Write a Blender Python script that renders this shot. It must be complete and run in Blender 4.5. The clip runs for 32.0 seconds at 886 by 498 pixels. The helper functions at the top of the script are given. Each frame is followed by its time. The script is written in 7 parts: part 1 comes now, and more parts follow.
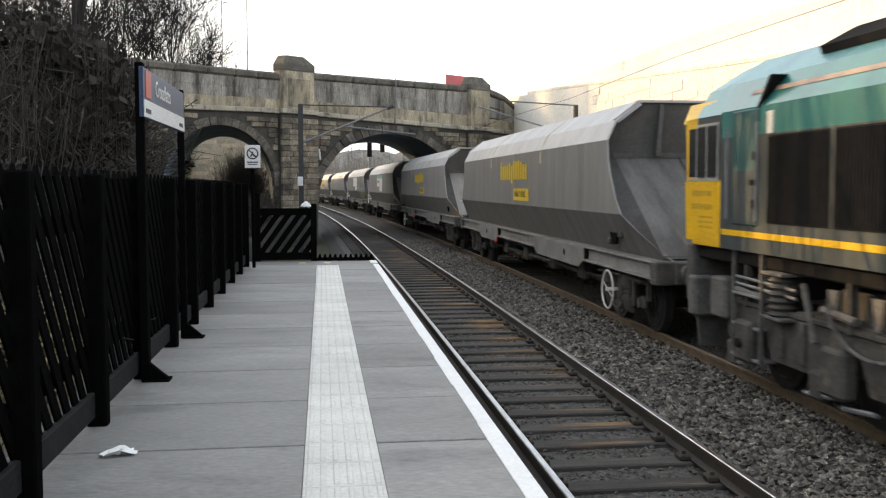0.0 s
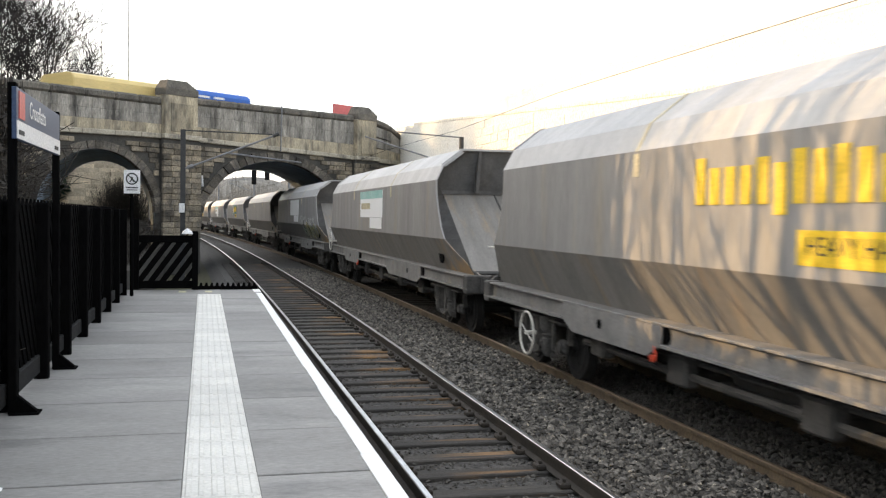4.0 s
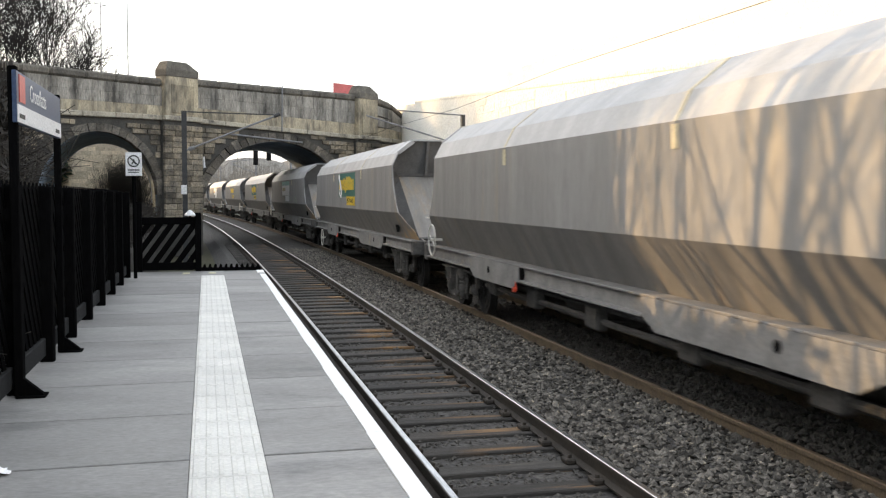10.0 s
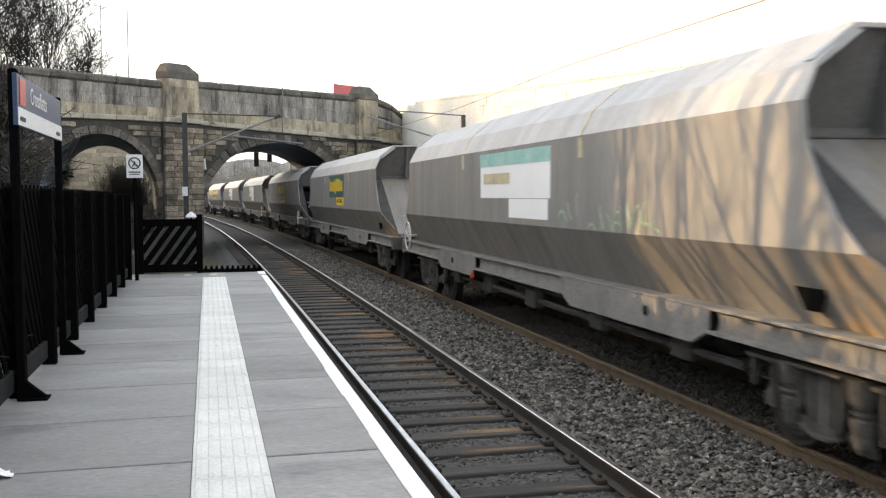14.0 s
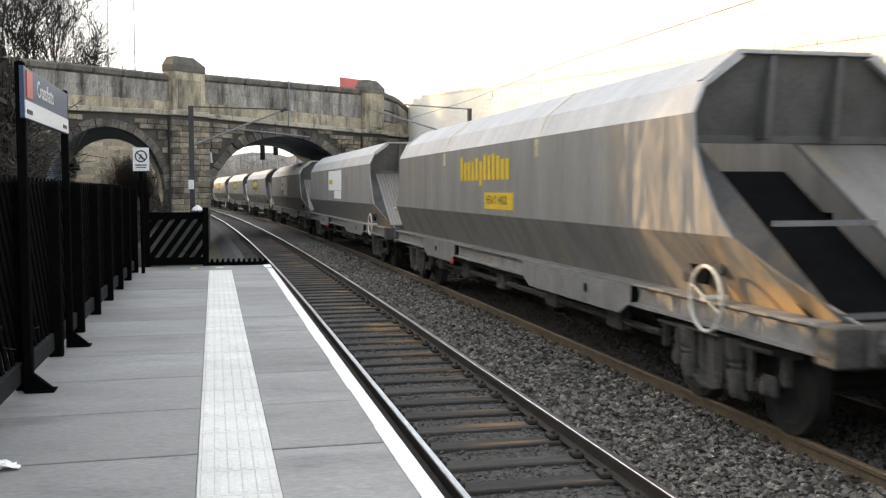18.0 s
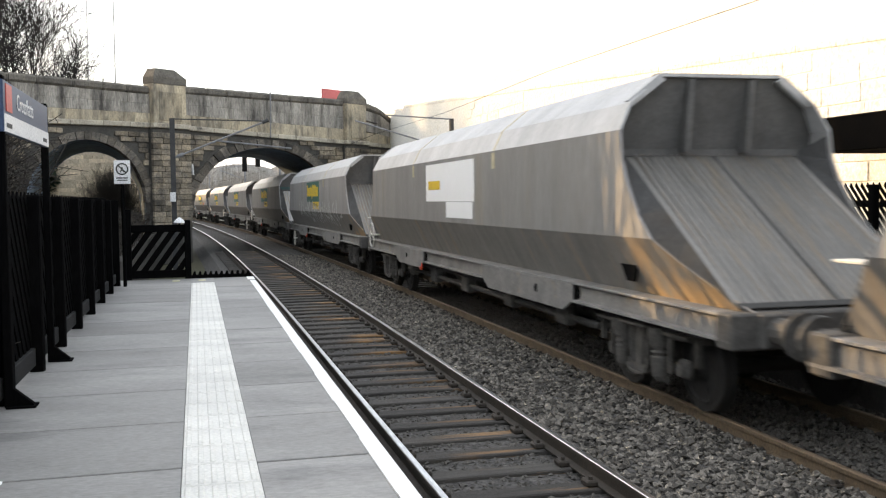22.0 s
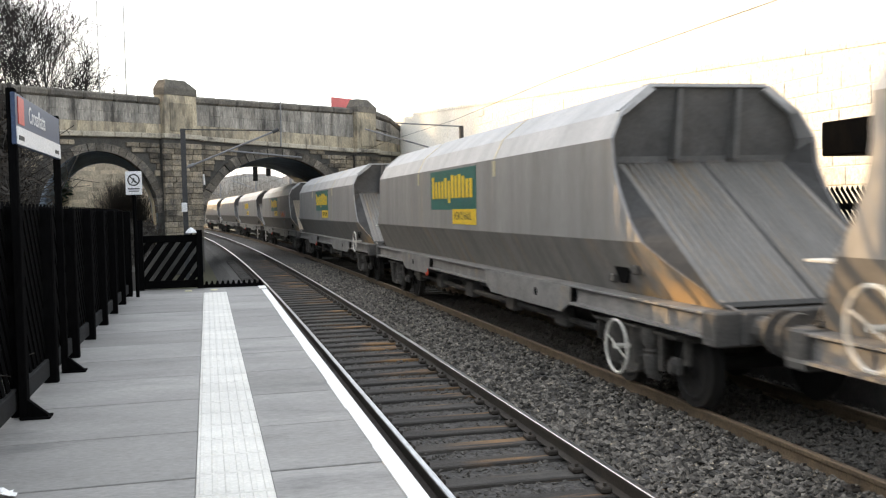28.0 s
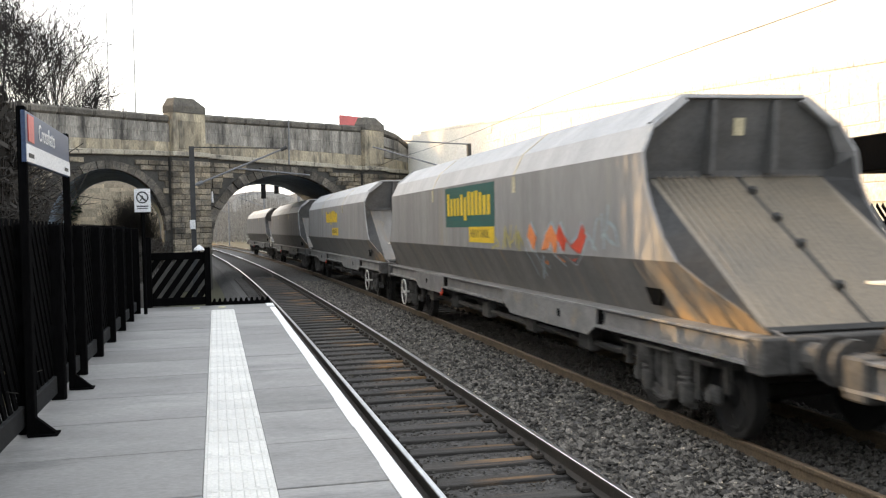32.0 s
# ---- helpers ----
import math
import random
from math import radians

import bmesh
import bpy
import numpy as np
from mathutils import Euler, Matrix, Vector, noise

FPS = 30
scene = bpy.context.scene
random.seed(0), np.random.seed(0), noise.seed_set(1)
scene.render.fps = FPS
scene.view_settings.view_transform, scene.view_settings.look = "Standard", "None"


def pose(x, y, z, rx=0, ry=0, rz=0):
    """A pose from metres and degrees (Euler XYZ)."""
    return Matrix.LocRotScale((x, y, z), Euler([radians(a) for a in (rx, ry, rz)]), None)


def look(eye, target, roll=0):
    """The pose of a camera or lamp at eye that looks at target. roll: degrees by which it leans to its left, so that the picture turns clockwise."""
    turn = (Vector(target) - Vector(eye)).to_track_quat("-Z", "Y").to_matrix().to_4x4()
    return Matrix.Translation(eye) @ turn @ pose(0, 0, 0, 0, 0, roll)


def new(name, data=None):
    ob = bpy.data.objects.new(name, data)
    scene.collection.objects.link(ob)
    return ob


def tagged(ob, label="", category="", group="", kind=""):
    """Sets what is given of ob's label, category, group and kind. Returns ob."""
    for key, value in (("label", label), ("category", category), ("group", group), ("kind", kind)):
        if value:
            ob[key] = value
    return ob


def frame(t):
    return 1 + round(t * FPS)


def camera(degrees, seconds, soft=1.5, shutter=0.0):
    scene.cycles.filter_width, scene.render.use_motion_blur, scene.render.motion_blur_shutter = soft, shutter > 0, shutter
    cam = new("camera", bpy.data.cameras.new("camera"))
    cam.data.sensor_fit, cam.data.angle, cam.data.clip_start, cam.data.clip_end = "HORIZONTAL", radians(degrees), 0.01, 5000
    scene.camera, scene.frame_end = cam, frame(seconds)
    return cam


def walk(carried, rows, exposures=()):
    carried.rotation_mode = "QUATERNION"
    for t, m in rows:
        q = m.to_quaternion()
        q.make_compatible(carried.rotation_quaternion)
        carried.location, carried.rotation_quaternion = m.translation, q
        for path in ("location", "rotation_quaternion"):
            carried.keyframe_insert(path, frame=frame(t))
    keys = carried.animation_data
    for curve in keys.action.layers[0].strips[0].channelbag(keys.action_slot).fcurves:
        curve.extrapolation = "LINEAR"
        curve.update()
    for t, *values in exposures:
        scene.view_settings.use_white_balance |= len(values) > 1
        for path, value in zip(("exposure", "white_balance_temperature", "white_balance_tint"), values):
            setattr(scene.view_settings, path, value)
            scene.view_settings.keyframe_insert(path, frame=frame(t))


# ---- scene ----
EYE = (0.0, 0.0, 1.38)
cam = camera(48.05, 32.0, soft=1.25, shutter=0.35)
PATH = [
    (0, EYE, (2.410, 19.813, 0.106), -0.07),
    (0.5, EYE, (2.689, 19.773, 0.044), -0.21),
    (1, EYE, (3.386, 19.686, 0.380), 0.22),
    (1.5, EYE, (3.399, 19.682, 0.349), -0.09),
    (2, EYE, (3.555, 19.661, 0.486), -0.23),
    (2.5, EYE, (3.850, 19.613, 0.662), -0.20),
    (4.5, EYE, (4.770, 19.413, 0.750), 0.90),
    (5, EYE, (4.576, 19.462, 0.834), 0.26),
    (5.5, EYE, (4.448, 19.488, 0.732), -0.24),
    (6, EYE, (4.546, 19.462, 0.634), -0.22),
    (6.5, EYE, (4.622, 19.439, 0.500), 0.10),
    (7, EYE, (4.718, 19.418, 0.545), -0.29),
    (7.5, EYE, (4.575, 19.452, 0.550), -0.09),
    (8, EYE, (4.594, 19.443, 0.441), -0.10),
    (8.5, EYE, (4.575, 19.439, 0.280), -0.10),
    (9, EYE, (4.529, 19.453, 0.357), -0.11),
    (9.5, EYE, (4.571, 19.443, 0.343), -0.03),
    (10, EYE, (4.618, 19.429, 0.282), 0.02),
    (10.5, EYE, (4.609, 19.430, 0.273), -0.07),
    (11, EYE, (4.572, 19.440, 0.294), -0.28),
    (11.5, EYE, (4.630, 19.428, 0.325), -0.22),
    (12, EYE, (4.528, 19.449, 0.265), -0.25),
    (12.5, EYE, (4.572, 19.431, 0.148), -0.17),
    (13, EYE, (4.530, 19.449, 0.279), 0.00),
    (13.5, EYE, (4.567, 19.443, 0.317), -0.31),
    (14, EYE, (4.595, 19.434, 0.289), -0.31),
    (14.5, EYE, (4.620, 19.424, 0.218), -0.23),
    (16.5, EYE, (4.595, 19.418, 0.029), -0.25),
    (17, EYE, (4.446, 19.455, 0.070), -0.23),
    (17.5, EYE, (4.356, 19.477, 0.080), -0.11),
    (18, EYE, (4.479, 19.454, 0.164), -0.17),
    (18.5, EYE, (4.556, 19.438, 0.194), -0.25),
    (19, EYE, (4.650, 19.413, 0.158), -0.05),
    (19.5, EYE, (4.708, 19.398, 0.136), -0.05),
    (20, EYE, (4.711, 19.396, 0.121), -0.11),
    (20.5, EYE, (4.606, 19.424, 0.165), -0.60),
    (21, EYE, (4.810, 19.378, 0.212), -0.80),
    (21.5, EYE, (4.790, 19.387, 0.283), -0.77),
    (22, EYE, (4.809, 19.387, 0.362), -0.71),
    (22.5, EYE, (4.699, 19.416, 0.402), -0.72),
    (23, EYE, (4.794, 19.392, 0.392), -0.76),
    (23.5, EYE, (4.727, 19.411, 0.449), -1.02),
    (24, EYE, (4.786, 19.394, 0.386), -1.06),
    (24.5, EYE, (4.682, 19.417, 0.343), -1.07),
    (25, EYE, (4.657, 19.423, 0.347), -1.08),
    (25.5, EYE, (4.656, 19.422, 0.324), -1.13),
    (26, EYE, (4.574, 19.441, 0.326), -1.28),
    (26.5, EYE, (4.577, 19.443, 0.378), -1.30),
    (28.5, EYE, (4.610, 19.442, 0.520), -1.38),
    (29, EYE, (4.624, 19.438, 0.506), -1.39),
    (29.5, EYE, (4.607, 19.442, 0.502), -1.32),
    (30, EYE, (4.640, 19.436, 0.543), -1.23),
    (30.5, EYE, (4.577, 19.453, 0.593), -0.97),
    (31, EYE, (4.548, 19.466, 0.749), -1.38),
    (31.5, EYE, (4.473, 19.485, 0.823), -1.40),
    (32, EYE, (4.458, 19.490, 0.868), -1.31),
]
walk(cam, [(t, look(eye, target, roll)) for t, eye, target, roll in PATH],
     exposures=[(0.0, 0.22), (2.5, 0.38), (6.0, 0.46), (18.0, 0.50), (32.0, 0.58)])

# ---- world, sun ----
SUN_EL = 17.0          # low winter sun; the bank keeps platform and ballast in shade
world = bpy.data.worlds.new("sky")
scene.world = world
world.use_nodes = True
wn = world.node_tree
sky = wn.nodes.new("ShaderNodeTexSky")
sky.sky_type = 'NISHITA'
sky.sun_disc = False
sky.sun_elevation = radians(SUN_EL)
sky.sun_rotation = radians(-45)
sky.air_density, sky.dust_density, sky.ozone_density = 1.0, 4.0, 1.0
# thin bright haze over the whole sky
haze = wn.nodes.new("ShaderNodeMix")
haze.data_type, haze.blend_type = 'RGBA', 'ADD'
haze.inputs[0].default_value = 1.0
wn.links.new(sky.outputs[0], haze.inputs[6])
haze.inputs[7].default_value = (7.6, 7.9, 8.3, 1)
wn.nodes["Background"].inputs[1].default_value = 0.12
wn.links.new(haze.outputs[2], wn.nodes["Background"].inputs[0])
sun_data = bpy.data.lights.new("sun", 'SUN')
sun_data.energy, sun_data.angle, sun_data.color = 4.2, radians(0.3), (1.0, 0.665, 0.325)
sun = new("sun", sun_data)
sun.matrix_world = look((-28.3, 28.3, 40 * math.tan(radians(SUN_EL))), (0, 0, 0))

# ---- materials ----


def mat(name, col, col2=None, rough=0.8, metal=0.0, scale=3.0, fine=45.0, bump=0.15, stretch=(1, 1, 1), amount=0.5, grain=0.35,
        third=None, third_scale=1.2, third_at=(0.52, 0.66), spec=0.35, coat=0.0, random_tone=0.0, shift=37.0):
    """A surface with a slow change between two colours, a fine grain, and patches of a third colour."""
    m = bpy.data.materials.new(name)
    m.use_nodes = True
    nt = m.node_tree
    N, K = nt.nodes, nt.links
    b = N["Principled BSDF"]
    b.inputs["Roughness"].default_value = rough
    b.inputs["Metallic"].default_value = metal
    b.inputs["Specular IOR Level"].default_value = spec
    b.inputs["Coat Weight"].default_value = coat
    tc = N.new("ShaderNodeTexCoord")
    oi = N.new("ShaderNodeObjectInfo")
    mp = N.new("ShaderNodeMapping")
    mp.inputs["Scale"].default_value = stretch
    off = N.new("ShaderNodeMath")
    off.operation = 'MULTIPLY'
    off.inputs[1].default_value = shift
    K.new(oi.outputs["Random"], off.inputs[0])
    K.new(tc.outputs["Object"], mp.inputs["Vector"])
    K.new(off.outputs[0], mp.inputs["Location"])

    def tex(s, detail, rgh):
        n = N.new("ShaderNodeTexNoise")
        n.inputs["Scale"].default_value, n.inputs["Detail"].default_value, n.inputs["Roughness"].default_value = s, detail, rgh
        K.new(mp.outputs[0], n.inputs["Vector"])
        return n

    def mix(kind, fac, a, c):
        x = N.new("ShaderNodeMix")
        x.data_type, x.blend_type = 'RGBA', kind
        for v, i in ((fac, 0), (a, 6), (c, 7)):
            if isinstance(v, bpy.types.NodeSocket):
                K.new(v, x.inputs[i])
            else:
                x.inputs[i].default_value = v if i == 0 else (*v, 1)
        return x.outputs[2]
    slow = tex(scale, 5, 0.6)
    ramp = N.new("ShaderNodeMapRange")
    ramp.inputs[1].default_value, ramp.inputs[2].default_value = 0.5 - amount * 0.4, 0.5 + amount * 0.4
    K.new(slow.outputs["Fac"], ramp.inputs[0])
    c2 = col2 or tuple(v * 0.6 for v in col)
    out = mix('MIX', ramp.outputs[0], col, c2)
    if third:
        t3 = tex(third_scale, 6, 0.65)
        r3 = N.new("ShaderNodeMapRange")
        r3.inputs[1].default_value, r3.inputs[2].default_value = third_at
        K.new(t3.outputs["Fac"], r3.inputs[0])
        out = mix('MIX', r3.outputs[0], out, third)
    fn = tex(fine, 3, 0.7)
    gr = N.new("ShaderNodeMapRange")
    gr.inputs[1].default_value, gr.inputs[2].default_value = 0.3, 0.7
    gr.inputs[3].default_value, gr.inputs[4].default_value = 1 - grain, 1 + grain * 0.6
    K.new(fn.outputs["Fac"], gr.inputs[0])
    sc = N.new("ShaderNodeVectorMath")
    sc.operation = 'SCALE'
    K.new(out, sc.inputs[0])
    if random_tone:
        rt = N.new("ShaderNodeMapRange")
        rt.inputs[3].default_value, rt.inputs[4].default_value = 1 - random_tone, 1 + random_tone
        K.new(oi.outputs["Random"], rt.inputs[0])
        mu = N.new("ShaderNodeMath")
        mu.operation = 'MULTIPLY'
        K.new(rt.outputs[0], mu.inputs[0])
        K.new(gr.outputs[0], mu.inputs[1])
        K.new(mu.outputs[0], sc.inputs["Scale"])
    else:
        K.new(gr.outputs[0], sc.inputs["Scale"])
    K.new(sc.outputs[0], b.inputs["Base Color"])
    if bump:
        bp = N.new("ShaderNodeBump")
        bp.inputs["Strength"].default_value, bp.inputs["Distance"].default_value = bump, 0.02
        K.new(fn.outputs["Fac"], bp.inputs["Height"])
        K.new(bp.outputs[0], b.inputs["Normal"])
    return m


M_CONC = mat("platform_concrete", (0.308, 0.297, 0.278), (0.178, 0.171, 0.160), rough=0.7, scale=1.3, amount=0.75, fine=30, grain=0.2, stretch=(0.6, 1.25, 1),
             third=(0.135, 0.132, 0.128), third_scale=1.5, third_at=(0.53, 0.78), random_tone=0.13)
M_TACT = mat("tactile_slab", (0.72, 0.70, 0.64), (0.58, 0.565, 0.52), rough=0.7, scale=2.5, fine=50, grain=0.15, third=(0.42, 0.40, 0.36), third_scale=3.0, third_at=(0.60, 0.8), random_tone=0.05)
M_WHITE = mat("white_line_paint", (0.86, 0.85, 0.82), (0.74, 0.73, 0.70), rough=0.6, scale=3, amount=0.8, grain=0.1, third=(0.50, 0.49, 0.47), third_scale=6, third_at=(0.72, 0.84))
M_EDGE = mat("platform_face", (0.10, 0.095, 0.09), (0.05, 0.05, 0.048), scale=2, fine=20)
M_BLACK = mat("black_fence_paint", (0.0030, 0.0030, 0.0032), (0.0048, 0.0047, 0.0045), rough=0.95, scale=3, stretch=(1, 1, 0.3), spec=0.01)
M_KICK = mat("dark_kick_board", (0.028, 0.028, 0.027), (0.016, 0.016, 0.016), rough=0.85, scale=3, spec=0.1)
M_RAIL = mat("rusty_rail_web", (0.15, 0.108, 0.064), (0.09, 0.066, 0.043), rough=0.85, scale=4)
M_RAILDARK = mat("oily_rail_web", (0.05, 0.04, 0.03), (0.03, 0.025, 0.02), rough=0.8, scale=4)
M_RAILTOP = mat("polished_rail_head", (0.62, 0.62, 0.62), (0.48, 0.47, 0.46), rough=0.28, metal=1.0, scale=6, stretch=(1, 0.1, 1), bump=0.03)
M_RAILTOP2 = mat("dull_rail_head", (0.24, 0.17, 0.105), (0.16, 0.118, 0.078), rough=0.5, metal=0.3, scale=6, bump=0.03)
M_SLEEPER = mat("timber_sleeper", (0.085, 0.078, 0.068), (0.048, 0.044, 0.04), rough=0.9, scale=2, stretch=(0.6, 6, 6), fine=25, bump=0.5, third=(0.33, 0.185, 0.075), third_scale=0.9, third_at=(0.52, 0.66), random_tone=0.2)
M_BALLAST = mat("ballast_bed", (0.115, 0.108, 0.099), (0.058, 0.054, 0.050), rough=0.95, scale=5, fine=22, bump=1.0, grain=0.85, third=(0.17, 0.153, 0.13), third_scale=9, third_at=(0.60, 0.70))
M_STONE = mat("ballast_stones", (0.185, 0.168, 0.142), (0.064, 0.058, 0.051), rough=0.9, scale=9, amount=0.9, fine=40, grain=0.5, third=(0.40, 0.34, 0.25), third_scale=12, third_at=(0.60, 0.68))
M_GROUND = mat("earth_and_grass", (0.055, 0.06, 0.03), (0.07, 0.055, 0.035), rough=0.95, scale=0.3, fine=8, bump=0.6)
M_BANK = mat("bank_earth", (0.045, 0.040, 0.031), (0.025, 0.022, 0.018), rough=0.95, scale=1.0, fine=14, bump=0.9)
M_STRAW = mat("dry_straw", (0.40, 0.32, 0.17), (0.26, 0.21, 0.12), rough=0.9, scale=4, bump=0)
M_BRAMBLE = mat("bramble_stems", (0.046, 0.039, 0.031), (0.024, 0.021, 0.017), rough=0.9, scale=2, bump=0)
M_EVERGREEN = mat("evergreen_sprays", (0.022, 0.035, 0.018), (0.014, 0.022, 0.012), rough=0.9, scale=2, bump=0)
M_BARK = mat("bare_bark", (0.030, 0.026, 0.022), (0.018, 0.016, 0.014), rough=0.9, scale=3, stretch=(1, 1, 0.3), fine=25, bump=0.4)
M_TWIG = mat("bare_twigs", (0.026, 0.021, 0.018), (0.016, 0.014, 0.012), rough=0.9, scale=2, bump=0)
# bridge stones are lightened: the veil of haze before them is in these colours
M_BSTONE = mat("sooty_sandstone", (0.35, 0.29, 0.20), (0.14, 0.127, 0.107), rough=0.92, scale=2.2, amount=0.55, fine=14, bump=0.9, grain=0.5, third=(0.048, 0.045, 0.041), third_scale=0.45, third_at=(0.46, 0.66), random_tone=0.45, shift=0.0)
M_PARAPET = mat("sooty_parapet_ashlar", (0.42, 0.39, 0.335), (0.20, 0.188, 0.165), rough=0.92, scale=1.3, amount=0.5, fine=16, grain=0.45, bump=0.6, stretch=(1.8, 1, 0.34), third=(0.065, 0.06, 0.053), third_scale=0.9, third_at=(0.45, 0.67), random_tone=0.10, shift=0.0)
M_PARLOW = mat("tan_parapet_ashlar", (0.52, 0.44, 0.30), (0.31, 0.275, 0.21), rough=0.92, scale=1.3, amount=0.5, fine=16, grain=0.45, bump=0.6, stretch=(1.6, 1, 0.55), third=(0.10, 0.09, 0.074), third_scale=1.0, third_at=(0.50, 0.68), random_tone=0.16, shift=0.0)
M_VOUSS = mat("soot_black_arch_stone", (0.19, 0.165, 0.13), (0.080, 0.074, 0.065), rough=0.92, scale=1.8, fine=14, bump=0.9, grain=0.5, third=(0.04, 0.038, 0.035), third_scale=0.8, third_at=(0.50, 0.68), random_tone=0.45, shift=0.0)
M_STRING = mat("pale_string_course", (0.50, 0.45, 0.35), (0.32, 0.29, 0.235), rough=0.9, scale=1.0, fine=14, bump=0.4, third=(0.10, 0.093, 0.08), third_scale=1.4, third_at=(0.50, 0.70), random_tone=0.08, shift=0.0)
M_COPING = mat("dark_coping_stone", (0.175, 0.158, 0.13), (0.075, 0.069, 0.060), rough=0.92, scale=1.4, fine=16, grain=0.45, bump=0.6, random_tone=0.12, shift=0.0)
M_MORTAR = mat("dark_mortar", (0.085, 0.08, 0.07), (0.05, 0.048, 0.043), rough=0.95, scale=2, fine=20)
# bluer and lighter, to offset the warm dim bounce inside the vaults
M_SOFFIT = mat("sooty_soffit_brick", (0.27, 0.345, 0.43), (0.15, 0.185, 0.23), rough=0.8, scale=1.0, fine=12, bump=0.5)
# raised almost to white, so part of the sunlit glare is in the colour
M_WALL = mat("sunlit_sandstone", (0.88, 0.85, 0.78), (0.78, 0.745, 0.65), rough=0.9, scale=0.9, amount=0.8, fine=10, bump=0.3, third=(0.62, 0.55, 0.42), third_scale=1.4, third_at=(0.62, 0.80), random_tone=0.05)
M_WALL2 = mat("buff_coursed_stone", (0.76, 0.65, 0.48), (0.56, 0.465, 0.33), rough=0.9, scale=1.6, amount=0.7, fine=10, bump=0.6, third=(0.18, 0.145, 0.10), third_scale=1.3, third_at=(0.60, 0.74), random_tone=0.22)
M_PALE = mat("pale_render", (0.80, 0.77, 0.70), (0.74, 0.71, 0.64), rough=0.8, scale=0.8, fine=20)
M_WAGON = mat("grimy_wagon_grey", (0.305, 0.294, 0.281), (0.168, 0.162, 0.155), rough=0.55, scale=1.1, amount=0.7, stretch=(1, 1.6, 0.18), fine=22, grain=0.2, bump=0.05, third=(0.31, 0.26, 0.19), third_scale=0.9, third_at=(0.56, 0.78), spec=0.45, random_tone=0.12)
# paler than the sides: the brightness of facing the sky is in the colour
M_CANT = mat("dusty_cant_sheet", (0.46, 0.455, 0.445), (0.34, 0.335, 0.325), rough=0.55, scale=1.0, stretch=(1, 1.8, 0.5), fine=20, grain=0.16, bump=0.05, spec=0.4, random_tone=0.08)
# lower side sheets, darker than the upper ones
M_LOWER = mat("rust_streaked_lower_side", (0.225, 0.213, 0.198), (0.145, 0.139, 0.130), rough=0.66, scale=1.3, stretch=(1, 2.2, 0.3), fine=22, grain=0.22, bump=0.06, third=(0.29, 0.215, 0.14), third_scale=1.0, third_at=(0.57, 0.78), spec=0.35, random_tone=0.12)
M_SLOPE = mat("worn_slope_sheet", (0.225, 0.213, 0.193), (0.145, 0.137, 0.123), rough=0.55, scale=1.5, stretch=(3, 0.5, 0.5), fine=25, grain=0.22, bump=0.05, third=(0.24, 0.185, 0.12), third_scale=1.3, third_at=(0.52, 0.72), random_tone=0.15)
M_SLOPE2 = mat("silvery_worn_slope_sheet", (0.50, 0.49, 0.465), (0.36, 0.345, 0.315), rough=0.5, scale=1.5, stretch=(3, 0.5, 0.5), fine=25, grain=0.22, bump=0.05, third=(0.36, 0.28, 0.175), third_scale=1.1, third_at=(0.5, 0.72), random_tone=0.15)
# darker copies of the wagon colours, with the first wagon's shade painted in
M_WAGON2 = mat("sooty_wagon_grey", (0.262, 0.254, 0.245), (0.142, 0.138, 0.132), rough=0.55, scale=1.1, amount=0.7, stretch=(1, 1.6, 0.18), fine=22, grain=0.2, bump=0.05, third=(0.27, 0.23, 0.175), third_scale=0.9, third_at=(0.56, 0.78), spec=0.45)
M_LOWER2 = mat("sooty_lower_side", (0.185, 0.177, 0.167), (0.115, 0.110, 0.104), rough=0.66, scale=1.3, stretch=(1, 2.2, 0.3), fine=22, grain=0.22, bump=0.06, third=(0.19, 0.145, 0.10), third_scale=1.0, third_at=(0.57, 0.78), spec=0.35)
M_SLOPE4 = mat("sooty_slope_sheet", (0.165, 0.160, 0.152), (0.080, 0.077, 0.072), spec=0.15, rough=0.7, scale=1.2, stretch=(2.5, 0.5, 0.5), fine=25, grain=0.22, bump=0.05, third=(0.19, 0.16, 0.12), third_scale=1.3, third_at=(0.58, 0.76))
M_FRAME = mat("brake_dust_underframe", (0.25, 0.24, 0.225), (0.16, 0.153, 0.144), rough=0.8, scale=2.5, fine=25, grain=0.25, third=(0.29, 0.24, 0.17), third_scale=2.0, third_at=(0.58, 0.75), random_tone=0.1)
# darkened: the shade under the hood is in the end plate colour
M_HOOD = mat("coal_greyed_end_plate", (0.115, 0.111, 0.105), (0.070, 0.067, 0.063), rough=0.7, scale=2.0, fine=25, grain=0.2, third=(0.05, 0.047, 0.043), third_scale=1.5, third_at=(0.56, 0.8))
M_SEAM = mat("dark_seam_strip", (0.062, 0.06, 0.056), rough=0.8, scale=4)
M_SLOPE3 = mat("tan_worn_slope_sheet", (0.33, 0.265, 0.185), (0.20, 0.178, 0.145), rough=0.55, scale=0.9, stretch=(1, 0.8, 0.8), fine=25, grain=0.22, bump=0.05, amount=0.6, random_tone=0.1)
# corner sheets coloured dark for the shadow inside the wagon end
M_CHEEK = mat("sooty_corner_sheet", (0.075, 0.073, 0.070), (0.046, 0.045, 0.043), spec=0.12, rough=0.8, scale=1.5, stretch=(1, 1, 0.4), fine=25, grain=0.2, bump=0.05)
M_FRAME2 = mat("dusty_bogie_frame", (0.118, 0.109, 0.097), (0.058, 0.054, 0.048), rough=0.85, scale=4, fine=30, grain=0.35, third=(0.045, 0.042, 0.038), third_scale=3, third_at=(0.56, 0.7))
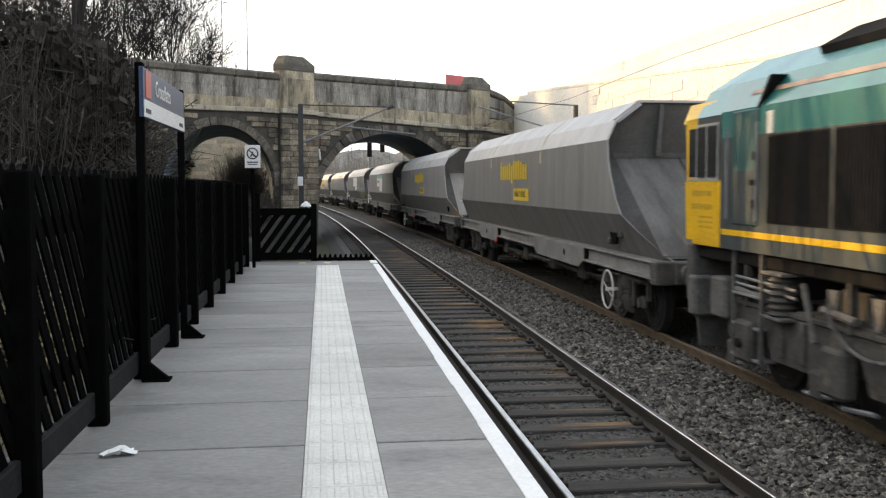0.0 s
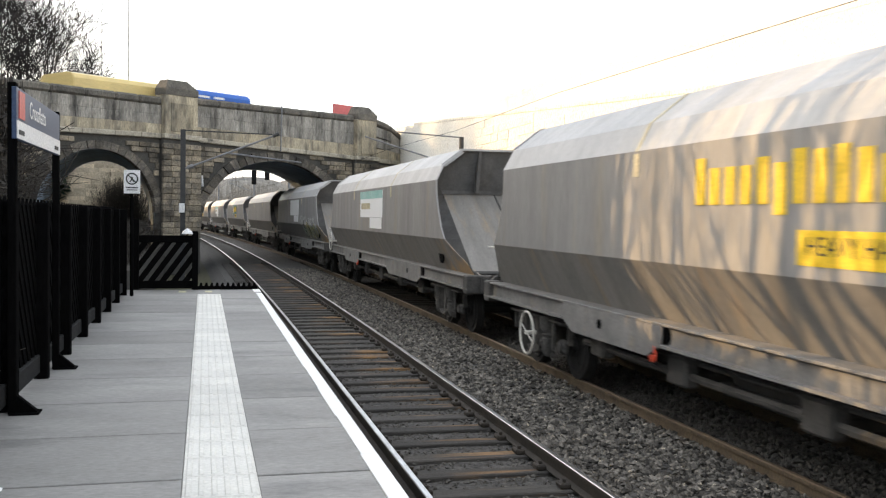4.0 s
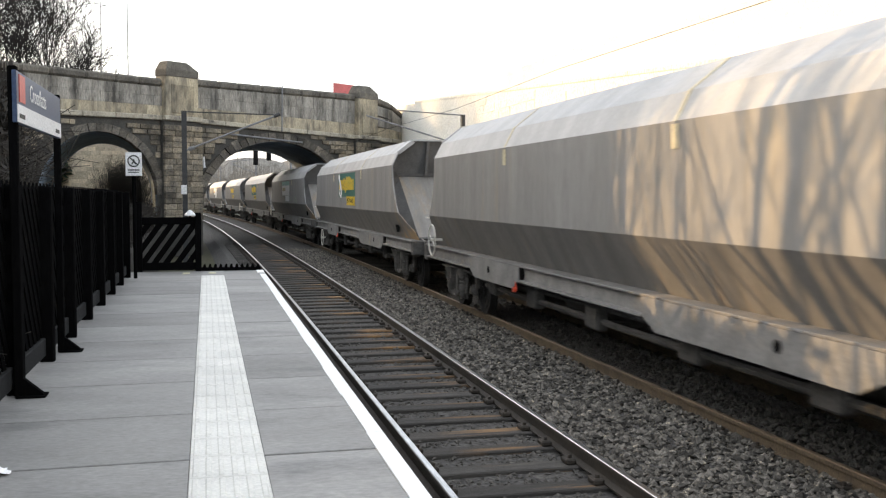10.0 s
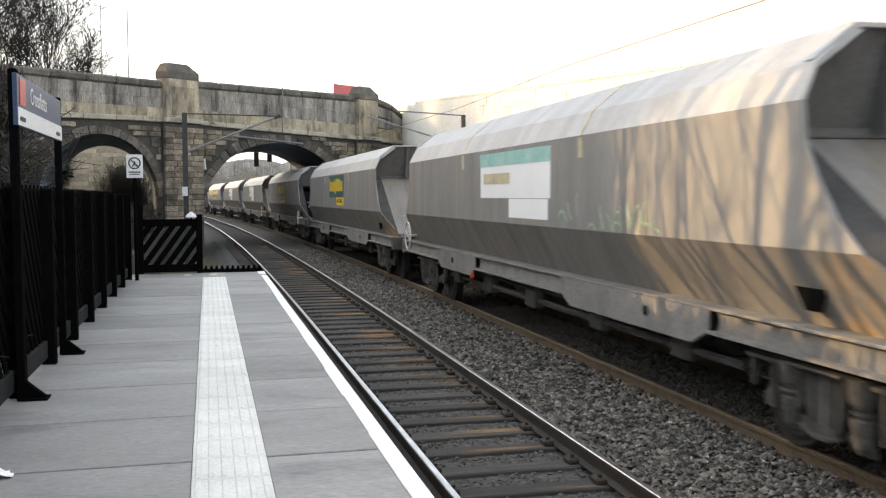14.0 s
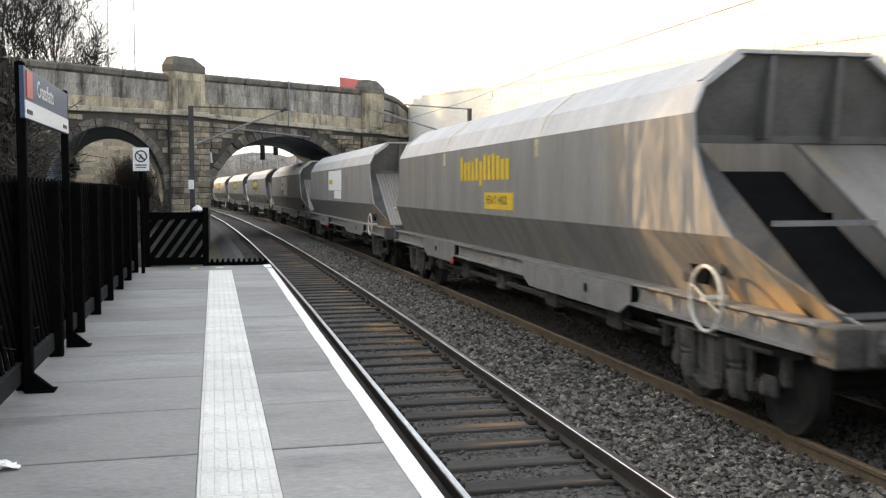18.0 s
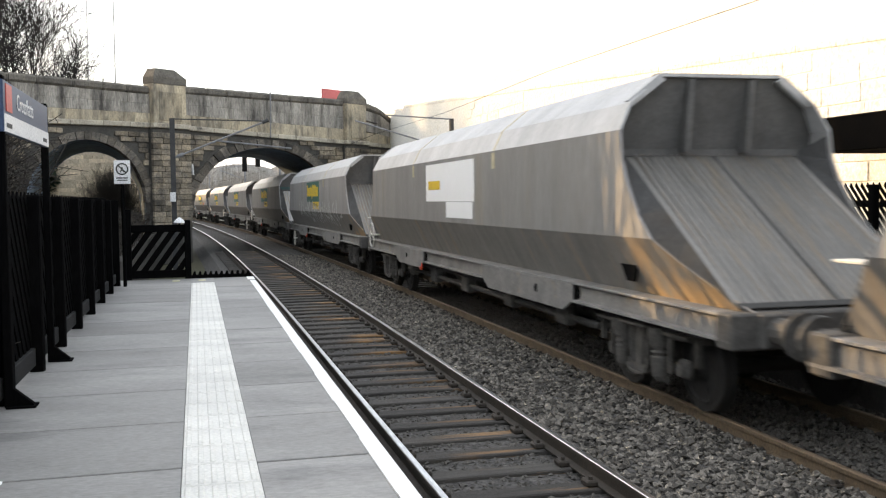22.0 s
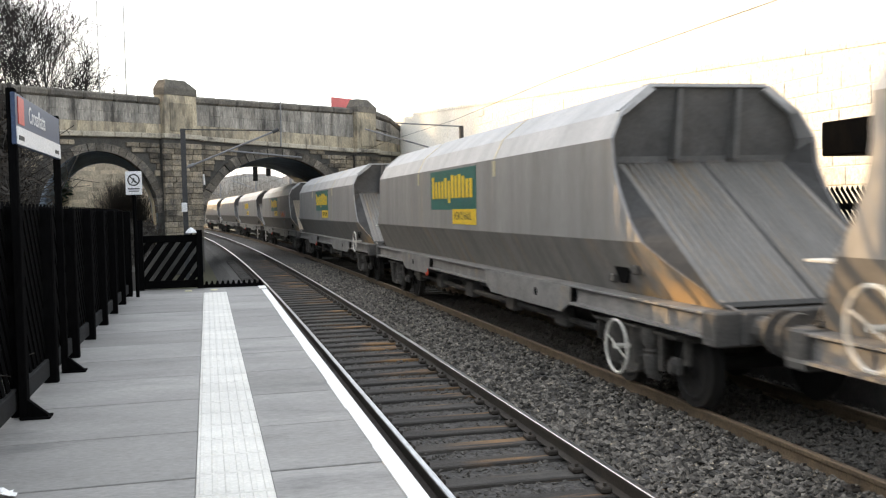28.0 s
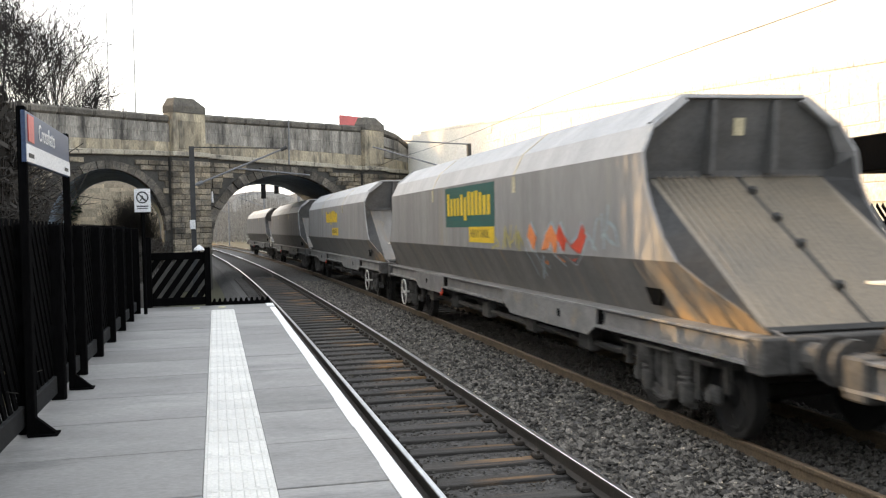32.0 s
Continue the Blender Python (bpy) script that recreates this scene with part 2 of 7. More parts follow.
M_BOGIE = mat("grimy_cast_steel", (0.115, 0.108, 0.098), (0.060, 0.056, 0.051), rough=0.85, scale=4, fine=30, grain=0.35)
M_LOCOBOGIE = mat("dusty_loco_bogie", (0.105, 0.097, 0.085), (0.036, 0.033, 0.029), rough=0.85, scale=3, fine=30, grain=0.4, third=(0.22, 0.185, 0.135), third_scale=2.0, third_at=(0.57, 0.7))
M_WHEEL = mat("wheel_steel", (0.036, 0.034, 0.031), (0.02, 0.019, 0.018), rough=0.7, metal=0.1, scale=5)
M_HWHEEL = mat("cream_handwheel", (0.72, 0.69, 0.62), (0.60, 0.57, 0.5), rough=0.6, scale=6)
M_GREEN = mat("logo_green", (0.012, 0.13, 0.105), (0.02, 0.10, 0.085), rough=0.5, scale=2, stretch=(1, 1, 0.3), random_tone=0.15)
M_YELLOW = mat("logo_yellow", (0.82, 0.56, 0.02), (0.70, 0.47, 0.03), rough=0.5, scale=3)
# plain white; the glare of reflective panels is put into the colour
M_PANELW = mat("white_reflective_panel", (0.95, 0.95, 0.94), (0.92, 0.92, 0.90), rough=0.4, scale=2, grain=0.04, bump=0)
M_TEAL = mat("faded_teal", (0.25, 0.55, 0.50), (0.45, 0.65, 0.60), rough=0.5, scale=3)
M_DULLTEAL = mat("dull_teal_paint", (0.055, 0.13, 0.125), (0.06, 0.09, 0.088), rough=0.6, scale=3)
M_DARKBAR = mat("dark_lettering", (0.05, 0.05, 0.045), rough=0.6)
M_SPRAYW = mat("spray_white", (0.62, 0.62, 0.60), (0.4, 0.4, 0.39), rough=0.6, scale=5)
M_SPRAYY = mat("spray_yellow", (0.50, 0.42, 0.13), (0.36, 0.32, 0.14), rough=0.6, scale=5)
M_SPRAYG = mat("spray_green", (0.34, 0.46, 0.28), (0.40, 0.48, 0.38), rough=0.6, scale=5)
M_SPRAYB = mat("spray_grey_blue", (0.36, 0.42, 0.44), (0.28, 0.32, 0.34), rough=0.6, scale=5)
M_SPRAYO = mat("spray_orange", (0.75, 0.22, 0.05), (0.60, 0.20, 0.07), rough=0.6, scale=5)
M_LOCOG = mat("loco_green", (0.022, 0.205, 0.185), (0.035, 0.135, 0.125), rough=0.32, scale=1.5, stretch=(1, 2.2, 0.3), coat=0.4, bump=0.02, amount=0.8)
M_LOCOD = mat("loco_dirty_lower_green", (0.070, 0.084, 0.082), (0.046, 0.053, 0.052), rough=0.6, scale=1.5, stretch=(1, 2, 0.4), bump=0.02, spec=0.2)
M_LOCOY = mat("loco_warning_yellow", (0.85, 0.50, 0.01), (0.75, 0.43, 0.02), rough=0.4, scale=2, bump=0.02)
M_GRILLE = mat("black_grille", (0.017, 0.0165, 0.016), (0.026, 0.025, 0.024), rough=0.95, scale=2, stretch=(1, 1, 0.2), spec=0.02)
# paler than the body green: light from the sky is in the roof colour
M_LOCOROOF = mat("loco_roof", (0.13, 0.33, 0.33), (0.10, 0.24, 0.245), rough=0.4, scale=1.5, coat=0.2)
M_GLASS = mat("dark_cab_glass", (0.02, 0.025, 0.028), (0.02, 0.02, 0.02), rough=0.08, spec=0.6, bump=0, grain=0.02)
M_ALU = mat("aluminium_trim", (0.62, 0.62, 0.60), (0.5, 0.5, 0.48), rough=0.4, metal=0.7, scale=5)
M_STEEL = mat("galvanised_steel", (0.27, 0.275, 0.28), (0.18, 0.18, 0.185), rough=0.6, metal=0.3, scale=4)
M_DARKSTEEL = mat("dark_mast_steel", (0.06, 0.06, 0.06), (0.04, 0.04, 0.04), rough=0.7, scale=4)
M_NAVY = mat("sign_navy", (0.02, 0.045, 0.11), (0.03, 0.05, 0.10), rough=0.4, scale=2, bump=0)
M_SIGNW = mat("sign_white", (0.80, 0.80, 0.79), (0.72, 0.72, 0.71), rough=0.4, scale=3, bump=0)
M_SIGNR = mat("sign_red", (0.55, 0.06, 0.05), (0.5, 0.08, 0.06), rough=0.4, scale=3, bump=0)
M_TISSUE = mat("white_tissue", (0.93, 0.92, 0.90), (0.84, 0.83, 0.81), rough=0.9, scale=9, grain=0.1)
M_BUSBLUE = mat("bus_blue", (0.02, 0.13, 0.50), (0.02, 0.10, 0.40), rough=0.35, scale=2, bump=0)
M_BUSCREAM = mat("bus_cream_yellow", (0.72, 0.55, 0.22), (0.64, 0.48, 0.2), rough=0.35, scale=2, bump=0)
M_RED = mat("faded_red_board", (0.55, 0.12, 0.12), (0.48, 0.11, 0.10), rough=0.4, scale=2, bump=0)
# far trees much paler than near bark: distance haze is in the colour
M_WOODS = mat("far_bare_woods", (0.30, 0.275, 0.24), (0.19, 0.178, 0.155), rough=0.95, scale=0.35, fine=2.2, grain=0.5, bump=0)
M_ASPH = mat("road_asphalt", (0.05, 0.05, 0.05), (0.04, 0.04, 0.04), rough=0.9, scale=2)
# coal floor black, also put where hatch, holes and recesses lie in shade
M_COAL_SHADE = mat("coal_dust_floor", (0.008, 0.008, 0.008), rough=0.95, scale=4, spec=0.03)
M_TAPE = mat("cream_marker_tape", (0.66, 0.58, 0.38), rough=0.6)
M_CANTLINE = mat("faded_orange_line", (0.42, 0.27, 0.19), (0.30, 0.24, 0.19), rough=0.5, scale=3)
M_LOCODOOR = mat("loco_door_green", (0.014, 0.095, 0.090), (0.022, 0.060, 0.058), rough=0.5, scale=1.5, bump=0.02)
M_LOCOBOX = mat("grimy_loco_boxes", (0.175, 0.165, 0.15), (0.075, 0.070, 0.063), rough=0.85, scale=3, fine=28, grain=0.35, third=(0.035, 0.033, 0.030), third_scale=2.2, third_at=(0.56, 0.74))
M_LAMP = mat("red_tail_lamp", (0.75, 0.10, 0.05), rough=0.3, scale=3)

# the near lower corners of the wagons have rusted tan
nt = M_LOWER.node_tree
low_tc, low_sep, low_at = nt.nodes.new("ShaderNodeTexCoord"), nt.nodes.new("ShaderNodeSeparateXYZ"), nt.nodes.new("ShaderNodeMapRange")
nt.links.new(low_tc.outputs["Object"], low_sep.inputs[0])
slant = nt.nodes.new("ShaderNodeMath")
slant.operation, slant.inputs[1].default_value, slant.inputs[2].default_value = 'MULTIPLY_ADD', 0.9, 0.0
nt.links.new(low_sep.outputs[2], slant.inputs[0])
nt.links.new(low_sep.outputs[1], slant.inputs[2])
low_at.inputs[1].default_value, low_at.inputs[2].default_value = -5.9, -6.5
nt.links.new(slant.outputs[0], low_at.inputs[0])
low_no, low_r, low_f = nt.nodes.new("ShaderNodeTexNoise"), nt.nodes.new("ShaderNodeMapRange"), nt.nodes.new("ShaderNodeMath")
low_no.inputs["Scale"].default_value, low_no.inputs["Detail"].default_value = 1.6, 5.0
nt.links.new(low_tc.outputs["Object"], low_no.inputs["Vector"])
low_r.inputs[1].default_value, low_r.inputs[2].default_value = 0.40, 0.56
nt.links.new(low_no.outputs["Fac"], low_r.inputs[0])
low_f.operation = 'MULTIPLY'
nt.links.new(low_r.outputs[0], low_f.inputs[0])
nt.links.new(low_at.outputs[0], low_f.inputs[1])
low_mix = nt.nodes.new("ShaderNodeMix")
low_mix.data_type = 'RGBA'
low_mix.inputs[7].default_value = (0.37, 0.255, 0.14, 1)
low_base = nt.nodes["Principled BSDF"].inputs["Base Color"]
nt.links.new(low_base.links[0].from_socket, low_mix.inputs[6])
nt.links.new(low_f.outputs[0], low_mix.inputs[0])
nt.links.new(low_mix.outputs[2], low_base)

# ---- mesh helpers ----


class Mesher:
    """Collects vertices and faces, and links them as one mesh."""

    def __init__(self):
        self.v, self.f = [], []

    def add(self, verts, faces):
        o = len(self.v)
        self.v.extend(tuple(p) for p in verts)
        self.f.extend(tuple(i + o for i in q) for q in faces)
        return self

    def box(self, x0, x1, y0, y1, z0, z1):
        x0, x1, y0, y1, z0, z1 = min(x0, x1), max(x0, x1), min(y0, y1), max(y0, y1), min(z0, z1), max(z0, z1)
        return self.add([(x0, y0, z0), (x1, y0, z0), (x1, y1, z0), (x0, y1, z0), (x0, y0, z1), (x1, y0, z1), (x1, y1, z1), (x0, y1, z1)],
                        [(0, 3, 2, 1), (4, 5, 6, 7), (0, 1, 5, 4), (1, 2, 6, 5), (2, 3, 7, 6), (3, 0, 4, 7)])

    def chamfer_box(self, x0, x1, y0, y1, z0, z1, c):
        """A box whose twelve edges are cut by c."""
        xs, ys, zs = (min(x0, x1), max(x0, x1)), (min(y0, y1), max(y0, y1)), (min(z0, z1), max(z0, z1))
        v, idx = [], {}
        for i in (0, 1):
            for j in (0, 1):
                for k in (0, 1):
                    a, b2, d = (c if i == 0 else -c), (c if j == 0 else -c), (c if k == 0 else -c)
                    p = (xs[i], ys[j], zs[k])
                    for n, q in enumerate(((p[0], p[1] + b2, p[2] + d), (p[0] + a, p[1], p[2] + d), (p[0] + a, p[1] + b2, p[2]))):
                        idx[i, j, k, n] = len(v)
                        v.append(q)
        f = []
        for s in (0, 1):
            order = ((0, 0), (1, 0), (1, 1), (0, 1))
            order = order if s else order[::-1]
            f.append([idx[s, j, k, 0] for j, k in order])
            f.append([idx[k, s, j, 1] for j, k in order])
            f.append([idx[j, k, s, 2] for j, k in order])
        for a in (0, 1):
            for b2 in (0, 1):
                f.append([idx[a, b2, 0, 0], idx[a, b2, 0, 1], idx[a, b2, 1, 1], idx[a, b2, 1, 0]])
                f.append([idx[a, 0, b2, 0], idx[a, 0, b2, 2], idx[a, 1, b2, 2], idx[a, 1, b2, 0]])
                f.append([idx[0, a, b2, 1], idx[0, a, b2, 2], idx[1, a, b2, 2], idx[1, a, b2, 1]])
                for d in (0, 1):
                    f.append([idx[a, b2, d, 0], idx[a, b2, d, 1], idx[a, b2, d, 2]])
        return self.add(v, f)

    def prism(self, pts, axis, a, b2):
        """The polygon pts, in the plane across axis, drawn out from a to b2."""
        def place(p, w):
            return {'x': (w, p[0], p[1]), 'y': (p[0], w, p[1]), 'z': (p[0], p[1], w)}[axis]
        n = len(pts)
        return self.add([place(p, a) for p in pts] + [place(p, b2) for p in pts],
                        [tuple(range(n))[::-1], tuple(range(n, 2 * n))] + [(i, (i + 1) % n, n + (i + 1) % n, n + i) for i in range(n)])

    def tube(self, p0, p1, r0, r1=None, n=8, caps=True):
        r1 = r0 if r1 is None else r1
        p0, p1 = Vector(p0), Vector(p1)
        d = (p1 - p0).normalized()
        a = d.orthogonal().normalized()
        b2 = d.cross(a)
        ring = [(math.cos(2 * math.pi * i / n), math.sin(2 * math.pi * i / n)) for i in range(n)]
        v = [p0 + (a * c + b2 * s) * r0 for c, s in ring] + [p1 + (a * c + b2 * s) * r1 for c, s in ring]
        f = [(i, (i + 1) % n, n + (i + 1) % n, n + i) for i in range(n)]
        if caps:
            f += [tuple(range(n))[::-1], tuple(range(n, 2 * n))]
        return self.add(v, f)

    def ring(self, c, axis, r, w, n=20, m=6):
        """A torus round the axis through c."""
        v, f = [], []
        for i in range(n):
            a = 2 * math.pi * i / n
            for j in range(m):
                q = 2 * math.pi * j / m
                d, h = r + w * math.cos(q), w * math.sin(q)
                u, t2 = d * math.cos(a), d * math.sin(a)
                v.append({'x': (c[0] + h, c[1] + u, c[2] + t2), 'y': (c[0] + u, c[1] + h, c[2] + t2), 'z': (c[0] + u, c[1] + t2, c[2] + h)}[axis])
        for i in range(n):
            for j in range(m):
                f.append((i * m + j, ((i + 1) % n) * m + j, ((i + 1) % n) * m + (j + 1) % m, i * m + (j + 1) % m))
        return self.add(v, f)

    def loft(self, rows, closed=False):
        """A sheet over rows of points, all of one length."""
        n = len(rows[0])
        v = [p for r in rows for p in r]
        f = []
        for i in range(len(rows) - 1):
            for j in range(n if closed else n - 1):
                k = (j + 1) % n
                f.append((i * n + j, i * n + k, (i + 1) * n + k, (i + 1) * n + j))
        return self.add(v, f)

    def data(self, name, material, smooth=False):
        me = bpy.data.meshes.new(name)
        me.from_pydata(self.v, [], self.f)
        me.validate()
        bm = bmesh.new()
        bm.from_mesh(me)
        bmesh.ops.recalc_face_normals(bm, faces=bm.faces)
        bm.to_mesh(me)
        bm.free()
        me.materials.append(material)
        if smooth:
            me.polygons.foreach_set("use_smooth", [True] * len(me.polygons))
        return me


def part(name, shape, material, parent=None, label="", smooth=False, at=None):
    """One mesh object under a thing or under a part."""
    ob = new(name, shape.data(name, material, smooth) if isinstance(shape, Mesher) else shape)
    if parent is not None:
        ob.parent = parent
    if at is not None:
        ob.matrix_basis = at
    return tagged(ob, label)


def thing(name, label, category, m=None, group="", kind=""):
    """An Empty that carries the parts of one thing."""
    ob = new(name)
    ob.empty_display_size = 0.2
    if m is not None:
        ob.matrix_basis = m
    return tagged(ob, label, category, group, kind)


def solo(name, shape, material, label, category, group="", kind="", smooth=False, m=None):
    """A thing that is one mesh."""
    ob = new(name, shape.data(name, material, smooth))
    if m is not None:
        ob.matrix_basis = m
    return tagged(ob, label, category, group, kind)


# ---- the line of the tracks: straight, then a wide curve to the left ----
CURVE_R, CURVE_AT = 1330.0, 16.0
RAIL = -0.90                       # rail top, the platform top is 0
TRACK_A, TRACK_B = 2.545, 5.95     # centre lines, the train runs on B


def line(o, s):
    """Place and turn of the point s along the line, o to the right of the datum."""
    if s <= CURVE_AT:
        return o, s, 0.0
    a = (s - CURVE_AT) / CURVE_R
    return -CURVE_R + (CURVE_R + o) * math.cos(a), CURVE_AT + (CURVE_R + o) * math.sin(a), a


def along(profile, o, s0, s1, step):
    """Rows of a profile (across, z) carried along the line."""
    rows, n = [], max(1, round((s1 - s0) / step))
    for i in range(n + 1):
        s = s0 + (s1 - s0) * i / n
        rows.append([(*line(o + dx, s)[:2], z) for dx, z in profile])
    return rows

# ---- ground, tracks, platforms ----
g = Mesher()
g.add([(-2000, -2000, -1.42), (2000, -2000, -1.42), (2000, 3000, -1.42), (-2000, 3000, -1.42)], [(0, 1, 2, 3)])
solo("ground", g, M_GROUND, "earth and rough grass around the railway", "ground", kind="structure")

bed = Mesher()
prof = [(0.55, -1.42), (0.98, -1.13), (2.545, -1.10), (3.28, -1.11), (3.40, -1.050), (4.25, -1.040), (5.08, -1.050), (5.20, -1.11), (5.95, -1.10), (7.45, -1.13), (8.6, -1.42)]
rows = along(prof, 0.0, -40, 240, 1.0)
bed.loft(rows)
solo("ballast_bed", bed, M_BALLAST, "grimy stone ballast bed under two tracks", "ballast", kind="structure")


def rail_profile():
    return [(-0.07, 0.0), (0.07, 0.0), (0.07, 0.012), (0.012, 0.03), (0.010, 0.105), (0.035, 0.118), (0.035, 0.150), (0.025, 0.157), (-0.025, 0.157), (-0.035, 0.150), (-0.035, 0.118), (-0.010, 0.105), (-0.012, 0.03), (-0.07, 0.012)]


for track, top in ((TRACK_A, M_RAILTOP), (TRACK_B, M_RAILTOP2)):
    for side in (-0.7525, 0.7525):
        rail = thing("rail", "steel running rail with a " + ("bright worn head" if track == TRACK_A else "dull brown head"), "rail", kind="structure")
        w = Mesher().loft(along([(x, RAIL - 0.160 + z) for x, z in rail_profile()], track + side, -40, 240, 2.0), closed=True)
        part("web", w, M_RAILDARK if track == TRACK_A else M_RAIL, rail)
        h = Mesher().loft(along([(-0.030, RAIL - 0.006), (-0.024, RAIL), (0.024, RAIL), (0.030, RAIL - 0.006)], track + side, -40, 240, 2.0))
        part("head", h, top, rail)

# warm orange sun patches, painted on to one half of the sleepers
nt = M_SLEEPER.node_tree
tcs = nt.nodes.new("ShaderNodeTexCoord")
sep = nt.nodes.new("ShaderNodeSeparateXYZ")
nt.links.new(tcs.outputs["Object"], sep.inputs[0])
far_half = nt.nodes.new("ShaderNodeMapRange")
far_half.inputs[1].default_value, far_half.inputs[2].default_value = -0.30, 0.30
far_half.inputs[3].default_value, far_half.inputs[4].default_value = 0.02, 1.0
nt.links.new(sep.outputs[0], far_half.inputs[0])
for mixer in [n for n in nt.nodes if n.bl_idname == "ShaderNodeMix" and tuple(round(c, 3) for c in n.inputs[7].default_value)[:3] == (0.33, 0.185, 0.075)]:
    old = mixer.inputs[0].links[0].from_socket
    both = nt.nodes.new("ShaderNodeMath")
    both.operation = 'MULTIPLY'
    nt.links.new(old, both.inputs[0])
    nt.links.new(far_half.outputs[0], both.inputs[1])
    nt.links.new(both.outputs[0], mixer.inputs[0])

# sleepers: the near stretch one by one, the rest joined
# dark sleepers: the shade under the train is put into their colour
M_SLEEPERB = mat("coal_blackened_sleeper", (0.066, 0.061, 0.054), (0.036, 0.034, 0.030), rough=0.9, scale=2, stretch=(0.6, 6, 6), fine=25, bump=0.5, random_tone=0.2)
SL_STEP = 0.66
near_sleepers = [Mesher().chamfer_box(-1.29, 1.29, -0.125, 0.125, -0.13, 0.0, 0.012).data("sleeper", ma) for ma in (M_SLEEPER, M_SLEEPERB)]
chair = Mesher()
for sx in (-0.7525, 0.7525):
    for dx in (-0.115, 0.115):
        chair.chamfer_box(sx + dx - 0.05, sx + dx + 0.05, -0.08, 0.08, 0.0, 0.055, 0.014)
        chair.tube((sx + dx, -0.03, 0.05), (sx + dx, -0.03, 0.085), 0.018, n=6)
chair = chair.data("rail_chairs", M_RAILDARK)
for track in (TRACK_A, TRACK_B):
    rack = thing("sleepers", "timber sleepers half sunk in ballast", "sleeper", kind="structure")
    rest = Mesher()
    k = 0
    s = 2.5
    while s < 230:
        x, y, a = line(track, s)
        rng = random.Random(k * 7 + int(track * 10))
        m = Matrix.Translation((x, y, RAIL - 0.162 + rng.uniform(-0.006, 0.0))) @ Matrix.Rotation(a + rng.uniform(-0.012, 0.012), 4, 'Z')
        if s < 50:
            ob = new("sleeper", near_sleepers[track == TRACK_B])
            ob.parent, ob.matrix_basis = rack, m
            c = new("chair", chair)
            c.parent = ob
        else:
            c0 = [m @ Vector(p) for p in ((-1.29, -0.125, 0), (1.29, -0.125, 0), (1.29, 0.125, 0), (-1.29, 0.125, 0))]
            rest.add(c0, [(0, 1, 2, 3)])
        s += SL_STEP
        k += 1
    part("far_sleepers", rest, M_SLEEPERB, rack)
    rack.children[-1]["kind"] = "stuff"


def stones(n, zones, lo, hi, seed):
    """Loose stones, each a rough octahedron, in zones of (x0, x1, s0, s1, z)."""
    r = np.random.RandomState(seed)
    base = np.array([(1, 0, 0), (-1, 0, 0), (0, 1, 0), (0, -1, 0), (0, 0, 1), (0, 0, -1)], float)
    faces0 = [(0, 2, 4), (2, 1, 4), (1, 3, 4), (3, 0, 4), (2, 0, 5), (1, 2, 5), (3, 1, 5), (0, 3, 5)]
    area = np.array([(z[1] - z[0]) * (z[3] - z[2]) for z in zones])
    v, f = [], []
    for i in range(n):
        z = zones[r.choice(len(zones), p=area / area.sum())]
        o, s = r.uniform(z[0], z[1]), z[2] + (z[3] - z[2]) * r.random_sample() ** 1.5
        x, y, _ = line(o, s)
        size = r.uniform(lo, hi) * np.array([1, r.uniform(0.55, 1), r.uniform(0.4, 0.8)])
        pts = base * size * r.uniform(0.75, 1.2, (6, 1)) + r.uniform(-0.2, 0.2, (6, 3)) * size
        a, b2 = r.uniform(0, 6.28), r.uniform(-0.6, 0.6)
        ca, sa, cb, sb = math.cos(a), math.sin(a), math.cos(b2), math.sin(b2)
        pts = pts @ np.array([[1, 0, 0], [0, cb, sb], [0, -sb, cb]]) @ np.array([[ca, sa, 0], [-sa, ca, 0], [0, 0, 1]])
        pts += (x, y, z[4] + r.uniform(-0.012, 0.022))
        base_i = len(v)
        v.extend(map(tuple, pts))
        f.extend(tuple(q + base_i for q in t) for t in faces0)
    me = bpy.data.meshes.new("ballast_stones")
    me.from_pydata(v, [], f)
    me.materials.append(M_STONE)
    return me


# tone from stone to stone
nt = M_STONE.node_tree
geo = nt.nodes.new("ShaderNodeNewGeometry")
tone = nt.nodes.new("ShaderNodeMapRange")
tone.inputs[3].default_value, tone.inputs[4].default_value = 0.25, 1.9
nt.links.new(geo.outputs["Random Per Island"], tone.inputs[0])
bs = nt.nodes["Principled BSDF"].inputs["Base Color"]
src = bs.links[0].from_socket
sc2 = nt.nodes.new("ShaderNodeVectorMath")
sc2.operation = 'SCALE'
nt.links.new(src, sc2.inputs[0])
nt.links.new(tone.outputs[0], sc2.inputs["Scale"])
nt.links.new(sc2.outputs[0], bs)

# stones coloured dark, as they lie in shade below the train
M_STONEB = mat("coal_dusted_stones", (0.15, 0.138, 0.12), (0.058, 0.054, 0.048), rough=0.9, scale=9, amount=0.9, fine=40, grain=0.5, third=(0.14, 0.12, 0.09), third_scale=12, third_at=(0.64, 0.70))
six = new("ballast_stones", stones(21000, [(3.36, 5.14, 4.5, 44, -1.035)], 0.022, 0.058, 3))
tagged(six, "loose grey ballast stones between the two tracks", "ballast", kind="stuff")
four = new("ballast_stones", stones(10500, [(1.0, 1.7, 4.5, 24, -1.12), (1.86, 3.22, 4.5, 24, -1.115)], 0.02, 0.042, 4))
four.data.materials[0] = M_STONEB
tagged(four, "dark ballast stones between sleepers", "ballast", kind="stuff")
under = stones(15000, [(5.27, 6.64, 4.5, 26, -1.06), (6.8, 7.4, 4.5, 16, -1.10)], 0.022, 0.05, 5)
under.materials[0] = M_STONEB
tagged(new("ballast_stones", under), "ballast stones of the far track, darkened for the train's shade", "ballast", kind="stuff")

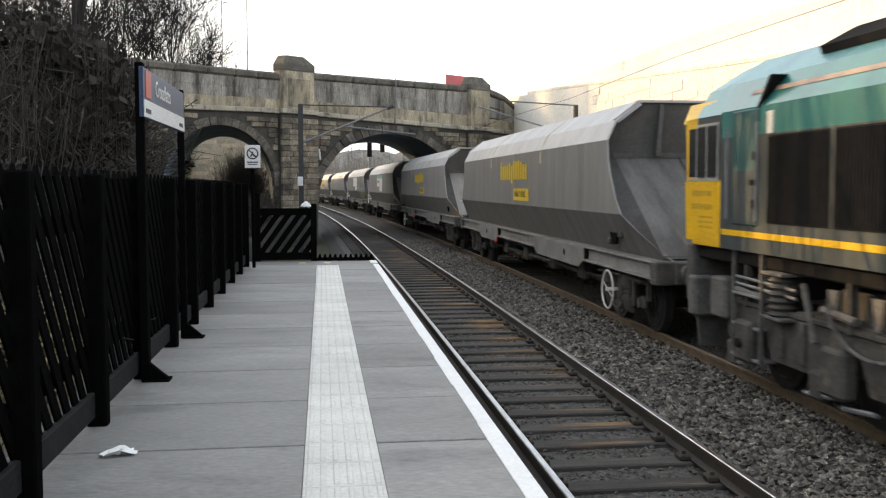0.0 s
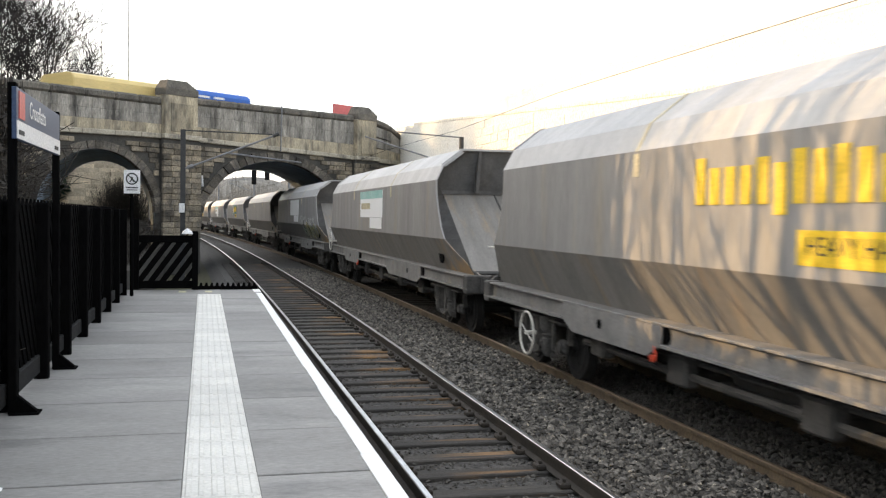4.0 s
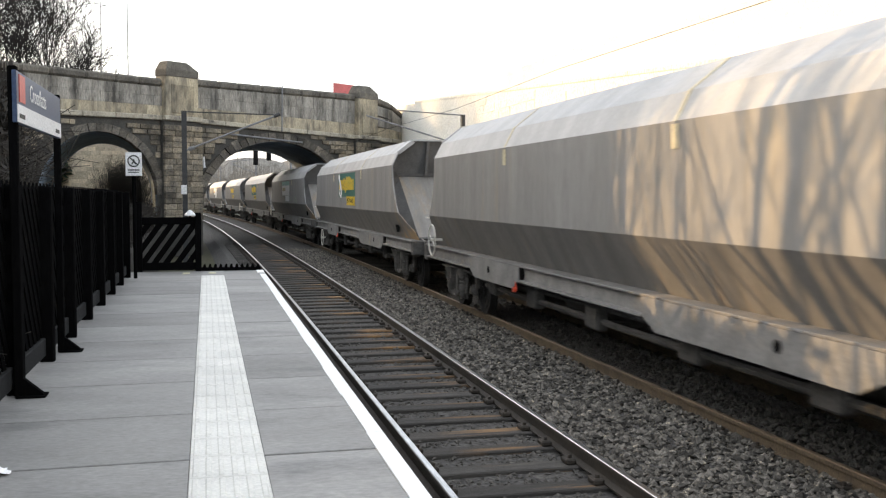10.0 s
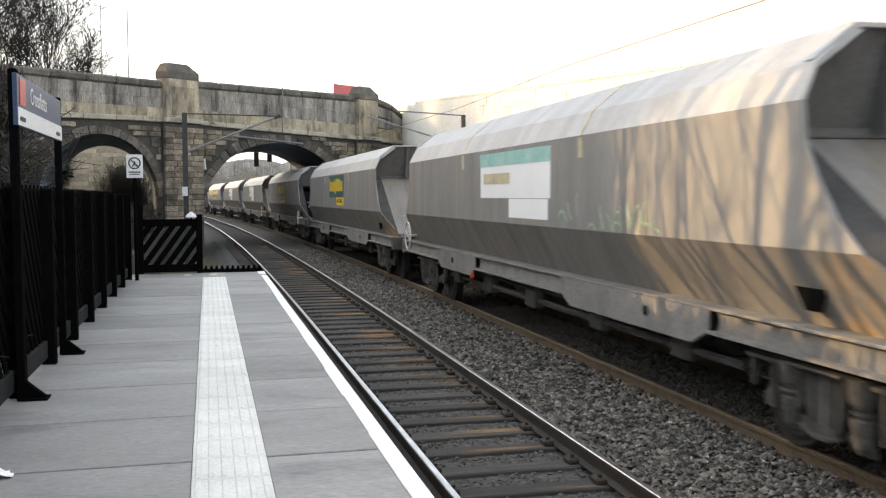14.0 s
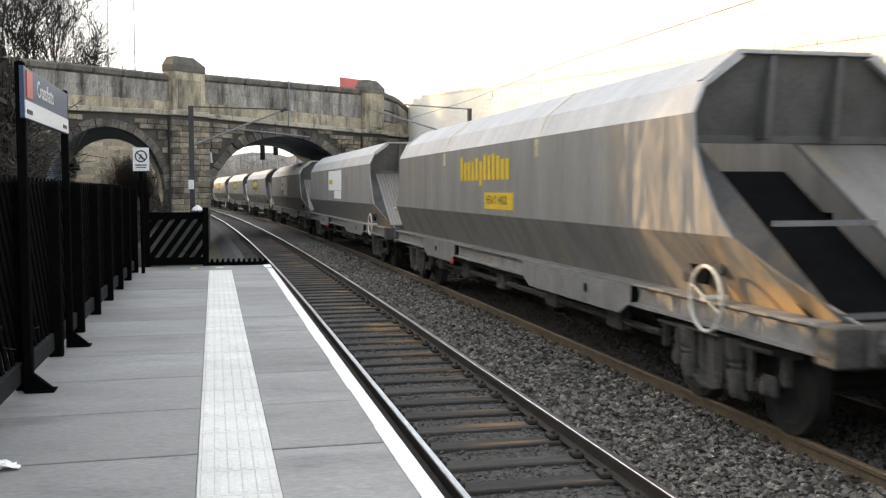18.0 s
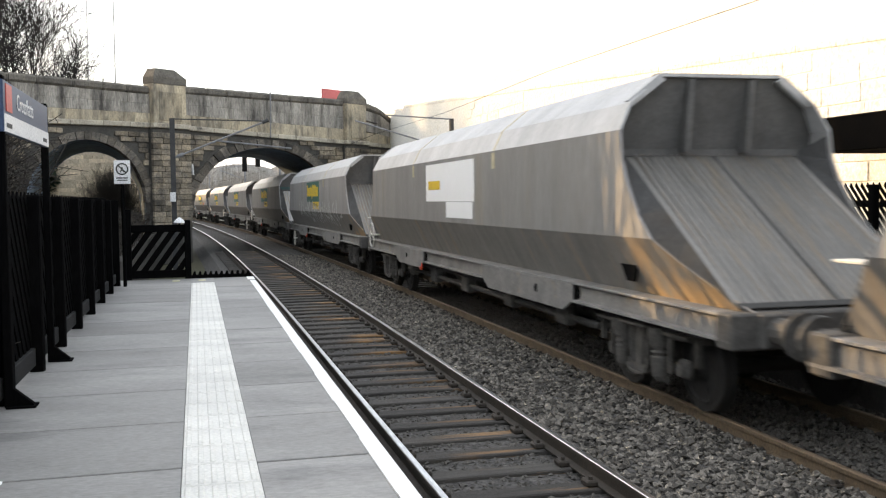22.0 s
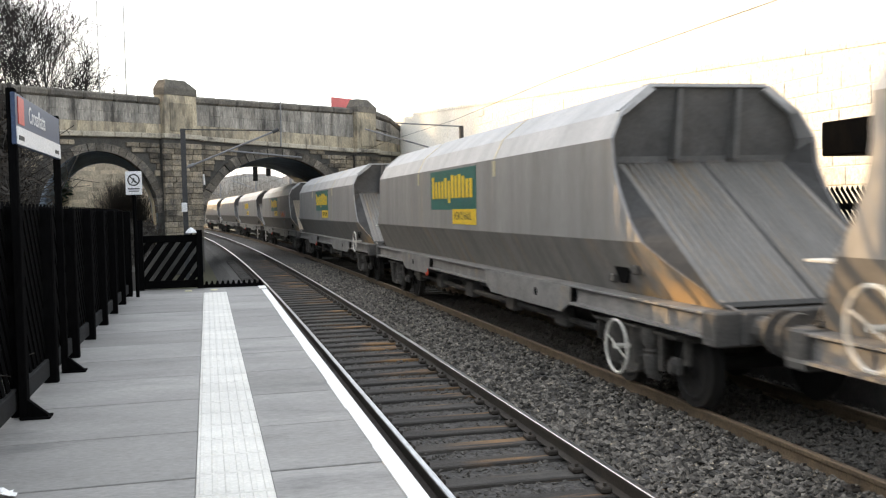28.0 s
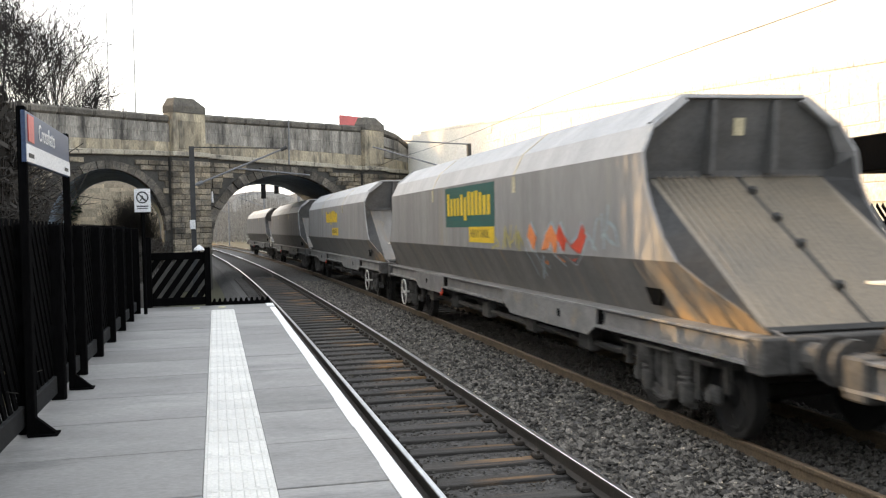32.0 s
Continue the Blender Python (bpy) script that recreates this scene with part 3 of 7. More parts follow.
# near platform: concrete bays, tactile slabs, white edge line
PLAT_END, FENCE_X = 18.4, -1.33
core = Mesher()
core.box(-1.75, 0.93, -30, PLAT_END - 0.02, -1.42, -0.10)
platform = thing("platform", "concrete station platform with white edge line and tactile strip", "platform", kind="structure")
part("core", core, M_EDGE, platform, "dark stained platform face")
cop = Mesher()
cop.box(0.93, 0.985, -30, PLAT_END, -0.22, -0.012)
part("nosing", cop, M_EDGE, platform)
JOINT0, BAY = 5.28, 1.115
bays = []
k = -26
while JOINT0 + k * BAY < PLAT_END - 0.3:
    bays.append((JOINT0 + k * BAY, min(JOINT0 + (k + 1) * BAY, PLAT_END)))
    k += 1
for y0, y1 in bays:
    rng = random.Random(int(y0 * 100))
    skew = 0.015
    for x0, x1 in ((-1.75, -0.1015), (0.2815, 0.975)):
        dz = rng.uniform(-0.004, 0.0)
        sl = Mesher()
        gap = 0.009
        top = [(x0, y0 + gap + skew * x0), (x1, y0 + gap + skew * x1), (x1, y1 - gap + skew * x1), (x0, y1 - gap + skew * x0)]
        if y1 >= PLAT_END - 0.01:
            top[2], top[3] = (x1, PLAT_END), (x0, PLAT_END)
        c = 0.004
        sl.add([(x, y, -0.1) for x, y in top] + [(x, y, dz - c) for x, y in top]
               + [(top[0][0] + c, top[0][1] + c, dz), (top[1][0] - c, top[1][1] + c, dz), (top[2][0] - c, top[2][1] - c, dz), (top[3][0] + c, top[3][1] - c, dz)],
               [(0, 1, 5, 4), (1, 2, 6, 5), (2, 3, 7, 6), (3, 0, 4, 7), (4, 5, 9, 8), (5, 6, 10, 9), (6, 7, 11, 10), (7, 4, 8, 11), (8, 9, 10, 11)])
        part("slab", sl, M_CONC, platform)
tile = Mesher()
tile.chamfer_box(-0.19, 0.19, 0.003, 0.397, -0.05, 0.004, 0.004)
for i in range(6):
    x = -0.16 + 0.064 * i
    tile.add([(x - 0.016, 0.02, 0.0045), (x + 0.016, 0.02, 0.0045), (x + 0.016, 0.38, 0.0045), (x - 0.016, 0.38, 0.0045), (x - 0.009, 0.027, 0.0095), (x + 0.009, 0.027, 0.0095), (x + 0.009, 0.373, 0.0095), (x - 0.009, 0.373, 0.0095)],
             [(0, 1, 5, 4), (1, 2, 6, 5), (2, 3, 7, 6), (3, 0, 4, 7), (4, 5, 6, 7)])
tile = tile.data("tactile_slab", M_TACT)
y = 17.3 - 0.4
while y > -9:
    ob = new("tactile_slab", tile)
    ob.parent, ob.matrix_basis = platform, Matrix.Translation((0.09, y, 0))
    y -= 0.4
fill = Mesher().box(-0.104, 0.284, 17.3, PLAT_END, -0.05, -0.002)
part("slab", fill, M_CONC, platform)
wl = Mesher()
y = -20.0
while y < 17.4:
    rng = random.Random(int(y * 10))
    y2 = min(y + 1.115, 17.5)
    wl.box(0.885 + rng.uniform(-0.004, 0.004), 0.981, y, y2 - 0.004, -0.006, 0.004)
    y = y2 if y2 < 17.5 else 99
part("edge_line", wl, M_WHITE, platform, "white painted platform edge line")
pm = Mesher().box(0.86, 0.985, 17.75, 18.36, -0.006, 0.005)
part("edge_line", pm, M_WHITE, platform, "white painted end mark")
for x in (-0.42, 0.02):
    part("marker_patch", Mesher().box(x, x + 0.12, 17.75, 18.05, -0.004, 0.004), mat("cream_patch", (0.62, 0.58, 0.38), rough=0.7), platform)
# end board and ramp
eb = Mesher().box(-0.12, 0.95, PLAT_END, PLAT_END + 0.05, -0.2, 0.06)
for i in range(11):
    eb.prism([(-0.08 + 0.095 * i, 0.06), (-0.02 + 0.095 * i, 0.06), (-0.03 + 0.095 * i, 0.12), (-0.06 + 0.095 * i, 0.12)], 'y', PLAT_END, PLAT_END + 0.05)
solo("end_board", eb, M_BLACK, "low black toothed board across the platform end", "board")
rp = Mesher()
rp.prism([(PLAT_END + 0.06, -1.42), (PLAT_END + 0.06, -0.14), (26.5, -1.05), (27, -1.42)], 'x', -1.6, 0.9)
solo("platform_ramp", rp, M_BALLAST, "dark cinder ramp falling from the platform end", "ramp", kind="structure")
# opposite platform
op = thing("far_platform", "concrete platform on the far side of the tracks", "platform", kind="structure")
w = Mesher().loft(along([(7.47, -1.42), (7.47, -0.02), (10.9, -0.02), (10.9, -1.42)], 0, -30, 36, 2.0))
part("deck", w, M_CONC, op)
w = Mesher().loft(along([(7.46, -0.12), (7.46, 0.006), (7.6, 0.006), (7.6, -0.12)], 0, -30, 36, 2.0))
part("edge_line", w, M_WHITE, op)


# ---- black timber fences with slanting slats ----


def fence_bay(fence, x, y0, y1, top, bottom, face, lean=1.10, n=8, ow=0.104):
    """A bay between two posts; the slats lean along the fence. face: the side towards the track."""
    h = top - bottom
    rail_m = Mesher().chamfer_box(x - 0.02 * face, x + 0.03 * face, y0 + 0.05, y1 - 0.05, bottom + 0.05, bottom + 0.20, 0.008)
    part("bottom_rail", rail_m, M_KICK, fence)
    part("top_rail", Mesher().chamfer_box(x - 0.06 * face, x - 0.02 * face, y0 + 0.05, y1 - 0.05, top - 0.32, top - 0.22, 0.008), M_BLACK, fence)
    part("middle_rail", Mesher().chamfer_box(x - 0.06 * face, x - 0.02 * face, y0 + 0.05, y1 - 0.05, bottom + 0.35, bottom + 0.45, 0.008), M_BLACK, fence)
    for i in range(n):
        yb = y0 + (i + 0.25) * (y1 - y0) / n
        sl = Mesher().prism([(yb, bottom + 0.06), (yb + ow, bottom + 0.06), (yb + ow - lean, top - 0.02), (yb + ow * 0.5 - lean, top + 0.03), (yb - lean, top - 0.02)], 'x', x - 0.012 * face, x + 0.003 * face)
        part("slat", sl, M_BLACK, fence)


def fence_post(fence, x, y, top, bottom, face):
    p = Mesher().chamfer_box(x - 0.02 * face, x + 0.09 * face, y - 0.055, y + 0.055, bottom - 0.08, top, 0.01)
    part("post", p, M_BLACK, fence)


fence = thing("fence", "black timber fence with slanting slats along the platform", "fence", kind="structure")
POST0, POST_STEP = 3.06, 1.413
ys = [POST0 + POST_STEP * i for i in range(-6, 11)]
for i, y in enumerate(ys):
    fence_post(fence, FENCE_X, y, 1.45 - 0.004 * max(0, y - 8), 0.0, 1)
    if i:
        fence_bay(fence, FENCE_X, ys[i - 1], y, 1.45 - 0.004 * max(0, y - 8), 0.0, 1)
far_fence = thing("fence", "black slatted fence at the back of the far platform", "fence", kind="structure")
ys = [2.4 + 1.6 * i for i in range(0, 9)]
for i, y in enumerate(ys):
    fence_post(far_fence, 9.2, y, 1.5, -0.02, -1)
    if i:
        fence_bay(far_fence, 9.2, ys[i - 1], y, 1.50, -0.02, -1, lean=-1.35, n=13, ow=0.064)

# gate across the platform end
gate = thing("end_gate", "black boarded gate with slanting gaps at the platform end", "gate")
part("gate_post", Mesher().chamfer_box(-1.24, -1.12, 18.36, 18.48, -0.05, 1.25, 0.01), M_BLACK, gate)
part("gate_post", Mesher().chamfer_box(-0.21, -0.10, 18.36, 18.48, -0.05, 1.05, 0.01), M_BLACK, gate)
part("top_rail", Mesher().chamfer_box(-1.12, -0.21, 18.40, 18.45, 0.84, 0.97, 0.008), M_BLACK, gate)
part("bottom_rail", Mesher().chamfer_box(-1.12, -0.21, 18.40, 18.45, 0.02, 0.16, 0.008), M_BLACK, gate)
for i in range(8):
    xb = -1.60 + 0.2 * i
    pts = [(xb, 0.12), (xb + 0.122, 0.12), (xb + 0.122 + 0.55, 0.88), (xb + 0.55, 0.88)]
    lo, hi = -1.13, -0.20
    poly = pts
    for lim, sign in ((lo, 1), (hi, -1)):
        cut = []
        for a, b2 in zip(poly, poly[1:] + poly[:1]):
            ia, ib = (a[0] - lim) * sign >= 0, (b2[0] - lim) * sign >= 0
            if ia:
                cut.append(a)
            if ia != ib:
                t = (lim - a[0]) / (b2[0] - a[0])
                cut.append((lim, a[1] + t * (b2[1] - a[1])))
        poly = cut
    if len(poly) >= 3:
        part("slat", Mesher().prism(poly, 'y', 18.415, 18.435), M_BLACK, gate)
cap = Mesher()
n = 14
for j in range(4):
    z0, z1 = 1.0 + 0.025 * j, 1.0 + 0.025 * (j + 1)
    r0, r1 = 0.10 * math.cos(j * 0.38), 0.10 * math.cos((j + 1) * 0.38)
    cap.tube((-0.29, 18.38, z0), (-0.29, 18.38, z1), r0, r1, n=n)
solo("gate_lamp", cap, M_SIGNW, "white domed lamp on the gate top", "lamp", smooth=False)
part("bracket", Mesher().box(-0.31, -0.27, 18.36, 18.42, 0.95, 1.0), M_BLACK, gate)

# station name board
board = thing("station_sign", "navy and white station name board on two black posts", "sign")
for y in (7.20, 9.22):
    p = Mesher().chamfer_box(-1.285, -1.228, y - 0.03, y + 0.03, -0.02, 2.24, 0.006)
    post = part("post", p, M_BLACK, board)
    f = Mesher().prism([(-1.228, 0.0), (-1.10, 0.0), (-1.10, 0.02), (-1.228, 0.13)], 'y', y - 0.03, y + 0.03)
    f.box(-1.27, -1.08, y - 0.08, y + 0.08, 0, 0.012)
    part("foot_bracket", f, M_BLACK, post)
part("panel", Mesher().chamfer_box(-1.255, -1.225, 7.16, 9.20, 1.86, 2.21, 0.004), M_NAVY, board)
part("white_band", Mesher().box(-1.225, -1.219, 7.17, 9.19, 1.865, 1.985), M_SIGNW, board)
part("red_block", Mesher().box(-1.225, -1.219, 7.24, 7.46, 2.005, 2.19), M_SIGNR, board)
name = bpy.data.curves.new("name", 'FONT')
name.body, name.size, name.extrude = "Crossflatts", 0.17, 0.001
tmp = bpy.data.objects.new("name_lettering", name)
nm = bpy.data.meshes.new_from_object(tmp)
nm.materials.append(M_SIGNW)
bpy.data.objects.remove(tmp)
lt = part("name_lettering", nm, None, board, "white station name lettering", at=Matrix.Translation((-1.2215, 7.66, 2.045)) @ Matrix.Rotation(radians(90), 4, 'Z') @ Matrix.Rotation(radians(90), 4, 'X'))
for y in (7.2, 8.85):
    part("small_bar", Mesher().box(-1.219, -1.216, y + 0.02, y + 0.22, 1.895, 1.925), M_DARKBAR, board)

# no-entry sign
ns = thing("no_entry_sign", "white no trespassing sign with a crossed out walker on a post", "sign")
part("post", Mesher().tube((-1.15, 17.02, -0.02), (-1.15, 17.02, 2.02), 0.03, n=10), M_BLACK, ns)
part("plate", Mesher().chamfer_box(-1.275, -1.02, 16.965, 16.985, 1.68, 2.06, 0.004), M_SIGNW, ns)
part("ring", Mesher().ring((-1.147, 16.962, 1.92), 'y', 0.088, 0.011, n=24), M_DARKBAR, ns, "dark prohibition ring")
b3 = Mesher().prism([(-1.215, 1.972), (-1.202, 1.985), (-1.079, 1.868), (-1.092, 1.855)], 'y', 16.958, 16.964)
part("bar", b3, M_DARKBAR, ns)
fig = Mesher().prism([(-1.16, 1.95), (-1.135, 1.95), (-1.13, 1.905), (-1.105, 1.87), (-1.12, 1.862), (-1.147, 1.895), (-1.175, 1.86), (-1.188, 1.87), (-1.163, 1.91)], 'y', 16.959, 16.963)
part("symbol", fig, M_DARKBAR, ns)
part("text_bar", Mesher().box(-1.24, -1.055, 16.961, 16.965, 1.765, 1.785), M_DARKBAR, ns)
part("text_bar", Mesher().box(-1.23, -1.065, 16.961, 16.965, 1.73, 1.745), M_DARKBAR, ns)

# crumpled tissue
rng = random.Random(5)
ts = Mesher()
rowsT = []
for i in range(7):
    rowsT.append([(-0.09 + 0.03 * i + rng.uniform(-0.012, 0.012), -0.05 + 0.02 * j + rng.uniform(-0.008, 0.008), rng.uniform(0.0, 0.045) * (1 - abs(i - 3) / 4)) for j in range(6)])
ts.loft(rowsT)
solo("tissue", ts, M_TISSUE, "crumpled white tissue lying on the platform", "litter", m=pose(-1.05, 5.20, 0.004, 0, 0, 20))

# ---- skew stone bridge: local x along its face, local y into it ----
SKEW = 40.0
BR = pose(-1.1, 46.5, 0, 0, 0, SKEW)
DEPTH = 8.6
SHEAR = 0.745                            # slant of the main vault, set to fit the camera's view
bridge = thing("road_bridge", "sooty sandstone skew road bridge with two arches", "bridge", m=BR, kind="structure")


def arch_z(s, arch):
    c, a, spring, rise = arch
    d = (s - c) / a
    return spring + rise * math.sqrt(max(0.0, 1 - d * d)) if abs(d) < 1 else None


MAIN = (6.05, 4.85, 0.75, 3.25)
SIDE = (-4.2, 2.85, 1.35, 2.65)
BR_L, BR_R = -22.0, 20.0


def string_z(s):
    return 4.66 - 0.022 * max(0.0, s) - 0.02 * max(0.0, -s - 2)


# masonry core with the arch openings
samples = sorted(set([BR_L, BR_R] + [MAIN[0] + MAIN[1] * math.cos(math.pi * i / 28) for i in range(29)] + [SIDE[0] + SIDE[1] * math.cos(math.pi * i / 22) for i in range(23)]))
core = Mesher()
for a, b2 in zip(samples, samples[1:]):
    mid = 0.5 * (a + b2)
    arch = next((q for q in (MAIN, SIDE) if abs(mid - q[0]) < q[1]), None)
    za, zb = ((arch_z(a, arch) or arch[2]), (arch_z(b2, arch) or arch[2])) if arch else (-1.42, -1.42)
    ta, tb = string_z(a), string_z(b2)
    for d, sh in ((0.0, 0.0), (DEPTH, DEPTH * (0.72 if mid < 0 else SHEAR))):
        core.add([(a + sh, d, za), (b2 + sh, d, zb), (b2 + sh, d, tb), (a + sh, d, ta)], [(0, 1, 2, 3)])
    core.add([(a, 0, ta - 0.02), (b2, 0, tb - 0.02), (b2 + DEPTH * SHEAR, DEPTH, tb - 0.02), (a + DEPTH * SHEAR, DEPTH, ta - 0.02)], [(0, 1, 2, 3)])
part("masonry_core", core, M_MORTAR, bridge)
soffit = Mesher()
for q in (MAIN, SIDE):
    pts = [(q[0] - q[1], -1.42)] + [(q[0] - q[1] * math.cos(math.pi * i / 28), arch_z(q[0] - q[1] * math.cos(math.pi * i / 28), q) or q[2]) for i in range(29)] + [(q[0] + q[1], -1.42)]
    steps = 6
    sh = SHEAR if q is MAIN else 0.72
    soffit.loft([[(x + sh * DEPTH * k / steps, DEPTH * k / steps, z) for x, z in pts] for k in range(steps + 1)])
part("vault", soffit, M_SOFFIT, bridge, "blue brick vault")

# string course, parapet slabs, coping
rng = random.Random(11)


def band(name, s0, s1, zfun, z0, z1, y0, y1, material, lo, hi, keep=(), chamfer=0.012, gap=0.004, tall=None):
    s = s0
    while s < s1 - 0.05:
        e = min(s1, s + rng.uniform(lo, hi))
        if s1 - e < 0.3:
            e = s1
        if not any(s >= a - 0.01 and e <= b2 + 0.01 for a, b2 in keep):
            za, zb = zfun(s), zfun(e)
            if tall:
                z1 = tall(0.5 * (s + e))
            p = Mesher().chamfer_box(s + gap, e - gap, y0 + rng.uniform(-0.004, 0.004), y1, z0, z1, chamfer)
            p.v = [(x, y, z + za + (zb - za) * (x - s) / (e - s)) for x, y, z in p.v]
            part(name, p, material, bridge)
        s = e


PIL = ((-1.0, 0.84), (11.75, 13.4))
spans = ((BR_L, PIL[0][0]), (PIL[0][1], PIL[1][0]), (PIL[1][1], BR_R))


def par_top(s):
    return (6.47 if s < 0 else 6.62 + 0.016 * min(s, 12)) - (0.28 if s > 13.5 else 0.0) - max(0, s - 15.4) * 0.9


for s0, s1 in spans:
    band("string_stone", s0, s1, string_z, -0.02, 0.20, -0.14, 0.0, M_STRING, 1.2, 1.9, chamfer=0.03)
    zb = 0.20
    # bottom course tan, upper two darker: darkening below the coping is set by course
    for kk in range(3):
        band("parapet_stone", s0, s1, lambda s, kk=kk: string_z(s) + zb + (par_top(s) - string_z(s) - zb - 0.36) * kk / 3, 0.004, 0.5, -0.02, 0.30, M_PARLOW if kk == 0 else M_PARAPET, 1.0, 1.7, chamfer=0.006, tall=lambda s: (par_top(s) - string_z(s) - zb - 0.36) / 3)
    band("coping_stone", s0, s1, lambda s: par_top(s) - 0.36, 0.0, 0.36, -0.10, 0.40, M_COPING, 1.1, 1.6, chamfer=0.09)
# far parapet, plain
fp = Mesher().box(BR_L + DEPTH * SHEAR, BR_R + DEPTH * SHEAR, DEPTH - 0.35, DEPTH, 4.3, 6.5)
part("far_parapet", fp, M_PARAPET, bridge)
part("carriageway", Mesher().box(BR_L + 4, BR_R + 4, 0.35, DEPTH - 0.35, 4.5, 4.75), M_ASPH, bridge)
# pillars with bevelled caps
for a, b2 in PIL:
    zt = 7.27 if a < 0 else 7.30
    low = -1.42
    pr = 0.28
    p = Mesher().chamfer_box(a - 0.1, b2 + 0.12, -pr, 0.0, low, string_z(a) - 0.02, 0.03)
    part("pier_core", p, M_MORTAR, bridge)
    z = 0.2
    while z < string_z(a) - 0.3:
        h = 0.25
        x = a - 0.13
        while x < b2 + 0.1:
            e = min(b2 + 0.15, x + rng.uniform(0.35, 0.65))
            if b2 + 0.15 - e < 0.25:
                e = b2 + 0.15
            part("quoin_stone", Mesher().chamfer_box(x + 0.008, e - 0.008, -pr - 0.05 + rng.uniform(-0.02, 0.01), -pr + 0.1, z + 0.008, z + h - 0.008, 0.02), M_BSTONE, bridge)
            x = e
        z += h
    part("string_stone", Mesher().chamfer_box(a - 0.12, b2 + 0.14, -pr - 0.12, 0.0, string_z(a) - 0.02, string_z(a) + 0.2, 0.03), M_STRING, bridge)
    part("pillar_shaft", Mesher().chamfer_box(a + 0.02, b2 - 0.02, -pr, 0.45, string_z(a) + 0.2, 6.60, 0.03), M_PARLOW, bridge)
    part("pillar_panel", Mesher().chamfer_box(a + 0.3, b2 - 0.3, -pr - 0.04, -pr + 0.02, string_z(a) + 0.32, 6.25, 0.02), M_PARLOW, bridge)
    cap = Mesher()
    lo_ring = [(a + 0.02, -pr - 0.02), (b2 - 0.02, -pr - 0.02), (b2 - 0.02, 0.47), (a + 0.02, 0.47)]
    hi_ring = [(a + 0.20, -pr + 0.10), (b2 - 0.58, -pr + 0.10), (b2 - 0.58, 0.36), (a + 0.20, 0.36)]
    v = [(x, y, 6.60) for x, y in lo_ring] + [(x, y, 6.90) for x, y in lo_ring] + [(x, y, zt) for x, y in hi_ring]
    cap.add(v, [(0, 1, 2, 3), (8, 9, 10, 11)] + [(i, (i + 1) % 4, 4 + (i + 1) % 4, 4 + i) for i in range(4)] + [(4 + i, 4 + (i + 1) % 4, 8 + (i + 1) % 4, 8 + i) for i in range(4)])
    part("pillar_cap", cap, M_COPING, bridge)
# voussoirs
for q, n, t in ((MAIN, 33, 0.55), (SIDE, 25, 0.42)):
    for i in range(n):
        a0, a1 = math.pi * (i + 0.03) / n, math.pi * (i + 0.97) / n
        big = t * rng.uniform(0.78, 1.12) if q is MAIN else t
        pts = []
        for ang, ex in ((a0, 0), (a1, 0), (a1, big), (a0, big)):
            pts.append((q[0] - (q[1] + ex) * math.cos(ang), q[2] + (q[3] + ex * 0.8) * math.sin(ang)))
        if max(p[1] for p in pts) > 4.40:
            pts = [(x, min(z, 4.40)) for x, z in pts]
        part("voussoir", Mesher().prism(pts, 'y', -0.07 + rng.uniform(-0.05, 0.02), 0.15), M_VOUSS, bridge)
# face stones between the arches
z = 0.9
while z < 4.35:
    h = rng.uniform(0.17, 0.29)
    for s0, s1 in ((-9.5, PIL[0][0] - 0.14), (PIL[0][1] + 0.16, PIL[1][0] - 0.14), (PIL[1][1] + 0.14, 17.0)):
        s = s0 + rng.uniform(-0.3, 0)
        while s < s1:
            e = min(s1, s + rng.uniform(0.28, 0.72))
            ok = e - s > 0.12
            for q, t in ((MAIN, 0.58), (SIDE, 0.45)):
                for xx in (s, 0.5 * (s + e), e):
                    for zz in (z, z + h):
                        d = ((xx - q[0]) / (q[1] + t)) ** 2 + (max(0.0, zz - q[2]) / (q[3] + t * 0.8)) ** 2
                        ok = ok and d > 1.0
            if ok and z + h < string_z(s) - 0.02:
                part("face_stone", Mesher().chamfer_box(s + 0.008, e - 0.008, -0.05 + rng.uniform(-0.045, 0.02), 0.05, z + 0.008, z + h - 0.008, 0.015), M_BSTONE, bridge)
            s = e
    z += h + 0.01
# wires and drainpipe on the bridge
dp = Mesher().tube((6.1, -0.2, 4.5), (6.15, -0.2, 6.75), 0.04, n=6)
part("pipe", dp, M_STEEL, bridge, "grey vertical pipe on the parapet")
part("conduit", Mesher().tube((2.6, -0.12, 4.22), (7.6, -0.12, 4.02), 0.045, n=6), M_STEEL, bridge, "pale conduit over the arch")
part("conduit", Mesher().tube((1.2, -0.1, 3.1), (1.25, -0.1, 2.6), 0.06, n=6), M_SIGNW, bridge, "white cable box")


# red board beside the road, its top above the parapet
hoard = thing("roadside_board", "dull red board on two posts beside the bridge road", "board", m=BR @ pose(12.7, 2.4, 4.75, 0, 0, 0))
part("panel", Mesher().chamfer_box(0, 1.85, 0, 0.06, 1.75, 2.93, 0.01), M_RED, hoard)
for x in (0.25, 1.6):
    part("post", Mesher().box(x - 0.04, x + 0.04, 0.06, 0.14, 0, 2.85), M_STEEL, hoard)
# the road goes on over solid ground at both ends of the bridge
for a, b2 in ((-75.0, BR_L + 4.2), (BR_R + 3.8, 84.0)):
    part("approach", Mesher().box(a, b2, 0.35, DEPTH - 0.35, -1.42, 4.745), M_ASPH, bridge)
# a bus that crosses the bridge
BUS = thing("bus", "blue and cream single-deck bus crossing the bridge", "bus")
BUS_L = 9.8
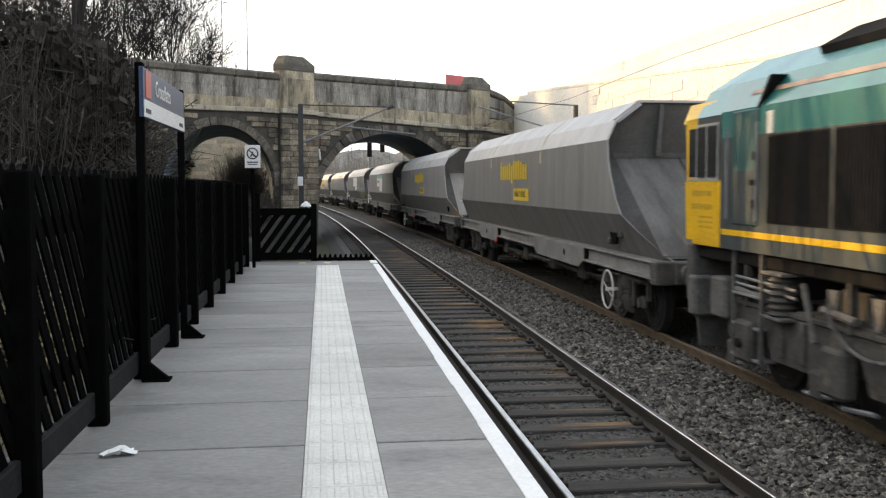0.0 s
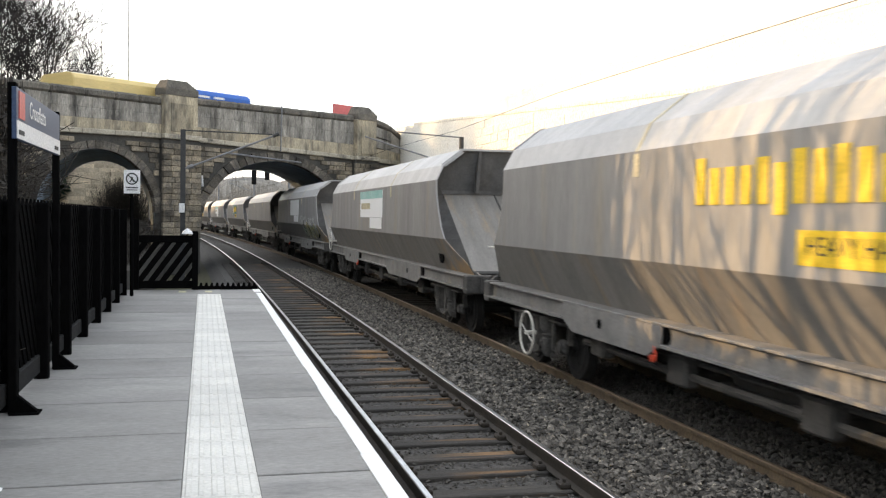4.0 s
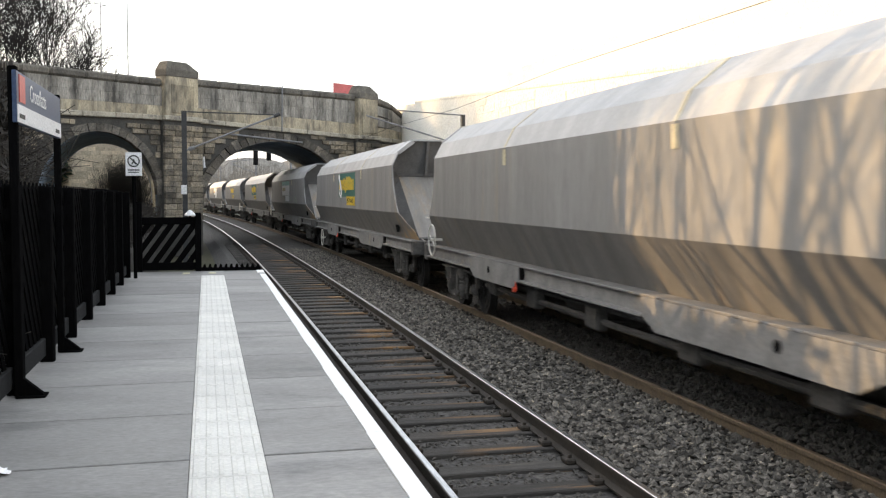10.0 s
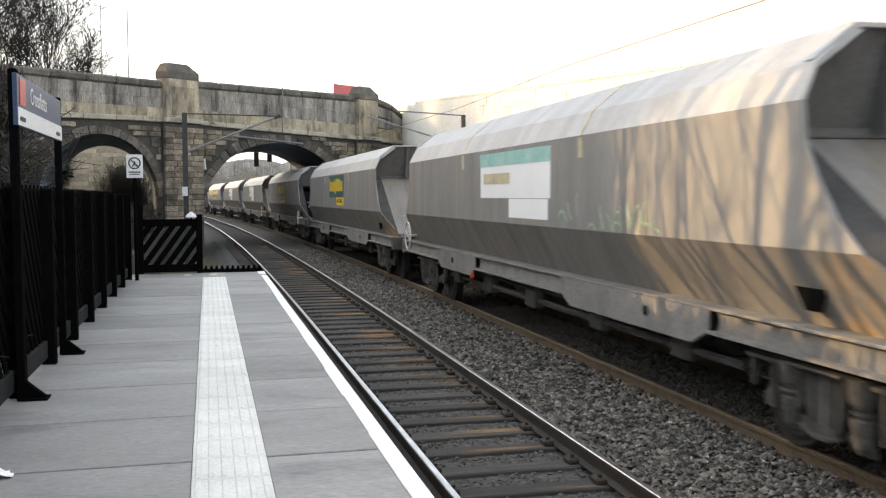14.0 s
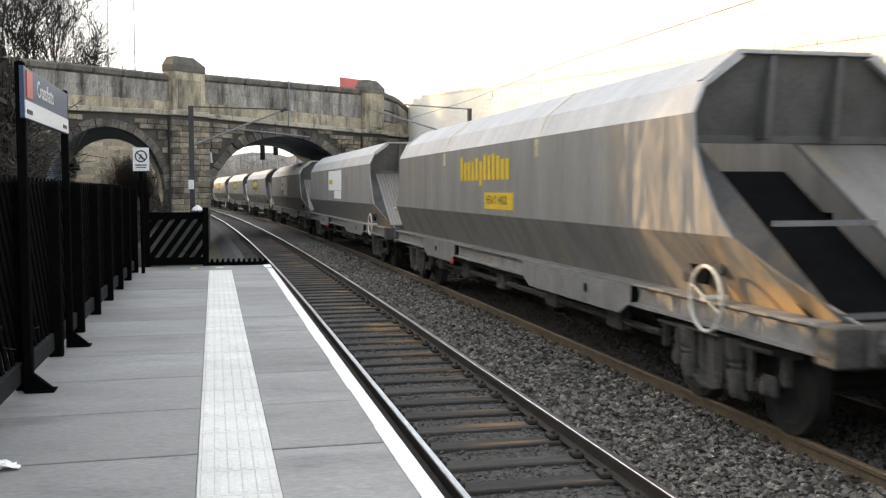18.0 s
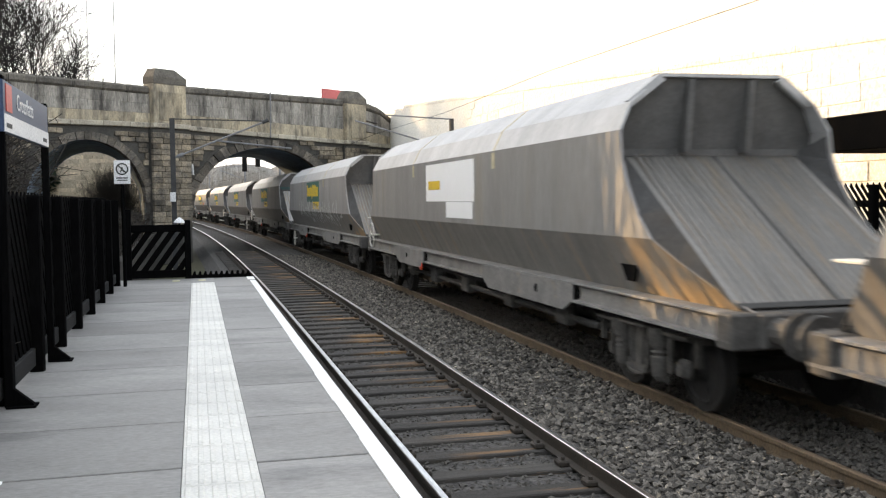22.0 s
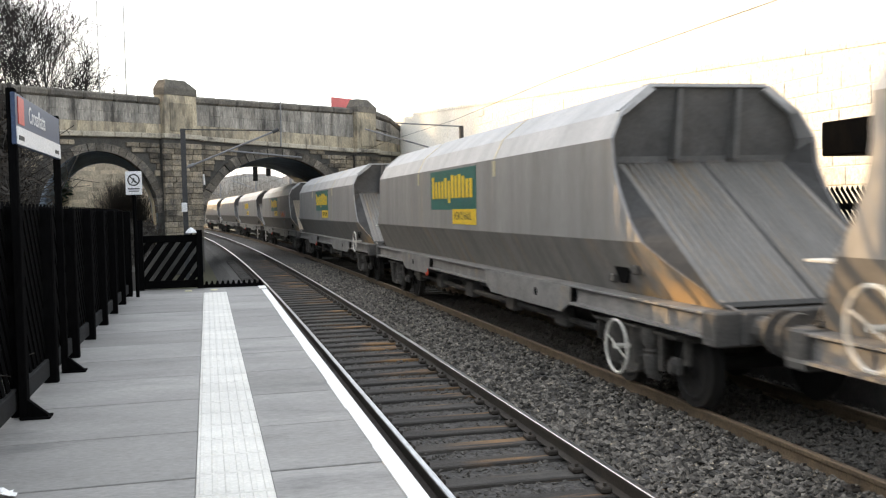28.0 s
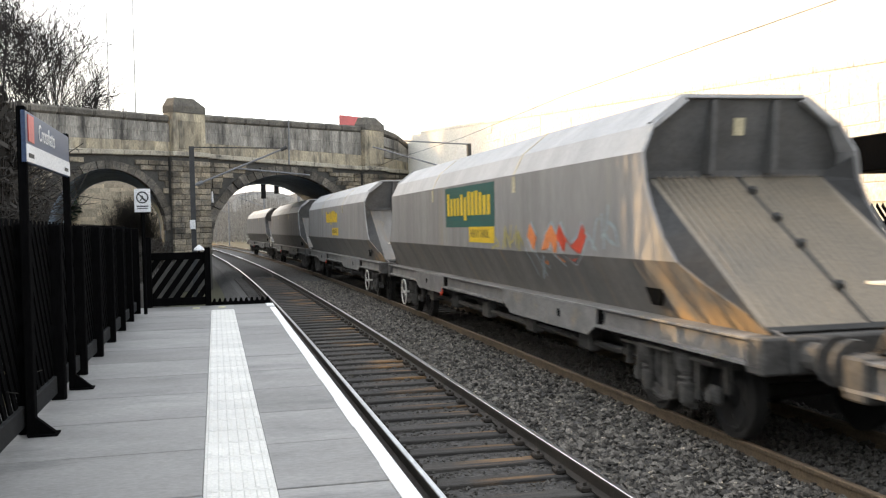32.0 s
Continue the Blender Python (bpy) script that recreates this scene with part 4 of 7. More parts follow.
section = [(0.0, 0.35), (0.0, 2.20), (0.12, 2.38), (0.4, 2.46), (2.1, 2.46), (2.38, 2.38), (2.5, 2.20), (2.5, 0.35)]
part("front_body", Mesher().prism(section, 'x', -BUS_L, -4.0), M_BUSCREAM, BUS, "cream yellow front half")
part("rear_body", Mesher().prism(section, 'x', -3.995, 0.0), M_BUSBLUE, BUS, "blue rear half")
for k in range(6):
    part("side_window", Mesher().chamfer_box(-1.5 - 1.6 * k, -0.2 - 1.6 * k, -0.012, 0.01, 1.15, 1.75, 0.004), M_GLASS, BUS)
part("rear_window", Mesher().chamfer_box(-0.01, 0.012, 0.3, 2.2, 1.4, 2.2, 0.004), M_GLASS, BUS)
for a, b2 in ((-2.3, -1.7), (-3.3, -2.6)):
    part("lettering_bar", Mesher().box(a, b2, -0.01, 0.0, 2.06, 2.16), M_SIGNW, BUS, "white lettering bar")
for x in (-2.4, -8.6):
    for yy in (0.02, 2.2):
        part("wheel", Mesher().tube((x, yy, 0.47), (x, yy + 0.28, 0.47), 0.47, n=18), M_GRILLE, BUS)
# lamp columns above the bridge
for s, d in ((-0.55, 3.0), (0.45, 6.5)):
    lc = thing("street_lamp", "slender grey lamp column on the road over the bridge", "lamp post", m=BR @ pose(s, d, 4.75))
    part("column", Mesher().tube((0, 0, 0), (0, 0, 10.5), 0.032, 0.018, n=8), M_STEEL, lc)
    part("arm", Mesher().tube((0, 0, 10.5), (0.9, 0.3, 10.9), 0.03, n=6), M_STEEL, lc)
    part("lantern", Mesher().chamfer_box(0.8, 1.4, 0.2, 0.42, 10.82, 10.96, 0.03), M_ALU, lc)

# ---- walls ----


def coursed_wall(wall, p0, p1, z0, ztop, course, lo, hi, material, seed, limit=290, out=0.03):
    """Stones on the face of a wall that runs from p0 to p1; its face looks to the left of that way."""
    r = random.Random(seed)
    p0, p1 = Vector((*p0, 0)), Vector((*p1, 0))
    L2 = (p1 - p0).length
    d = (p1 - p0) / L2
    nrm = Vector((-d.y, d.x, 0))
    count = 0
    joined = Mesher()
    z = z0
    while z < max(ztop(0), ztop(L2)):
        s = r.uniform(-0.4, 0)
        while s < L2:
            e = min(L2, s + r.uniform(lo, hi))
            if s >= 0 and e - s > 0.1 and z + course <= min(ztop(s), ztop(e)):
                pr = out + r.uniform(-0.012, 0.015)
                mm = Mesher().chamfer_box(0, e - s - 0.014, -0.03, pr, 0, course - 0.014, 0.012)
                mm.v = [tuple(p0 + d * (s + x) + nrm * y + Vector((0, 0, z + zz))) for x, y, zz in mm.v]
                if count < limit and z > 0.8:
                    part("stone", mm, material, wall)
                    count += 1
                else:
                    joined.add(mm.v, mm.f)
            s = e
        z += course
    if joined.v:
        j = part("coursed_stone", joined, material, wall)
        j["kind"] = "stuff"


# sunlit retaining wall behind the far platform, its coping climbing towards the bridge
RW_X = 11.0
rw = thing("wall_east", "sunlit buff sandstone retaining wall with a coping", "wall", kind="structure")


def rw_top(s):
    return 3.0 + 0.062 * s


w = Mesher()
w.add([(RW_X, -30, -1.42), (RW_X, 58, -1.42), (RW_X, 58, rw_top(58 - 0)), (RW_X, -30, rw_top(-30)), (RW_X + 0.6, -30, -1.42), (RW_X + 0.6, 58, -1.42), (RW_X + 0.6, 58, rw_top(58)), (RW_X + 0.6, -30, rw_top(-30))],
      [(0, 1, 2, 3), (4, 7, 6, 5), (3, 2, 6, 7), (0, 3, 7, 4), (1, 5, 6, 2)])
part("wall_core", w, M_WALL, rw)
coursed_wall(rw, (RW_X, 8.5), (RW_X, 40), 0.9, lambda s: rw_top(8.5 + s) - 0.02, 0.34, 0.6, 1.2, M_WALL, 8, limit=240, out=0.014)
y = -30.0
rngc = random.Random(4)
while y < 52:
    e = y + rngc.uniform(1.1, 1.5)
    mm = Mesher().chamfer_box(RW_X - 0.02, RW_X + 0.62, y + 0.006, e - 0.006, 0, 0.14, 0.015)
    mm.v = [(x, yy, z + rw_top(yy)) for x, yy, z in mm.v]
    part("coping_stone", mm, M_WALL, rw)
    y = e
# terrace above: pale road edge and an upper wall
up = thing("upper_wall", "pale rendered terrace wall above the retaining wall", "wall", kind="structure")
w = Mesher()
w.add([(13.2, -30, 2.6), (13.2, 66, 6.4), (13.2, 66, 7.0), (13.2, 34, 6.6), (13.2, 20, 5.9), (13.2, -30, 4.6), (13.8, -30, 2.6), (13.8, 66, 6.4), (13.8, 66, 7.0), (13.8, 34, 6.6), (13.8, 20, 5.9), (13.8, -30, 4.6)],
      [(0, 1, 2, 3, 4, 5), (6, 11, 10, 9, 8, 7), (2, 8, 9, 3), (3, 9, 10, 4), (4, 10, 11, 5)])
part("wall_face", w, M_PALE, up)
w = Mesher()
crest = ((-30, 4.6), (20, 5.9), (34, 6.6), (66, 7.0))
w.loft([[(13.19, y, z), (13.19, y, z + 0.16), (13.9, y, z + 0.16), (13.9, y, z)] for y, z in crest], closed=True)
part("wall_coping", w, M_PALE, up)
road = Mesher()
road.add([(RW_X + 0.6, -30, rw_top(-30) - 0.1), (13.2, -30, rw_top(-30) - 0.1), (13.2, 58, rw_top(58) - 0.1), (RW_X + 0.6, 58, rw_top(58) - 0.1)], [(0, 1, 2, 3)])
part("terrace_path", road, M_PALE, up)
# wall seen through the side arch
# the sun misses this face; its warm sunlit look is in the stone colour
aw = thing("wall_north", "warm tan stone wall beyond the side arch", "wall", kind="structure")
A0, A1 = (-14.5, 66.5), (-2.9, 60.6)
aL = math.hypot(A1[0] - A0[0], A1[1] - A0[1])
dx, dy = (A1[0] - A0[0]) / aL, (A1[1] - A0[1]) / aL
w = Mesher()
w.add([(A0[0], A0[1], -1.42), (A1[0], A1[1], -1.42), (A1[0], A1[1], 5.2), (A0[0], A0[1], 5.2), (A0[0] - dy * 0.5, A0[1] + dx * 0.5, -1.42), (A1[0] - dy * 0.5, A1[1] + dx * 0.5, -1.42), (A1[0] - dy * 0.5, A1[1] + dx * 0.5, 5.2), (A0[0] - dy * 0.5, A0[1] + dx * 0.5, 5.2)],
      [(0, 1, 2, 3), (4, 7, 6, 5), (3, 2, 6, 7), (0, 3, 7, 4), (1, 5, 6, 2)])
part("wall_core", w, M_WALL2, aw)
coursed_wall(aw, A1, A0, 0.6, lambda s: 5.15, 0.24, 0.4, 0.9, M_WALL2, 9, limit=280)

# shelter on the far platform
sh = thing("platform_shelter", "dark flat-roofed waiting shelter on the far platform", "shelter")
part("roof", Mesher().chamfer_box(9.55, 10.85, 4.0, 14.05, 2.02, 2.56, 0.02), M_BLACK, sh)
for y in (4.3, 8.0, 11.6):
    part("post", Mesher().chamfer_box(10.6, 10.7, y, y + 0.1, -0.02, 2.02, 0.01), M_BLACK, sh)

# ---- overhead line masts ----
ohl = thing("overhead_mast", "dark steel overhead line mast with a bracket arm", "mast")
hm = Mesher()
hm.box(-0.86, -0.68, 37.9, 37.93, -1.2, 4.44).box(-0.86, -0.68, 38.17, 38.2, -1.2, 4.44).box(-0.785, -0.755, 37.93, 38.17, -1.2, 4.44)
part("mast", hm, M_DARKSTEEL, ohl)
part("stay_tube", Mesher().tube((-0.7, 38.0, 3.0), (2.65, 38.0, 4.36), 0.035, n=8), M_STEEL, ohl, "pale bracket tube")
part("top_tie", Mesher().tube((-0.8, 38.05, 4.42), (2.7, 38.05, 4.36), 0.022, n=6), M_DARKSTEEL, ohl)
part("insulator", Mesher().tube((2.5, 38.0, 4.30), (2.72, 38.0, 4.40), 0.07, n=8), M_DARKSTEEL, ohl)
part("insulator", Mesher().tube((-0.62, 38.0, 3.03), (-0.4, 38.0, 3.12), 0.075, n=8), M_STEEL, ohl)
part("box", Mesher().chamfer_box(-0.90, -0.70, 37.8, 37.9, 1.38, 1.72, 0.01), M_SIGNW, ohl, "small white plate")
ohr = thing("overhead_mast", "grey overhead line mast beside the far track", "mast")
part("mast", Mesher().box(9.76, 9.90, 37.9, 38.1, -1.3, 4.50), M_DARKSTEEL, ohr)
part("top_tie", Mesher().tube((7.2, 38.0, 4.62), (9.85, 38.0, 4.48), 0.028, n=6), M_STEEL, ohr)
part("stay_tube", Mesher().tube((6.0, 38.0, 4.4), (9.8, 38.0, 3.3), 0.03, n=6), M_STEEL, ohr)
wires = thing("contact_wire", "thin overhead wires above the tracks", "wire", kind="structure")
pts = [(*line(TRACK_B + (0.12 if k % 2 else -0.12), k * 8.0)[:2], 3.5) for k in range(-8, 30)]
m1 = Mesher()
for a, b2 in zip(pts, pts[1:]):
    m1.tube(a, b2, 0.005, n=4, caps=False)
part("wire", m1, M_BLACK, wires)

# far masts, signals and fence beyond the bridge
for o, s in ((0.2, 92.0), (0.4, 128.0), (0.0, 165.0), (8.6, 110.0), (8.8, 150.0)):
    x, y, a = line(o, s)
    fm = thing("overhead_mast", "pale overhead line mast beyond the bridge", "mast", m=Matrix.Translation((x, y, -1.2)) @ Matrix.Rotation(a, 4, 'Z'), group="far masts")
    part("mast", Mesher().box(-0.1, 0.1, -0.12, 0.12, 0, 6.6), M_STEEL, fm)
    e = 2.6 if o < 4 else -2.6
    part("stay_tube", Mesher().tube((0, 0, 4.9), (e, 0, 5.9), 0.04, n=6), M_STEEL, fm)
    part("top_tie", Mesher().tube((0, 0, 6.4), (e, 0, 6.1), 0.03, n=6), M_STEEL, fm)
sg = thing("signal_gantry", "dark colour light signals hanging from a gantry", "signal", m=Matrix.Translation((*line(4.6, 86)[:2], 0)))
part("beam", Mesher().box(-5.6, 4.4, -0.1, 0.1, 5.5, 5.75), M_STEEL, sg)
for x in (-5.6, 4.3):
    part("leg", Mesher().box(x - 0.1, x + 0.1, -0.1, 0.1, -1.3, 5.5), M_STEEL, sg)
for x, zz in ((1.35, 3.85), (2.45, 4.25)):
    hd = part("signal_head", Mesher().chamfer_box(x - 0.2, x + 0.2, -0.35, -0.1, zz, 5.2, 0.03), M_GRILLE, sg)
    for kz in (0.25, 0.6, 0.95):
        part("lens_hood", Mesher().tube((x, -0.36, zz + kz), (x, -0.55, zz + kz), 0.10, n=10), M_GRILLE, hd)
wf = Mesher()
for k in range(70):
    x, y, a = line(-1.2, 70 + 1.6 * k)
    wf.box(x - 0.05, x + 0.05, y - 0.05, y + 0.05, -1.4, 0.3)
for z in (-0.6, -0.1, 0.2):
    wf.loft(along([(-1.25, z), (-1.25, z + 0.1)], 0, 70, 182, 4))
f3 = solo("lineside_fence", wf, M_STEEL, "pale lineside fence beyond the bridge", "fence", kind="stuff")
hut = thing("lineside_hut", "small pale lineside building beyond the bridge", "hut", m=Matrix.Translation((*line(-3.2, 118)[:2], -1.42)))
part("walls", Mesher().chamfer_box(-1.6, 1.6, -2.5, 2.5, 0, 2.5, 0.02), M_PALE, hut)
part("roof", Mesher().prism([(-1.8, 2.5), (1.8, 2.5), (0, 3.4)], 'y', -2.7, 2.7), M_COPING, hut)

# ---- bank and vegetation ----


def bank_z(x, y):
    t = max(0.0, min(-1.7, -0.9 - 0.135 * y) - x)
    rise = 0.46 + 0.54 * min(1.0, max(0.0, (y - 4.0) / 8.0))
    return -0.05 + rise * (5.2 * (1 - math.exp(-t / 4.2))) + 0.18 * noise.noise(Vector((x * 0.7, y * 0.7, 3)))


bk = Mesher()
xs = [-1.72 - 0.5 * i for i in range(17)] + [-12, -15, -20, -28, -40]
ysb = [-40, -20, -8] + [-4 + 1.0 * i for i in range(52)]


def bank_end(x):
    return 46.0 + 0.84 * (x + 1.1) - 0.2


rowsB = []
for yy in ysb:
    rowsB.append([(x, min(yy, bank_end(x)), bank_z(x, min(yy, bank_end(x)))) for x in xs])
bk.loft(rowsB)
bk.add([(-1.72, -40, -1.42), (-1.72, 46, -1.42), (-1.72, 46, 0.0), (-1.72, -40, 0.0)], [(0, 1, 2, 3)])
solo("embankment", bk, M_BANK, "dark overgrown earth bank behind the fence", "bank", kind="structure", smooth=True)

# brambles on the bank
r = np.random.RandomState(21)
br = Mesher()
for i in range(5200):
    yy = 1.5 + 42 * r.random_sample()
    x = -1.9 - 9.5 * r.random_sample() ** 1.2
    if yy > bank_end(x):
        continue
    z = bank_z(x, yy)
    h = (r.uniform(0.4, 1.3) + (0.8 if yy > 12 else 0)) * (1.0 if z > 0.6 else 0.5) * (0.55 if yy < 10 else 1.0)
    p = Vector((x, yy, z))
    q = p + Vector((r.uniform(-0.45, 0.45), r.uniform(-0.5, 0.5), h))
    e = q + Vector((r.uniform(-0.5, 0.5), r.uniform(-0.5, 0.5), r.uniform(-0.35, 0.25)))
    br.tube(p, q, 0.012, 0.008, n=3, caps=False).tube(q, e, 0.008, 0.004, n=3, caps=False)
    for k in range(2):
        c = p.lerp(q, r.uniform(0.2, 1)) if k < 2 else q.lerp(e, r.uniform(0, 1))
        u = Vector(r.uniform(-1, 1, 3)).normalized() * r.uniform(0.03, 0.09)
        v2 = Vector(r.uniform(-1, 1, 3)).normalized() * r.uniform(0.03, 0.07)
        br.add([c - u, c + v2, c + u, c - v2], [(0, 1, 2, 3)])
brm = bpy.data.meshes.new("brambles")
brm.from_pydata(br.v, [], br.f)
brm.materials.append(M_BRAMBLE)
tagged(new("brambles", brm), "tangled dark brambles and ivy on the bank", "undergrowth", kind="stuff")


th = Mesher()
for i in range(420):
    yy = r.uniform(13, 41)
    sl = r.uniform(0.178, 0.34)
    x = -sl * yy
    if yy > bank_end(x) - 0.3:
        continue
    z = bank_z(x, yy)
    top = 1.0 + yy * (0.072 + 0.045 * (sl - 0.178) / 0.16 + r.uniform(-0.03, 0.012))
    lit = yy - 0.98 * (4.65 - x)
    if -2.0 < lit < 9.4:
        top = min(top, float(np.interp(lit, (6.9, 7.4, 9.4), (-0.5, 0.2, 0.4))) + 0.43 * (4.65 - x) + r.uniform(-0.6, 0.1))    # tops cut to let the low sun through to the train
    if top < z + 0.5:
        continue
    p = Vector((x, yy, z - 0.1))
    q = Vector((x + r.uniform(-0.7, 0.7), yy + r.uniform(-0.5, 0.5), top))
    th.tube(p, q, 0.022, 0.008, n=4, caps=False)
    for k in range(11):
        c = p.lerp(q, r.uniform(0.25, 1))
        e = c + Vector((r.uniform(-0.8, 0.8), r.uniform(-0.8, 0.8), r.uniform(-0.1, 0.7)))
        th.tube(c, e, 0.009, 0.005, n=3, caps=False)
        for k2 in range(3):
            c2 = c.lerp(e, r.uniform(0.3, 1))
            th.tube(c2, c2 + Vector((r.uniform(-0.4, 0.4), r.uniform(-0.4, 0.4), r.uniform(-0.1, 0.35))), 0.006, 0.004, n=3, caps=False)
# dense low growth, added to keep the sun off the wagon solebars
for i in range(900):
    lit, x = r.uniform(7.3, 11.5), r.uniform(-5.2, -3.2)
    yy = lit + 0.98 * (4.65 - x)
    z, top = bank_z(x, yy) - 0.1, 0.22 + 0.43 * (4.65 - x) + r.uniform(-0.4, 0.04)
    p, q = Vector((x, yy, z)), Vector((x + r.uniform(-0.25, 0.25), yy + r.uniform(-0.25, 0.25), max(top, z + 0.3)))
    th.tube(p, q, 0.014, 0.006, n=3, caps=False)
    for k in range(12):
        c = p.lerp(q, r.uniform(0.15, 1)) + Vector((r.uniform(-0.15, 0.15), r.uniform(-0.15, 0.15), 0))
        u = Vector(r.uniform(-1, 1, 3)).normalized() * r.uniform(0.05, 0.12)
        v2 = Vector(r.uniform(-1, 1, 3)).normalized() * r.uniform(0.04, 0.09)
        th.add([c - u, c + v2, c + u, c - v2], [(0, 1, 2, 3)])
thm = bpy.data.meshes.new("thicket")
thm.from_pydata(th.v, [], th.f)
thm.materials.append(M_BRAMBLE)
tagged(new("thicket", thm), "dark leafless thicket of saplings below the bridge", "thicket", kind="stuff")
gs = Mesher()
for i in range(1500):
    x, yy = r.uniform(-2.5, -1.62), r.uniform(1.5, 8.5)
    z = bank_z(x, yy)
    a, h = r.uniform(0, 6.28), r.uniform(0.12, 0.42)
    d = Vector((math.cos(a), math.sin(a), 0))
    w2 = Vector((-d.y, d.x, 0)) * 0.007
    p, q = Vector((x, yy, z - 0.03)), Vector((x, yy, z)) + d * h * 0.5 + Vector((0, 0, h))
    e = q + d * h * 0.4 - Vector((0, 0, 0.05))
    gs.add([p - w2, p + w2, q + w2, q - w2, e], [(0, 1, 2, 3), (3, 2, 4)])
gm = bpy.data.meshes.new("dry_grass")
gm.from_pydata(gs.v, [], gs.f)
gm.materials.append(M_STRAW)
tagged(new("dry_grass", gm), "dry straw coloured grass behind the fence", "grass", kind="stuff")


# wooded hillside behind the bridge, cut back for the line


def hill_front(x):
    """Where the hillside begins: at the stone wall, farther off at the back of the road."""
    return 61.2 - 0.508 * (x + 2.9) if x > -14.5 else 60.0 + 0.84 * (x + 1.1)


def hill_z(x, y):
    t = line(-6.0, y)[0] - x
    return -1.42 + 4.9 * min(1.0, max(0.0, t / 5.0)) + 0.05 * max(0.0, t - 5.0) + 0.15 * noise.noise(Vector((x * 0.4, y * 0.4, 7)))


hl = Mesher()
rowsL = []
for i in range(26):
    t = (0.0, 1.5, 3.0, 5.0, 7.0)[i] if i < 5 else 7.0 + 2.6 * (i - 4)
    row = []
    for k in range(34):
        y0 = hill_front(line(-6.0, 64)[0] - t)
        y = y0 + (230 - y0) * (k / 33) ** 1.6
        x = line(-6.0, y)[0] - t
        row.append((x, y, hill_z(x, y)))
    rowsL.append(row)
hl.loft(rowsL)
solo("hillside", hl, M_BANK, "dark wooded hillside beyond the bridge", "hill", kind="structure", smooth=True)


def tree_meshes(seed, height, stems, least):
    """A bare tree of one or more upright stems with rising limbs, and a crown of fine straight twigs."""
    r = random.Random(seed)
    wood, fine = Mesher(), Mesher()

    def limb(p, d, length, rad, level):
        steps = (6, 4, 3, 2, 2)[level]
        for i in range(steps):
            d = (d + Vector((r.uniform(-1, 1), r.uniform(-1, 1), r.uniform(-0.4, 0.9))) * (0.06 + 0.016 * level)).normalized()
            q = p + d * (length / steps)
            ra, rb = max(rad, least), max(rad * 0.84, least * 0.8)
            (wood if level < 2 else fine).tube(p, q, ra, rb, n=(8, 5, 4, 3, 3)[level], caps=False)
            if level < 4 and (level > 0 or i >= 1):
                for k in range((2, 2, 1 + i % 2, 1)[level]):
                    a = r.uniform(0, 6.283)
                    side = d.orthogonal().normalized()
                    side = side * math.cos(a) + d.cross(side) * math.sin(a)
                    d3 = (d + side * r.uniform(0.45, 0.95) + Vector((0, 0, 0.12))).normalized()
                    limb(q, d3, length * (r.uniform(0.48, 0.70) if level else r.uniform(0.36, 0.56) * (0.85 - 0.07 * i)), rb * (0.5 if level == 0 else 0.6), level + 1)
            p, rad = q, rb
    for k in range(stems):
        a = 6.283 * k / stems + r.uniform(-0.4, 0.4)
        tilt = 0.0 if stems == 1 else r.uniform(0.08, 0.2)
        limb(Vector((0.25 * math.cos(a) * (stems > 1), 0.25 * math.sin(a) * (stems > 1), -0.3)), Vector((tilt * math.cos(a), tilt * math.sin(a), 1)).normalized(), height * r.uniform(0.75, 0.95), height * (0.016 if stems == 1 else 0.010), 0)
    out = []
    for nm, mm, ma in (("trunk", wood, M_BARK), ("crown", fine, M_TWIG)):
        me = bpy.data.meshes.new(nm)
        me.from_pydata(mm.v, [], mm.f)
        me.materials.append(ma)
        out.append(me)
    return out


TREES = [tree_meshes(31, 9.5, 1, 0.007), tree_meshes(32, 8.5, 2, 0.007), tree_meshes(36, 11.0, 2, 0.014), tree_meshes(37, 10.0, 3, 0.014), tree_meshes(38, 11.0, 1, 0.014)]


def plant(kind, x, y, z, turn, size, label="tall bare winter tree with fine twigs on the bank"):
    t = thing("tree", label, "tree", m=Matrix.Translation((x, y, z)) @ Matrix.Rotation(turn, 4, 'Z') @ Matrix.Scale(size, 4), group="bare trees")
    tm, cm = TREES[kind]
    part("trunk", tm, M_BARK, t)
    part("crown", cm, M_TWIG, t)


rt = random.Random(77)
